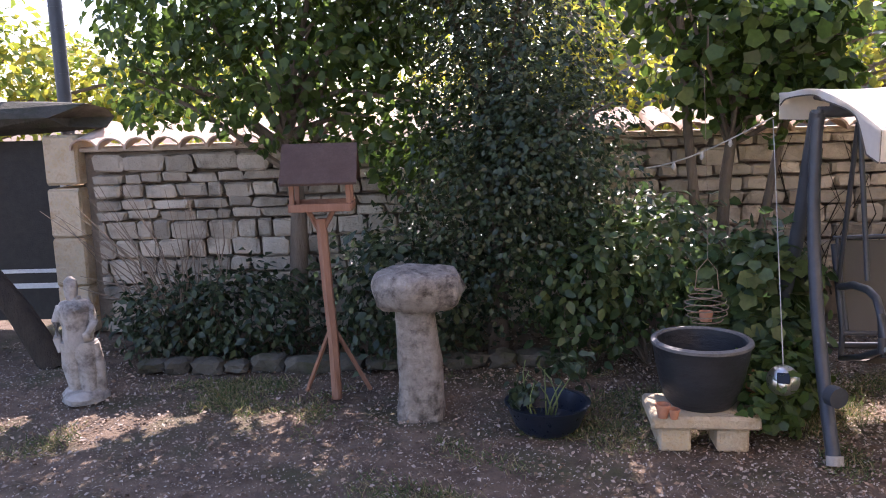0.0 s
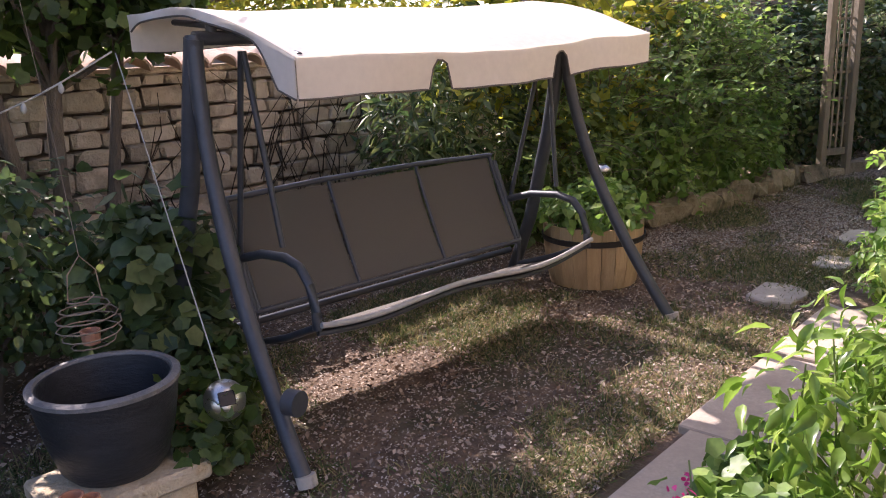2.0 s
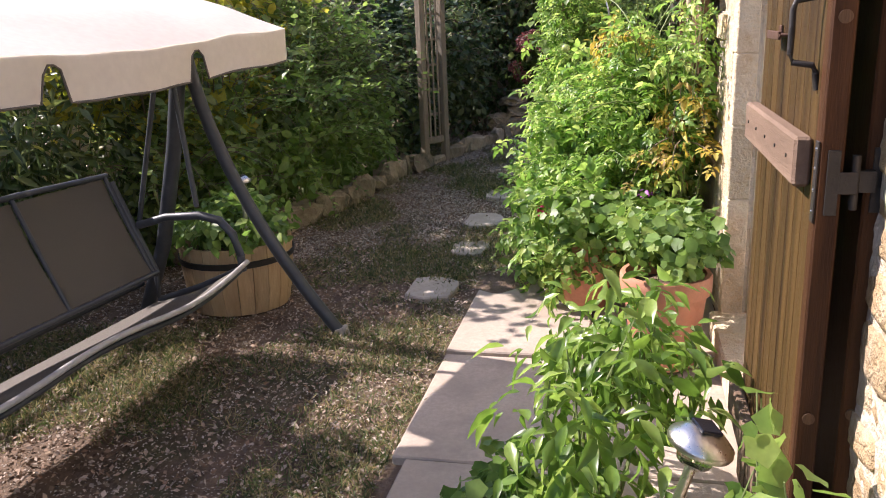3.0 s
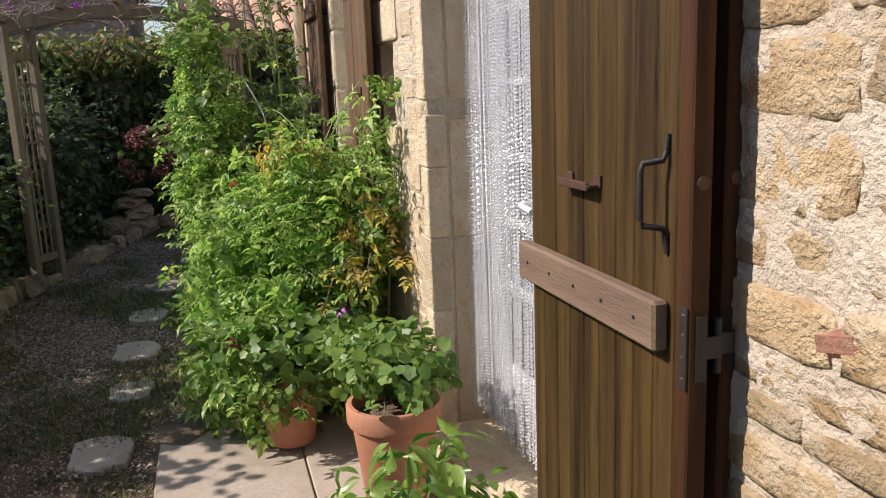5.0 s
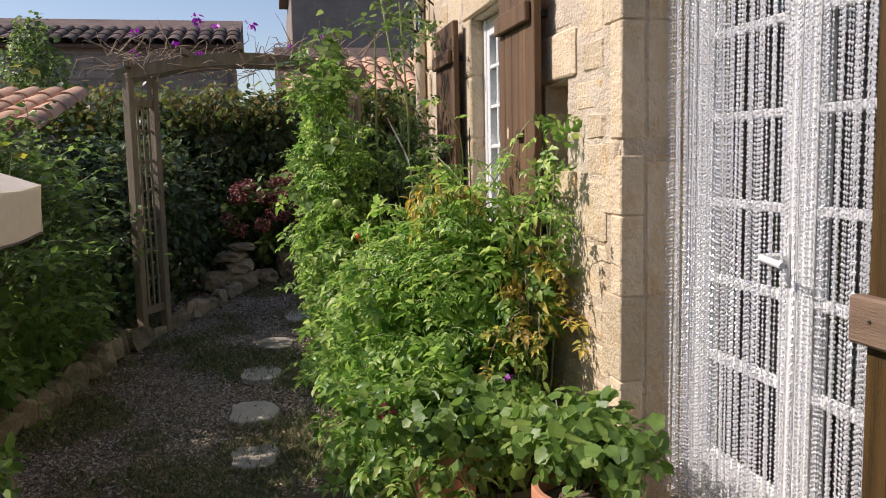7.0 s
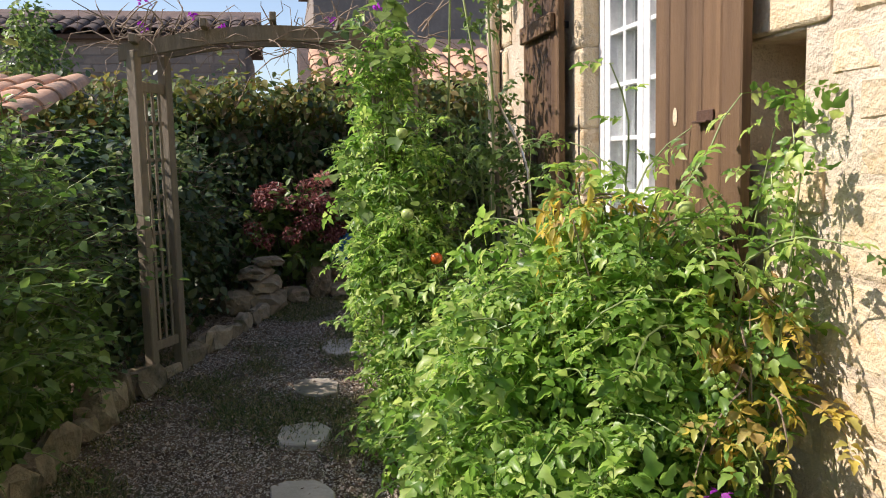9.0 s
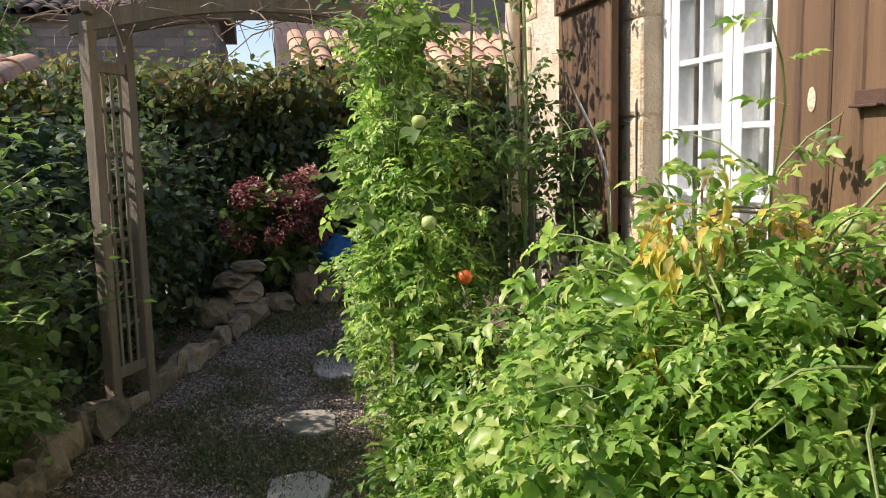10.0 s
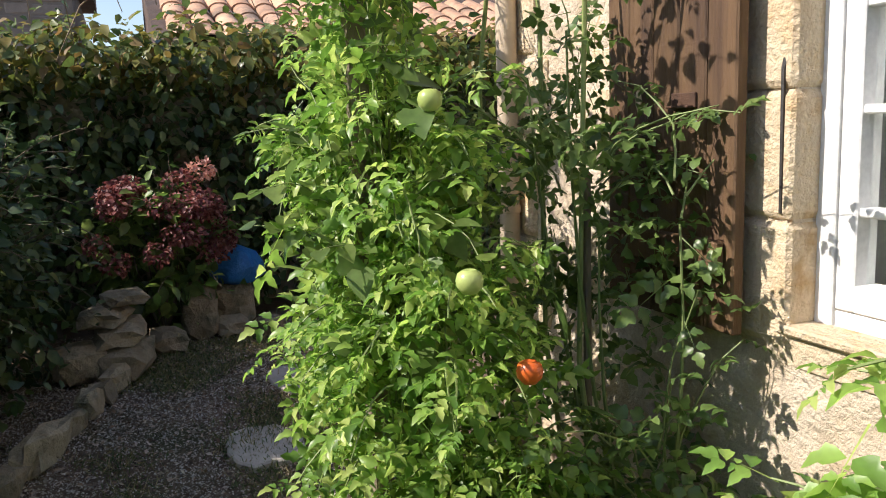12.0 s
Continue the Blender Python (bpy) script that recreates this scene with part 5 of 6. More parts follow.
# ---- barrel planter ----
def make_barrel():
    x, y, r, h = 4.16, 3.72, .29, .36
    ob = thing("barrel_planter", "half-barrel wooden planter with dark iron hoops", "planter", (x, y, ground_z(x)))
    n = 22
    vs = []
    w = 2 * math.pi / n * .96
    stave = Build()
    prof = [(r * .88, 0), (r * .97, h * .35), (r * 1.01, h * .7), (r * 1.02, h)]
    v, f = [], []
    for rr, z in prof:
        for a in (-w / 2, w / 2):
            for t in (0, .02):
                v.append(((rr - t) * math.cos(a), (rr - t) * math.sin(a), z))
    for i in range(3):
        k = 4 * i
        f += [(k, k + 2, k + 6, k + 4), (k + 1, k + 5, k + 7, k + 3), (k, k + 4, k + 5, k + 1), (k + 2, k + 3, k + 7, k + 6)]
    f += [(0, 1, 3, 2), (12, 14, 15, 13)]
    me = stave.add(v, f).mesh("stave", M_BARREL)
    for i in range(n):
        s = new("stave", me)
        s.parent = ob
        s.matrix_local = pose(0, 0, rnd(-.004, .004), 0, 0, 360 * i / n)
    for z, k in ((.26, 1.012),):
        part("hoop", Build().lathe([(r * k + .001, z), (r * k + .006, z + .002), (r * (k + .02) + .006, z + .034), (r * (k + .02) + .001, z + .036)], (0, 0, 0), 40), M_BLACKIRON, ob, "dark iron hoop", smooth=True)
    part("soil", Build().lathe([(.001, h - .05), (r * .97, h - .06), (r * .95, h - .08), (.001, h - .09)], (0, 0, 0), 24), M_SOIL, ob)
    return ob


make_barrel()


# ---- solar lamps, hanging things ----
def solar_lamp(x, y, z, tilt, label, stake=True, s=1.0):
    ob = thing("solar_lamp", label, "solar lamp", (x, y, z))
    ob.matrix_world = pose(x, y, z, *tilt)
    part("cap", Build().lathe([(.085 * s, 0), (.088 * s, .006), (.086 * s, .02 * s), (.05 * s, .05 * s), (.03 * s, .058 * s)], (0, 0, 0), 28), M_CHROME, ob, "brushed steel cap", smooth=True)
    part("solar_panel", Build().box((-.034 * s, -.03 * s, .055 * s), (.034 * s, .03 * s, .066 * s), .002), M_SOLAR, ob, "black solar cell")
    part("lens", Build().lathe([(.02 * s, -.055 * s), (.045 * s, -.045 * s), (.055 * s, -.01 * s), (.055 * s, 0)], (0, 0, 0), 20), M_GLASS, ob, smooth=True)
    if stake:
        part("stake", Build().tube([(0, 0, -z + ground_z(x) - .02), (0, 0, -.05 * s)], .012, 8), M_CHROME, ob, smooth=True)
    return ob


solar_lamp(1.96, 1.54, .565, (16, -5, 20), "round steel solar lamp among the potted leaves", s=.82)
solar_lamp(1.44, 3.47, .315, (62, 0, -20), "round steel solar lamp hung on a wire by the pot", stake=False, s=.8)
solar_lamp(4.02, 3.58, .72, (0, 0, 0), "small steel solar lamp on a stake in the barrel", s=.55)
tagged(part("hanging_wire", Build().tube([(1.44, 3.47, .36), (1.615, 4.035, .90), (1.79, 4.60, 1.45)], .0025, 4), M_WIRE), "thin wire that carries the solar lamp", "wire")


def make_wire_lantern():
    ob = thing("wire_basket", "hanging spiral wire basket in front of the shrubs", "hanging basket", (1.25, 3.98, .44))
    pts = []
    for k in range(70):
        a, t = k * .55, k / 69
        r = .035 + .075 * math.sin(math.pi * min(1, t * .9 + .08)) if t < .95 else .03
        pts.append((r * math.cos(a), r * math.sin(a), .20 * t))
    part("spiral", Build().tube(pts, .003, 4), M_TWIG, ob)
    part("handle", Build().tube([(-.06, 0, .18), (-.05, 0, .28), (0, 0, .34), (.05, 0, .28), (.06, 0, .18)], .003, 4), M_TWIG, ob)
    part("candle_cup", Build().lathe([(.03, 0), (.035, .05), (.03, .05), (.028, .01), (.001, .01)], (0, 0, .02), 12), M_TERRA, ob)
    part("hanging_line", Build().tube([(0, 0, .34), (.02, .1, .7), (.05, .3, 1.3)], .0015, 3), M_TWIG, ob)
    return ob


make_wire_lantern()


def make_string_lights():
    ob = thing("string_lights", "sagging string of small lights between the trees", "string lights", (0, 0, 0))
    a, c = Vector((.55, 4.75, 1.36)), Vector((1.85, 4.75, 1.46))
    pts = [a.lerp(c, k / 16) + Vector((0, 0, -.22 * math.sin(math.pi * (k / 16) ** .8))) for k in range(17)]
    part("cord", Build().tube(pts, .004, 4), M_WIRE, ob)
    for k in (3, 6, 9, 11, 13):
        part("bulb", Build().lathe([(.004, 0), (.010, -.01), (.014, -.03), (.004, -.045)], tuple(pts[k]), 8), (M_GREENTOM, M_WIRE)[k % 2], ob, smooth=True)
    return ob


make_string_lights()


# ---- pergola arch ----
def make_arch():
    ob = thing("garden_arch", "weathered grey timber garden arch with trellis sides", "garden arch", (0, 0, 0))
    z0 = ground_z(7.7) - .02
    for y0 in (3.52, 1.95):
        side = part("side_panel", Build().box((-.03, -.018, .36), (.03, .018, .37)), M_ARCH, ob)
        m = pose(7.64, y0, 0, 0, 0, -28)
        side.data.transform(m)
        for x in (0, .29):
            q = part("post", Build().box((x - .032, -.032, z0), (x + .032, .032, 2.17), .006), M_ARCH, side)
            q.data.transform(m)
        for z in (.38, 1.96):
            q = part("rail", Build().box((.033, -.018, z - .03), (.257, .018, z + .03), .004), M_ARCH, side)
            q.data.transform(m)
        for x in (.08, .145, .21):
            q = part("slat", Build().box((x - .011, -.012, .41), (x + .011, -.001, 1.93), .002), M_ARCH, side)
            q.data.transform(m)
        for z in np.linspace(.62, 1.75, 6):
            q = part("slat", Build().box((.034, 0, z - .011), (.256, .010, z + .011), .002), M_ARCH, side)
            q.data.transform(m)
    for xo in (7.64, 7.90):
        n = 24
        vs, fs = [], []
        for i in range(n + 1):
            t = i / n
            y = 3.60 - 1.85 * t
            z = 2.15 + .13 * math.sin(math.pi * t)
            for dx in (-.022, .022):
                vs += [(xo + dx + .06 * t, y, z - .045), (xo + dx + .06 * t, y, z + .045)]
        for i in range(n):
            k = 4 * i
            fs += [(k, k + 1, k + 5, k + 4), (k + 2, k + 6, k + 7, k + 3), (k + 1, k + 3, k + 7, k + 5), (k, k + 4, k + 6, k + 2)]
        fs += [(0, 2, 3, 1), (4 * n, 4 * n + 1, 4 * n + 3, 4 * n + 2)]
        part("curved_beam", Build().add(vs, fs), M_ARCH, ob)
    for y, z in ((3.5, 2.2), (3.1, 2.29), (2.7, 2.33), (2.3, 2.30), (1.95, 2.22)):
        part("cross_rail", Build().box((7.50, y - .02, z), (8.2, y + .02, z + .05), .004), M_ARCH, ob)
    return ob


make_arch()
random.seed(21)
b = Build()
for k in range(170):
    p = Vector((7.6 + rnd(-.1, .5), rnd(1.7, 3.7), 2.24 + rnd(-.03, .1)))
    d = Vector((rnd(-.25, .2), rnd(-.35, .35), rnd(-.12, .3)))
    e = Vector((rnd(-.1, .1), rnd(-.1, .1), rnd(-.3, .08)))
    b.tube([p, p + d * .4, p + d * .8 + e * .3, p + d + e], rnd(.003, .007), 4, .0015)
ob = thing("climber_tangle", "tangle of bare dry climber stems over the arch", "climbing plant", (7.8, 3.5, ground_z(7.8)))
q = tagged(part("twig_tangle", b, M_TWIG, ob), kind="stuff")
q.data.transform(Matrix.Translation((-7.8, -3.5, -ground_z(7.8))))
for k in range(11):
    c = (rnd(7.55, 8.1), rnd(1.8, 3.5), rnd(2.28, 2.6))
    q = leaves("bloom", None, [(*c, .02, .02, .015)], 7, .045, L_PURPLE, LEAF_FULL, .0, .3, seed=90 + k)
    q.data.transform(Matrix.Translation((-7.8, -3.5, -ground_z(7.8))))
    q.parent = ob


# ---- plants ----
def tree(name, label, x, y, trunk, blobs, n, size, material, r=.06, shape=LEAF_SIMPLE, seed=1, clump=.14, hollow=.35):
    """Trunk with limbs reaching into a crown of many leaves. trunk: points up the stem."""
    ob = thing(name, label, "tree", (x, y, ground_z(x)))
    random.seed(seed)
    off = Vector((x, y, ground_z(x)))
    b = Build().tube([Vector(p) - off for p in trunk], r, 9, r * .6)
    top = Vector(trunk[-1]) - off
    for q in blobs:
        c = Vector(q[:3]) - off
        for k in range(4):
            e = c + Vector((rnd(-.7, .7) * q[3], rnd(-.7, .7) * q[4], rnd(-.5, .8) * q[5]))
            s = (Vector(trunk[-2]) - off).lerp(top, rnd(.3, 1))
            m = s.lerp(e, .5) + Vector((rnd(-.1, .1), rnd(-.1, .1), rnd(0, .15)))
            b.tube([s, m, e], r * .38, 6, r * .08)
    part("trunk", b, M_BARK, ob, smooth=True)
    lf = leaves("crown", None, blobs, n, size, material, shape, .35, hollow, seed=seed, clump=clump * .75)
    lf.data.transform(Matrix.Translation(-off))
    lf.parent = ob
    return ob


# shaded shrubs and trees before the garden wall
# crown clumps above the view are added to shade the ground
tree("evergreen_tree", "dense dark evergreen tree in front of the garden wall", .25, 5.05, [(.25, 5.05, 0), (.27, 5.05, .8), (.22, 5.1, 1.6)],
     [(.30, 4.95, 1.0, .62, .55, .75), (.35, 5.05, 1.75, .58, .55, .75), (.1, 5.2, 2.8, .9, .7, .9), (.55, 4.75, 1.3, .5, .45, .6)], 34000, .042, L_DARK, .07, seed=2)
tree("bay_tree", "dark spreading tree overhanging the tiled wall", -1.1, 5.35, [(-1.1, 5.35, 0), (-1.05, 5.35, .9), (-1.1, 5.35, 1.7)],
     [(-1.0, 5.3, 1.9, .75, .55, .5), (-1.75, 5.3, 2.3, .55, .5, .45), (-.7, 5.3, 2.7, 1.0, .6, .7), (-2.0, 5.5, 1.75, .30, .3, .25), (-.45, 5.2, 2.1, .35, .35, .3), (-.35, 5.15, 1.5, .42, .32, .42)], 8600, .074, L_TREE, .07, shape=LEAF_FULL, seed=3, hollow=.3, clump=.095)
# the clump behind the canopy is added, unseen, to shade the ground
tree("fig_tree", "forked tree with thin trunks behind the swing", 1.76, 5.15, [(1.74, 5.15, 0), (1.70, 5.15, .6), (1.72, 5.15, 1.1), (1.78, 5.15, 1.6)],
     [(1.75, 5.25, 2.0, .6, .5, .40), (2.15, 5.1, 2.05, .32, .4, .28), (1.4, 5.5, 2.6, .6, .5, .5), (2.95, 5.25, 2.05, .36, .32, .2), (1.75, 5.05, 1.62, .42, .3, .26), (2.15, 5.0, 1.66, .30, .28, .22)], 2900, .09, L_TREE, .05, shape=LEAF_LOBED, seed=4, hollow=.2)
for pts in ([(2.05, 5.1, -.03), (1.95, 5.15, .7), (2.05, 5.15, 1.3), (2.2, 5.2, 2.0)], [(1.62, 5.2, -.03), (1.58, 5.2, .6), (1.5, 5.25, 1.4), (1.45, 5.3, 2.1)]):
    tagged(part("slim_trunk", Build().tube(pts, .04, 8, .025), M_BARK, smooth=True), "slim pale tree trunk leaning in the border", "tree trunk", "slim trunks")
plant("camellia_bush", "glossy green shrub in the dappled shade", "shrub", [(1.15, 4.75, .62, .50, .35, .38), (.75, 4.7, .5, .35, .3, .4)], 2900, .065, L_HEDGE, LEAF_FULL, M_BARK, seed=5, r=.01)
plant("ivy_bush", "broad-leaved green climber beside the swing leg", "shrub", [(1.62, 4.2, .50, .26, .25, .38), (1.55, 4.0, .25, .25, .2, .25)], 1500, .085, L_HEDGE, LEAF_LOBED, M_BARK, seed=6)
plant("low_shrub", "dark low shrub under the bird feeder", "shrub", [(-1.4, 5.1, .3, .5, .3, .3), (-.3, 4.9, .45, .5, .35, .45), (-1.9, 5.2, .25, .35, .3, .25)], 5200, .06, L_DARK, LEAF_SIMPLE, M_BARK, seed=7)
plant("dim_flower_pot_plant", "small drooping plant in the dark bed", "plant", [(.42, 3.75, .24, .20, .18, .16)], 150, .055, L_DARK, LEAF_FULL, seed=8)
ob = thing("blue_planter", "dark blue glazed bowl planter in deep shade", "pot", (.42, 3.75, .0))
part("body", Build().lathe([(.13, 0), (.16, .03), (.20, .13), (.21, .14), (.19, .14), (.15, .05), (.001, .05)], (0, 0, 0), 28), mat("dark_blue_glaze", (.012, .018, .035), (.02, .03, .05), 6, .3, .05), ob, smooth=True)
plant("pot_ivy", "bright ivy-leaved plant in the clay pot behind the bench", "plant", [(1.45, 3.66, .26, .20, .17, .13), (1.36, 3.5, .18, .12, .1, .08), (1.6, 3.75, .22, .12, .12, .16)], 560, .05, L_TREE, LEAF_LOBED, seed=9)
b = Build()
random.seed(31)
for k in range(46):
    s = Vector((-1.75 + rnd(-.15, .15), 5.15, 0))
    e = s + Vector((rnd(-.75, .35), rnd(-.2, .1), rnd(.5, 1.15)))
    m = s.lerp(e, .5) + Vector((rnd(-.05, .1), 0, rnd(.05, .2)))
    b.tube([s, m, e], .006, 4, .002)
tagged(part("bare_rose_bush", b, M_TWIG), "bare twiggy rose bush against the garden wall", "shrub")
b = Build()
random.seed(77)
for k in range(70):
    x = rnd(2.3, 4.4)
    p = Vector((x, GY - .06, rnd(.1, .9)))
    b.tube([p, p + Vector((rnd(-.12, .12), rnd(-.06, 0), .22)), p + Vector((rnd(-.25, .25), rnd(-.08, 0), .45))], .006, 4, .002)
ob = tagged(part("dry_climber", b, M_DARKBARK), "dry brown climber stems on the garden wall", "climbing plant", kind="stuff")
tree("far_tree", "sunlit yellow-green trees beyond the gate", -6.5, 11, [(-6.5, 11, 0), (-6.5, 11, 1.0), (-6.4, 11, 2.0)], [(-6.8, 11, 2.2, 1.6, 1, 1.1), (-5.2, 12, 2.0, 1.2, 1, .8), (-8.5, 12, 2.6, 1.6, 1, 1.3), (-3.6, 12, 2.0, 1.2, 1, 1.0)], 7000, .16, L_VINE, .1, seed=12)
tree("far_tree", "leafy green trees behind the garden wall", 2.2, 8.5, [(2.2, 8.5, 0), (2.2, 8.5, .9), (2.2, 8.5, 1.6)], [(2.4, 8.5, 1.8, 1.2, .8, .6), (.6, 8.8, 2.3, 1.5, .8, .9), (4.6, 8.5, 2.4, 1.6, .8, .8), (6.6, 8.5, 2.0, 1.4, .8, .8)], 9000, .11, L_VINE, .08, seed=13)

tagged(part("leaning_trunk", Build().tube([(-2.62, 5.0, -.03), (-2.85, 5.05, .35), (-3.2, 5.1, .8), (-3.7, 5.2, 1.3), (-4.3, 5.3, 2.0)], .09, 10, .05), M_DARKBARK, smooth=True), "dark leaning tree trunk by the gate", "tree trunk")

# border and hedge along the path
plant("bamboo_clump", "dark bamboo-like canes behind the swing seat", "bamboo", [(4.0, 5.0, .75, .36, .35, .75), (4.6, 4.9, .8, .5, .4, .75)], 2600, .12, L_HEDGE, LEAF_NARROW, seed=14, nstem=40, r=.008, base=(4.2, 5.0))
plant("grape_vine", "yellowing grape vine over the hedge", "vine", [(5.0, 4.75, 1.5, .48, .42, .62), (6.3, 4.9, 1.6, .5, .4, .5), (4.7, 4.9, 1.5, .5, .4, .45), (5.6, 4.6, .9, .6, .35, .5)], 2200, .095, L_VINE, LEAF_LOBED, M_BARK, seed=15, nstem=14, r=.012)
shoots(bpy.data.objects["grape_vine"], [(4.95, 4.6, 1.65, .42, .35, .5), (6.35, 4.7, 1.6, .42, .35, .4), (4.7, 4.75, 1.5, .4, .35, .4)], 90, .75, 9, .11, L_VINE, LEAF_LOBED, 101, M_TWIG, .004, .5, 1.9, .9)
plant("border_hedge", "mixed green hedge along the stone kerb", "hedge", [(5.2, 4.5, .65, .6, .4, .6), (6.2, 4.35, .75, .7, .45, .65), (7.2, 4.2, .75, .7, .45, .65), (7.0, 4.55, 1.3, .65, .4, .45), (4.75, 4.6, .45, .4, .3, .45)], 9000, .065, L_SHRUB, LEAF_FULL, M_BARK, seed=16, nstem=24, r=.01, base=(6.2, 4.4))
shoots(bpy.data.objects["border_hedge"], [(5.3, 4.35, .85, .5, .35, .5), (6.2, 4.2, .85, .6, .4, .55), (7.1, 4.05, .85, .5, .4, .55), (7.0, 4.4, 1.4, .7, .4, .4), (4.8, 4.45, .6, .3, .25, .4)], 330, .48, 9, .085, L_SHRUB, LEAF_FULL, 102, M_BARK, .004, .7, 1.3, .5)
plant("back_hedge", "dark green hedge past the arch", "hedge", [(8.4, 4.0, .9, .75, .5, .8), (9.4, 3.7, .95, .75, .5, .85), (8.9, 4.35, 1.2, 1.0, .4, .45), (10.2, 3.95, 1.0, .5, .5, .95)], 9000, .075, L_HEDGE, LEAF_FULL, M_BARK, seed=17, nstem=20, r=.01, base=(9.0, 4.0))
shoots(bpy.data.objects["back_hedge"], [(8.4, 3.75, 1.0, .7, .35, .7), (9.3, 3.5, 1.0, .6, .35, .7)], 170, .45, 8, .09, L_HEDGE, LEAF_FULL, 103, M_BARK, .004, .6, 1.3, .6)
# sprigs stand in hedge shade; their lighter leaf green imitates sun
plant("border_sprigs", "leafy sprigs in a lighter green that imitates sun, leaning over the stone kerb", "shrub", [(5.75, 4.05, .55, .35, .2, .35), (6.5, 3.95, .38, .4, .16, .28), (5.1, 4.2, .45, .3, .2, .35), (7.1, 3.85, .5, .3, .16, .4)], 1500, .075, L_GER, LEAF_FULL, M_STEM, seed=44, nstem=20, r=.005, base=(6.1, 4.05), hollow=.1, clump=.2, wild=.9)
shoots(bpy.data.objects["border_sprigs"], [(5.75, 4.0, .6, .35, .2, .3), (6.4, 3.85, .5, .35, .2, .3), (5.2, 4.2, .5, .3, .2, .3), (7.0, 3.8, .6, .3, .2, .35), (6.2, 3.85, .85, .3, .2, .3), (5.6, 3.95, .9, .3, .2, .3), (6.9, 3.95, 1.2, .4, .2, .4)], 130, .45, 9, .085, L_GER, LEAF_FULL, 104, M_STEM, .004, .8, 1.2, .4)
tree("small_conifer", "small dark shrub against the barn wall", 13.6, 5.7, [(13.6, 5.7, .2), (13.6, 5.7, 1.2), (13.6, 5.7, 2.6)], [(13.6, 5.7, 2.75, .45, .45, .55), (13.6, 5.7, 3.25, .25, .25, .35), (13.6, 5.7, 2.0, .5, .5, .5)], 2600, .09, L_SHRUB, .04, seed=45)
endw = tagged(part("wall_end", Build().box((11.0, -4, -.2), (11.35, 7, 2.05), .02).box((7.2, GY + .06, -.2), (11.0, GY + .42, 1.33), .01), M_GARDEN), "stone boundary wall under the creeper", "wall", kind="structure")
cr = thing("creeper_hedge", "wall of dark virginia creeper closing the garden", "creeper", (10.9, 2.5, .27))
# top leaves take the lighter colour that imitates sun on them
for nm, blobs, n, mt, sd, sz in (("foliage", [(10.85, y, z, .34, .55, .55) for y in np.arange(-.6, 5.4, .75) for z in (.65, 1.25, 1.75)], 17000, L_HEDGE, 18, .085),
                                 ("lit_top_foliage", [(10.75, y, 2.12, .42, .5, .22) for y in np.arange(-.6, 5.6, .7)], 5200, L_CREEP, 19, .085)):
    lf = leaves(nm, None, blobs, n, sz, mt, LEAF_FULL, .8, .5, seed=sd, clump=.18)
    lf.data.transform(Matrix.Translation((-10.9, -2.5, -.27)))
    lf.parent = cr
ob = plant("hydrangea", "hydrangea with faded dark red flower heads", "hydrangea", [(10.25, 2.62, .82, .32, .36, .40)], 700, .10, L_SHRUB, LEAF_FULL, M_BARK, seed=20, r=.008)
random.seed(41)
for k in range(24):
    a, e = rnd(2.0, 4.9), rnd(-.5, 1.1)
    c = (10.2 + .40 * math.cos(a) * math.cos(e), 2.62 + .42 * math.sin(a) * math.cos(e), .90 + .42 * math.sin(e))
    lf = leaves("flower_head", None, [(*c, .085, .085, .06)], 130, .036, L_HYD, LEAF_SIMPLE, 0, .8, seed=50 + k)
    lf.data.transform(Matrix.Translation((-10.2, -2.62, -ground_z(10.2))))
    lf.parent = ob
lf = leaves("flower_head", None, [(10.1, 2.32, 1.33, .085, .085, .06)], 150, .036, leaf_mat("late_hydrangea_flower", [(.50, .22, .18), (.62, .36, .28)], .25), LEAF_SIMPLE, 0, .8, seed=49, label="late pink flower head")
lf.data.transform(Matrix.Translation((-10.2, -2.62, -ground_z(10.2))))
lf.parent = ob
shoots(ob, [(10.15, 2.5, .85, .3, .36, .35)], 22, .35, 5, .12, L_GER, LEAF_FULL, 116, M_BARK, .004, 1.0, .8, .4)
q = Build().lathe([(.12, 0), (.17, .04), (.18, .12), (.12, .20), (.04, .25)], (0, 0, 0), 16, .5)
ob = part("blue_bag", q, M_BLUE, smooth=True)
ob.matrix_world = pose(10.3, 2.12, ground_z(10.3) + .30)
tagged(ob, "crumpled bright blue plastic bag on the rocks", "bag")

plant("ground_ivy", "fresh green ivy trailing beside the stone bench", "ivy", [(1.36, 3.62, .24, .13, .08, .10), (1.5, 3.66, .14, .12, .1, .12)], 170, .055, L_SHRUB, LEAF_LOBED, seed=71, nstem=5, r=.003, base=(1.4, 3.64))

# tomatoes, roses and pots along the house
TOM = [(4.50, 1.88, .36, .36, .36, .32), (4.9, 1.82, .58, .42, .42, .46), (4.72, 1.55, .80, .33, .2, .42), (5.25, 1.80, .65, .36, .40, .48), (5.05, 1.68, 1.02, .26, .20, .30), (5.9, 1.85, .22, .4, .35, .2), (6.3, 2.0, .22, .3, .3, .22)]
tomato = plant("tomato_plants", "sprawling sunlit tomato plants along the house wall", "tomato plant", TOM, 2600, .125, L_TOM, LEAF_TOM, seed=22, wild=1.0, nstem=44, r=.006, base=(5.0, 1.7), clump=.15, hollow=.3, droop=.9)
shoots(tomato, TOM, 270, .30, 7, .155, L_TOM, LEAF_TOM, 110, M_STEM, .005, .7, 1.5, .8)
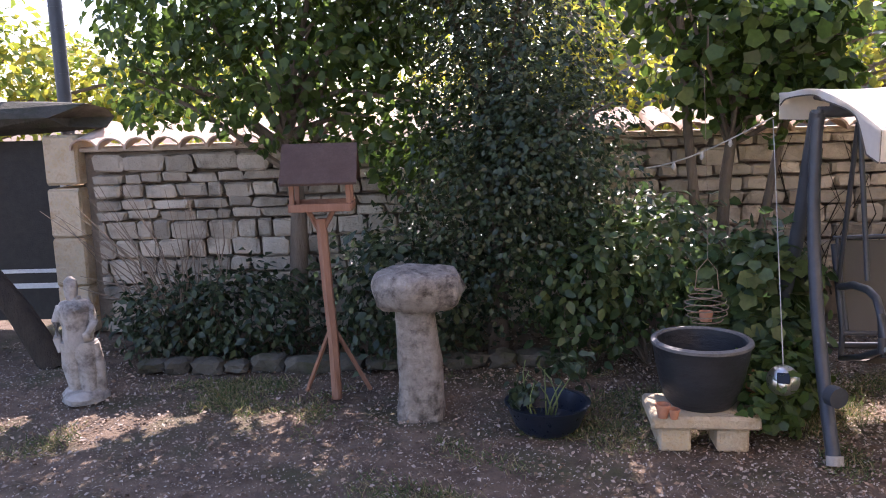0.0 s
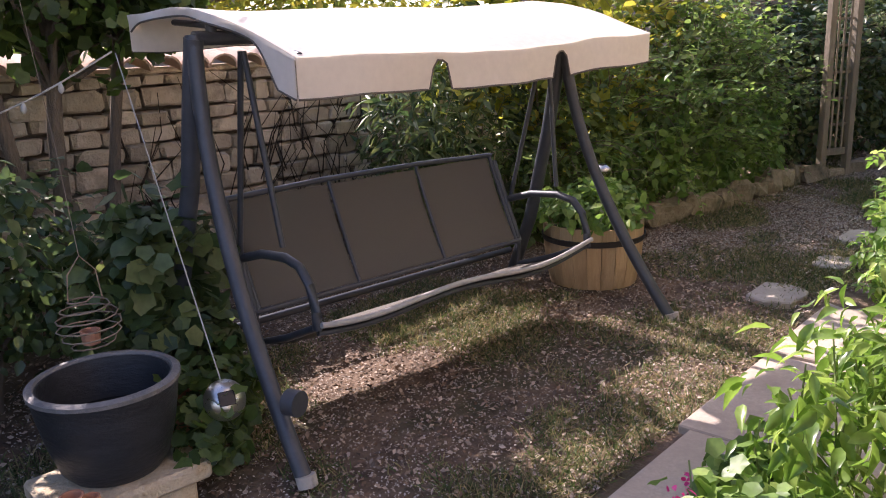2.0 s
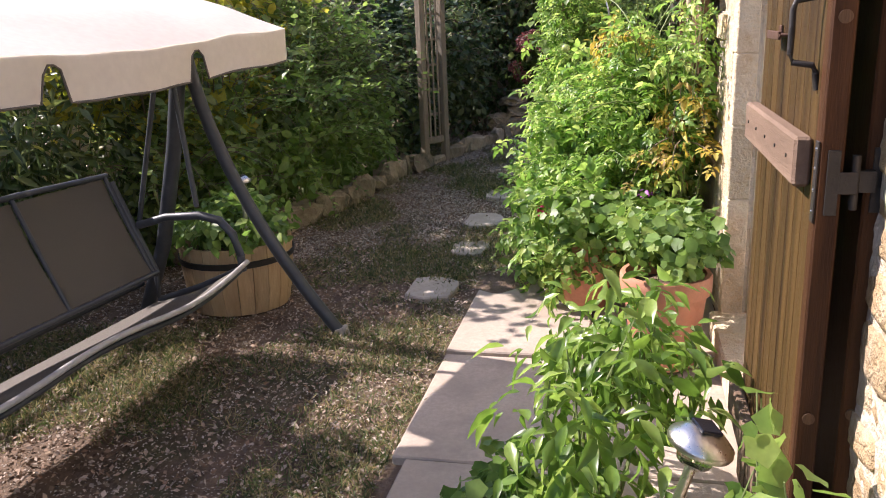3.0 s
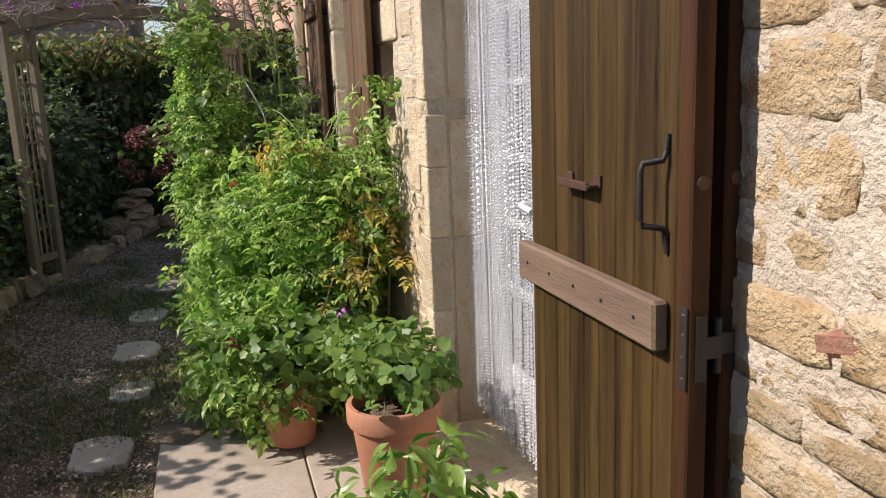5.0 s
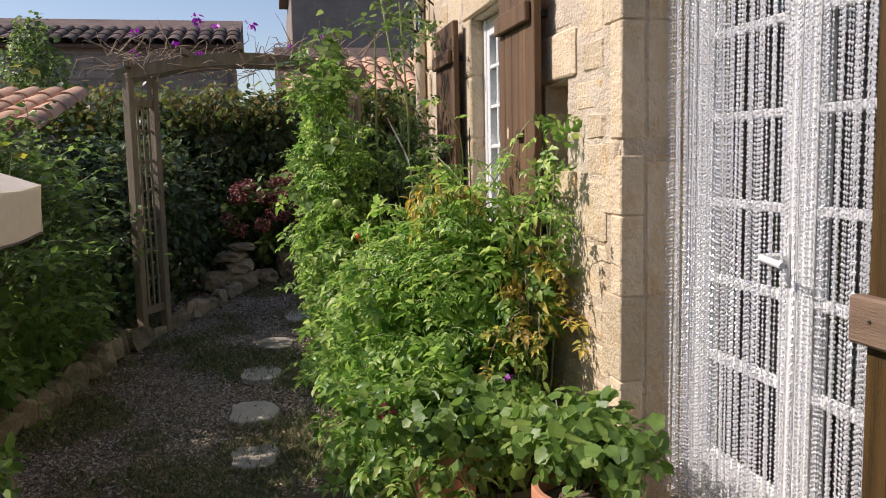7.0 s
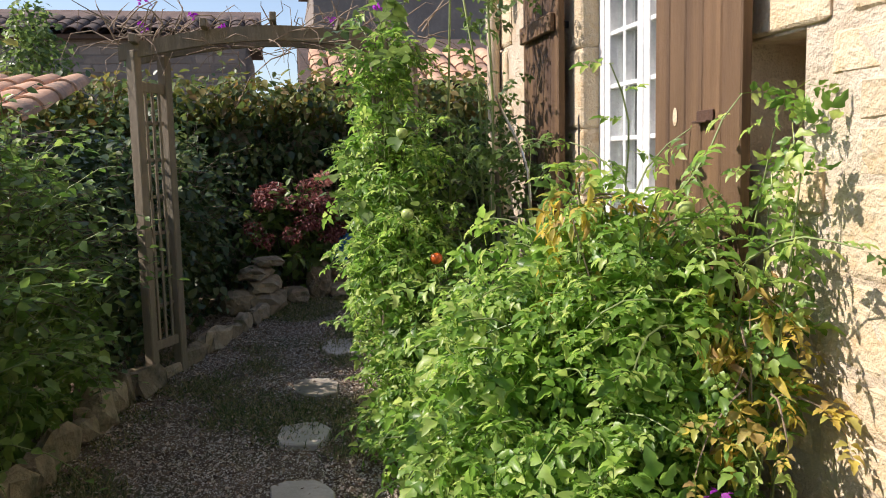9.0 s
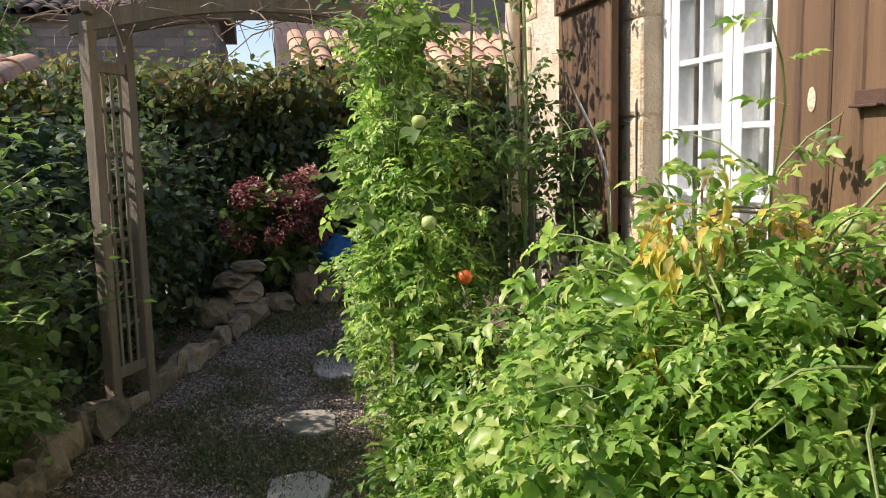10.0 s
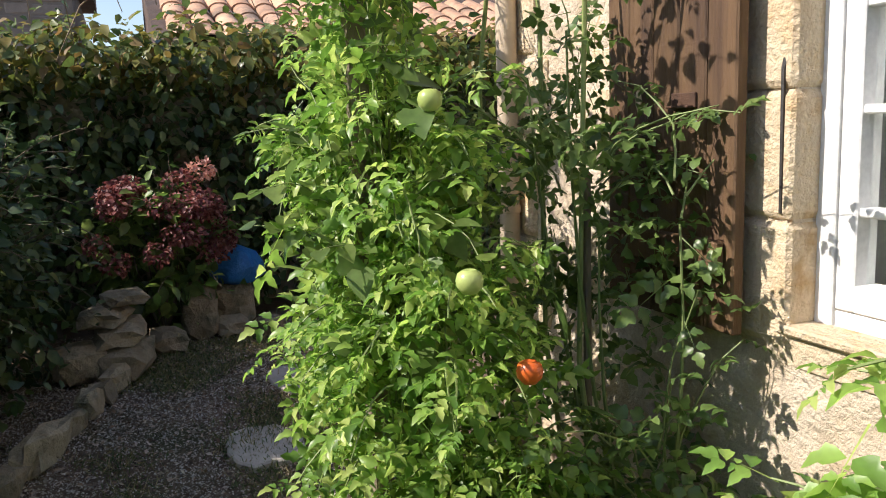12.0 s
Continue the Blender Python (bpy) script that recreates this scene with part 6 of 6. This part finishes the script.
shoots(tomato, [(4.85, 1.62, 1.15, .28, .12, .12), (4.6, 1.5, 1.05, .2, .1, .1)], 16, .45, 6, .15, L_TOM, LEAF_TOM, 111, M_STEM, .005, 1.2, 1.0, .8)
TALL = [(6.42, 1.98, .45, .28, .22, .42), (6.58, 2.08, .95, .34, .22, .45), (6.72, 2.12, 1.40, .28, .19, .40), (6.82, 2.14, 1.88, .13, .11, .34), (7.1, 2.08, .80, .26, .22, .55), (7.15, 2.08, 1.45, .24, .20, .42)]
tall = plant("tall_tomato_plants", "tall tomato vines and bindweed on the arch post", "tomato plant", TALL, 1200, .115, L_TOM, LEAF_TOM, seed=23, wild=1.0, nstem=34, r=.006, base=(6.8, 2.0), clump=.16, hollow=.3, droop=.9)
shoots(tall, TALL, 190, .24, 6, .135, L_TOM, LEAF_TOM, 112, M_STEM, .004, .5, 1.9, .9)
bind = plant("bindweed", "heart-leaved bindweed twining up the garden stake", "climbing plant", TALL, 260, .085, L_ROSE, LEAF_HEART, seed=33, nstem=10, r=.004, base=(6.85, 2.15), clump=.2, hollow=.6, droop=.9)
shoots(bind, [(6.7, 2.2, 1.1, .25, .18, .6), (6.75, 2.15, 1.9, .18, .16, .4), (6.82, 2.12, 2.15, .12, .12, .25)], 40, .36, 7, .085, L_SHRUB, LEAF_HEART, 113, M_STEM, .003, .9, 1.5, .9)
for x, y, top, w in ((6.84, 2.14, 2.1, .028), (6.66, 1.56, 1.42, .010), (5.35, 1.62, 1.25, .012)):
    ob = part("garden_stake", Build().box((-w, -w, -.05), (w, w, top - ground_z(x)), .004), M_ARCH)
    ob.matrix_world = pose(x, y, ground_z(x), rnd(-1.5, 1.5), rnd(-1.5, 1.5), rnd(0, 40))
    tagged(ob, "weathered grey-brown wooden stake among the tomato vines", "plant stake", "garden stakes")
dry = plant("withered_tomato", "yellow withered tomato foliage by the wall", "tomato plant", [(4.42, 1.45, .78, .10, .09, .18), (4.53, 1.45, 1.02, .11, .09, .16), (4.88, 1.80, 1.32, .09, .08, .15), (4.95, 1.75, 1.1, .12, .1, .18)], 230, .06, L_YELLOW, LEAF_LANCE, M_TWIG, seed=24, nstem=8, base=(4.7, 1.55), droop=1.4)
shoots(dry, [(4.42, 1.45, .85, .10, .09, .18), (4.53, 1.45, 1.08, .11, .09, .16), (4.88, 1.80, 1.30, .09, .08, .15)], 15, .24, 5, .13, L_YELLOW, LEAF_TOM, 114, M_TWIG, .004, .3, 2.4, 1.4)
plant("trailing_tomato", "single tomato shoot climbing past the wall niche", "tomato plant", [(4.5, 1.36, 1.2, .10, .06, .35), (4.42, 1.36, 1.5, .08, .05, .18)], 60, .10, L_TOM, LEAF_TOM, seed=34, nstem=4, r=.006, base=(4.55, 1.45), hollow=.2, droop=1.0)
rose = plant("climbing_rose", "climbing rose with dark oval leaves before the shutter", "rose", [(6.62, 1.5, 1.0, .25, .12, .45), (6.72, 1.56, 1.6, .16, .12, .40), (6.38, 1.46, 1.25, .10, .07, .25), (6.35, 1.5, .4, .3, .18, .35), (6.80, 1.68, 1.35, .18, .14, .5), (6.7, 1.66, 2.25, .2, .1, .25)], 300, .13, L_ROSE, LEAF_ROSE, seed=25, nstem=5, r=.008, base=(6.5, 1.48), hollow=.2, clump=.16)
shoots(rose, [(6.66, 1.6, 1.3, .18, .12, .5), (6.7, 1.66, 2.3, .2, .1, .2), (6.35, 1.48, 1.3, .06, .06, .2), (6.4, 1.5, .5, .25, .15, .3)], 42, .38, 5, .15, L_ROSE, LEAF_ROSE, 115, M_STEM, .004, 1.0, .9, .3)
# canes shaded by the tall tomatoes; sunlight is put into their green
for pts in ([(6.58, 1.55, .25), (6.64, 1.6, .88), (6.60, 1.6, 1.79), (6.48, 1.66, 2.5)], [(6.75, 1.55, .25), (6.84, 1.6, .9), (6.81, 1.62, 1.87), (6.9, 1.72, 2.6)], [(6.9, 1.7, .25), (7.0, 1.75, 1.0), (6.88, 1.78, 1.7), (6.66, 1.8, 2.35)]):
    q = part("cane", Build().tube([Vector(p) - rose.matrix_world.translation for p in pts], .009, 7, .006), M_CANE, rose, "thick green rose cane", smooth=True)
pts = [(5.34 + .016 * math.cos(t * 20), 1.64 + .26 * t * t + .016 * math.sin(t * 20), .15 + 1.56 * t) for t in np.linspace(0, 1, 60)]
tagged(part("spiral_stake", Build().tube(pts, .005, 6), M_CHROME, smooth=True), "twisted metal tomato stake among the tomato plants", "plant stake")
for x, y, z, m in ((6.19, 1.99, 1.03, M_TOMATO), (6.20, 2.12, 1.24, M_GREENTOM), (6.45, 2.10, 1.62, M_GREENTOM), (4.79, 1.47, 1.32, M_GREENTOM), (5.02, 1.70, 1.22, M_GREENTOM)):
    ob = part("tomato", Build().lathe([(.004, -.034), (.02, -.032), (.035, -.015), (.038, .004), (.033, .022), (.018, .032), (.004, .028)], (0, 0, 0), 16), m, smooth=True)
    ob.matrix_world = pose(x, y, z) @ Matrix.Diagonal((.78, .78, .78, 1))
    tagged(ob, ("ripe red tomato hanging on the vine", "unripe green tomato hanging on the vine")[m is M_GREENTOM], "tomato", "tomatoes")
plant("geranium", "bushy geranium in the doorway pot", "geranium", [(3.66, 1.50, .57, .24, .20, .11), (3.84, 1.54, .55, .18, .18, .10), (3.60, 1.45, .55, .13, .12, .08)], 900, .05, L_GER, LEAF_LOBED, seed=26, hollow=.3)
plant("geranium", "trailing geranium spilling over the path edge", "geranium", [(4.28, 1.92, .53, .26, .24, .14), (4.55, 2.05, .30, .22, .22, .2), (4.1, 1.66, .52, .22, .16, .12), (4.10, 1.90, .36, .10, .13, .12)], 1800, .048, L_GER, LEAF_LOBED, seed=27, hollow=.3)
plant("barrel_strawberry", "leafy green strawberry plants in the barrel", "plant", [(4.16, 3.72, .47, .29, .29, .13)], 1000, .06, L_GER, LEAF_FULL, seed=28, hollow=.2)
vine = plant("shutter_foot_vine", "young lobed-leaf vine at the foot of the door shutter", "climbing plant", [(1.80, 1.46, .60, .07, .05, .20), (1.66, 1.42, .58, .08, .06, .16)], 64, .055, L_GER, LEAF_LOBED, seed=51, nstem=5, r=.004, base=(1.74, 1.44), hollow=.2)
PEP = [(2.35, 1.72, .56, .26, .22, .20), (2.55, 1.64, .52, .22, .18, .22), (2.1, 1.82, .44, .18, .18, .18), (2.65, 1.80, .40, .2, .16, .18)]
pepper = plant("pepper_plant", "bright green chilli pepper plants in pots", "pepper plant", PEP, 560, .078, L_PEP, LEAF_LANCE, seed=29, wild=.8, nstem=20, r=.006, base=(2.3, 1.8), hollow=.25, droop=.9, clump=.2)
single_leaves(pepper, PEP, 260, .085, L_PEP1, LEAF_LANCE, 71)
plant("low_geranium", "low geranium leaves at the foot of the peppers", "geranium", [(2.0, 1.95, .2, .28, .2, .16), (2.35, 2.05, .15, .2, .14, .12), (1.8, 1.75, .3, .2, .2, .14)], 1100, .05, L_GER, LEAF_LOBED, seed=30, hollow=.2)
for nm, x, y, z, m, k in (("pink", 2.05, 2.10, .22, L_PINK, 22), ("pink", 4.3, 2.1, .52, L_PINK, 20), ("purple", 4.35, 1.6, .6, L_PURPLE, 10), ("pink", 1.86, 2.05, .30, L_PINK, 12)):
    ob = thing("flower", nm + " flower head among the pot leaves", "flower", (x, y, z), group="pot flowers")
    lf = leaves("petals", None, [(x, y, z, .03, .03, .025)], k, .028, m, LEAF_FULL, 0, .6, seed=k)
    lf.data.transform(Matrix.Translation((-x, -y, -z)))
    lf.parent = ob

ob = thing("wire_rack", "little white wire rack standing in the wall niche", "rack", (4.62, 1.16, 1.45))
for z in (.015, .05, .085):
    part("wire", Build().tube([(-.05, -.03, z), (.05, -.03, z), (.05, .03, z), (-.05, .03, z), (-.05, -.03, z)], .002, 4), M_PVC, ob)
for x, y in ((-.05, -.03), (.05, -.03), (.05, .03), (-.05, .03), (0, .03)):
    part("upright", Build().tube([(x, y, 0), (x, y, .095)], .002, 4), M_PVC, ob)

# ---- buildings beyond ----
def tile_roof(parent, x0, y0, y1, z, rows, slope, along="y"):
    i = 0
    y = y0
    while y < y1:
        for k in range(rows):
            t = new("tile", TILE_RED)
            t.matrix_world = pose(x0 + k * .42 * math.cos(radians(slope)), y, z + k * .42 * math.sin(radians(slope)), 0, 0, -90) @ pose(0, 0, 0, slope, 0, 0) @ Matrix.Diagonal((1, 1.0, 1.2, 1))
            t.parent = parent
        y += .2


def make_far_building(name, label, x0, x1, y0, y1, top, roof_z, rows, slope):
    ob = thing(name, label, "building", ((x0 + x1) / 2, (y0 + y1) / 2, .29))
    w = part("wall", Build().box((x0, y0, -.3), (x1, y1, top), .02), M_BLDG, ob)
    w.matrix_parent_inverse = ob.matrix_world.inverted()
    rf = part("roof", Build().add([(x0 - .15, y0 - .2, top), (x0 - .15, y1 + .2, top), (x0 + 3, y1 + .2, top + 3 * math.tan(radians(slope))), (x0 + 3, y0 - .2, top + 3 * math.tan(radians(slope))),
                                   (x0 - .15, y0 - .2, top - .06), (x0 - .15, y1 + .2, top - .06), (x0 + 3, y1 + .2, top), (x0 + 3, y0 - .2, top)],
                                  [(0, 3, 2, 1), (4, 5, 6, 7), (0, 1, 5, 4), (1, 2, 6, 5), (2, 3, 7, 6), (3, 0, 4, 7)]), M_OLDTILE, ob)
    rf.matrix_parent_inverse = ob.matrix_world.inverted()
    return ob, rf


bl, rf = make_far_building("barn", "grey stone barn with a canal tile roof behind the garden", 16, 20, 3.2, 13, 3.50, 3.5, 2, 17)
for y in np.arange(3.1, 13.1, .24):
    for k in range(3):
        t = new("tile", TILE_OLD)
        t.matrix_world = pose(15.72 + k * .46, y, 3.50 + k * .14, 0, 0, -90) @ pose(0, 0, 0, 17) @ Matrix.Diagonal((1.2, 1.1, 1.2, 1))
        t.parent = rf
        t.matrix_parent_inverse = rf.matrix_world.inverted() @ Matrix.Identity(4)
courses(FARBRICK, bl, 3.3, 9.5, 1.9, 3.42, 16.0, (.13, .18), (.28, .6), .02, .012, 21, axis="x")
sh, rf2 = make_far_building("outbuilding", "low stone outbuilding with a terracotta canal tile roof", 13.2, 17, -5.5, 2.2, 2.42, 2.4, 4, 20)
for y in np.arange(-5.6, 2.3, .25):
    for k in range(4):
        t = new("tile", TILE_RED)
        t.matrix_world = pose(12.9 + k * .45, y, 2.42 + k * .165, 0, 0, -90) @ pose(0, 0, 0, 20) @ Matrix.Diagonal((1.25, 1.1, 1.2, 1))
        t.parent = rf2
        t.matrix_parent_inverse = rf2.matrix_world.inverted() @ Matrix.Identity(4)
hs, rf3 = make_far_building("stone_house", "pale stone house rising past the outbuilding roof", 19, 24, -9, 2.0, 5.2, 5.2, 2, 17)
nb = thing("neighbour_wall", "brick neighbour building past the garden wall", "building", (3.5, 12, 0))
part("wall", Build().box((-2.0, 0, -.2), (4, .4, 3.6), .02), M_BLDG, nb)
ob = thing("garden_shed", "low shed with a pale orange tile roof among the hedge", "shed", (8.95, 4.95, .2))
part("shed_wall", Build().box((-.9, -.35, -.2), (1.0, .5, 1.6), .02), M_GARDEN, ob)
for k in range(7):
    for i in range(4):
        t = new("tile", TILE_RED)
        t.parent = ob
        t.matrix_local = pose(-1.05 + i * .46, -.62 + k * .2, 1.58 + i * .10, 0, 0, -90) @ pose(0, 0, 0, 12) @ Matrix.Diagonal((1.1, 1.1, 1.2, 1))

# ---- grass, litter ----
def ground_cover(name, label, n, size, shape, material, area, flat, seed, mask=None, category="ground cover"):
    rs = np.random.RandomState(seed)
    p = np.column_stack([rs.uniform(area[0], area[1], n), rs.uniform(area[2], area[3], n), np.zeros(n)])
    ok = np.ones(n, bool)
    if mask:
        gx, gy = np.linspace(area[0], area[1], 260), np.linspace(area[2], area[3], 120)
        grid = np.array([[mask(a, c) for c in gy] for a in gx])
        i = ((p[:, 0] - area[0]) / (area[1] - area[0]) * 259).astype(int)
        j = ((p[:, 1] - area[2]) / (area[3] - area[2]) * 119).astype(int)
        ok = grid[i, j] > rs.rand(n)
    ok &= ~((p[:, 0] > .93) & (p[:, 0] < 4.68) & (p[:, 1] < 2.48))
    ok &= ~((p[:, 0] > 1.0) & (p[:, 1] < 1.3))
    p = p[ok]
    n = len(p)
    p[:, 2] = np.clip(.035 * (p[:, 0] - 3.2), 0, .29) - .004
    if flat:
        p[:, 2] += .006
        nrm = np.array([0, 0, 1.0]) + rs.normal(size=(n, 3)) * .45
        tip = rs.normal(size=(n, 3)) * np.array([1, 1, .1])
    else:
        tip = np.array([0, 0, .8]) + rs.normal(size=(n, 3)) * np.array([.9, .9, .1])
        nrm = rs.normal(size=(n, 3))
    ob = new(name, scatter_mesh(name, p, nrm, tip, size * (.5 + rs.rand(n)), shape, material))
    return tagged(ob, label, category, kind="stuff")


def grass_mask(x, y):
    v = noise.noise(Vector((x * 1.1, y * 1.1, 7))) + .5 * noise.noise(Vector((x * 3.3, y * 3.3, 2)))
    edge = .9 * math.exp(-((y - 2.78) / .42) ** 2) if 1.8 < x < 5 else 0
    tuft = .8 * math.exp(-((x - 5.35) / .3) ** 2 - ((y - 2.42) / .15) ** 2)
    dry = .5 * max(0, min(1, (1.0 - x) / .8))
    return max(0, min(1, .22 + 2.6 * v + .8 * edge + tuft - dry))


def litter_mask(x, y):
    return .45 + (.55 if x < 4.2 else .40) * max(0, min(1, (x - .6) / 1.4))


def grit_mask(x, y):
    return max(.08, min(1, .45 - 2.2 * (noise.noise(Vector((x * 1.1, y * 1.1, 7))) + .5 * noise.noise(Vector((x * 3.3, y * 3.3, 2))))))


ground_cover("grass", "thin patchy lawn grass, partly dry", 700000, .036, BLADE, L_GRASS, (-3, 10, .2, 4.6), False, 61, grass_mask, "grass")
ground_cover("fallen_leaves", "small fallen leaves and bits of bark on the earth", 110000, .022, LEAF_SIMPLE, L_LITTER, (-4, 10, .2, 5.6), True, 62, litter_mask, "leaf litter")
ground_cover("gravel", "scattered pale grit on the bare soil", 190000, .010, LEAF_SIMPLE, leaf_mat("grit", [(.34, .28, .22), (.46, .39, .32), (.60, .54, .47)], .02, .9), (-4, 10, .2, 5.0), True, 63, litter_mask, "gravel")
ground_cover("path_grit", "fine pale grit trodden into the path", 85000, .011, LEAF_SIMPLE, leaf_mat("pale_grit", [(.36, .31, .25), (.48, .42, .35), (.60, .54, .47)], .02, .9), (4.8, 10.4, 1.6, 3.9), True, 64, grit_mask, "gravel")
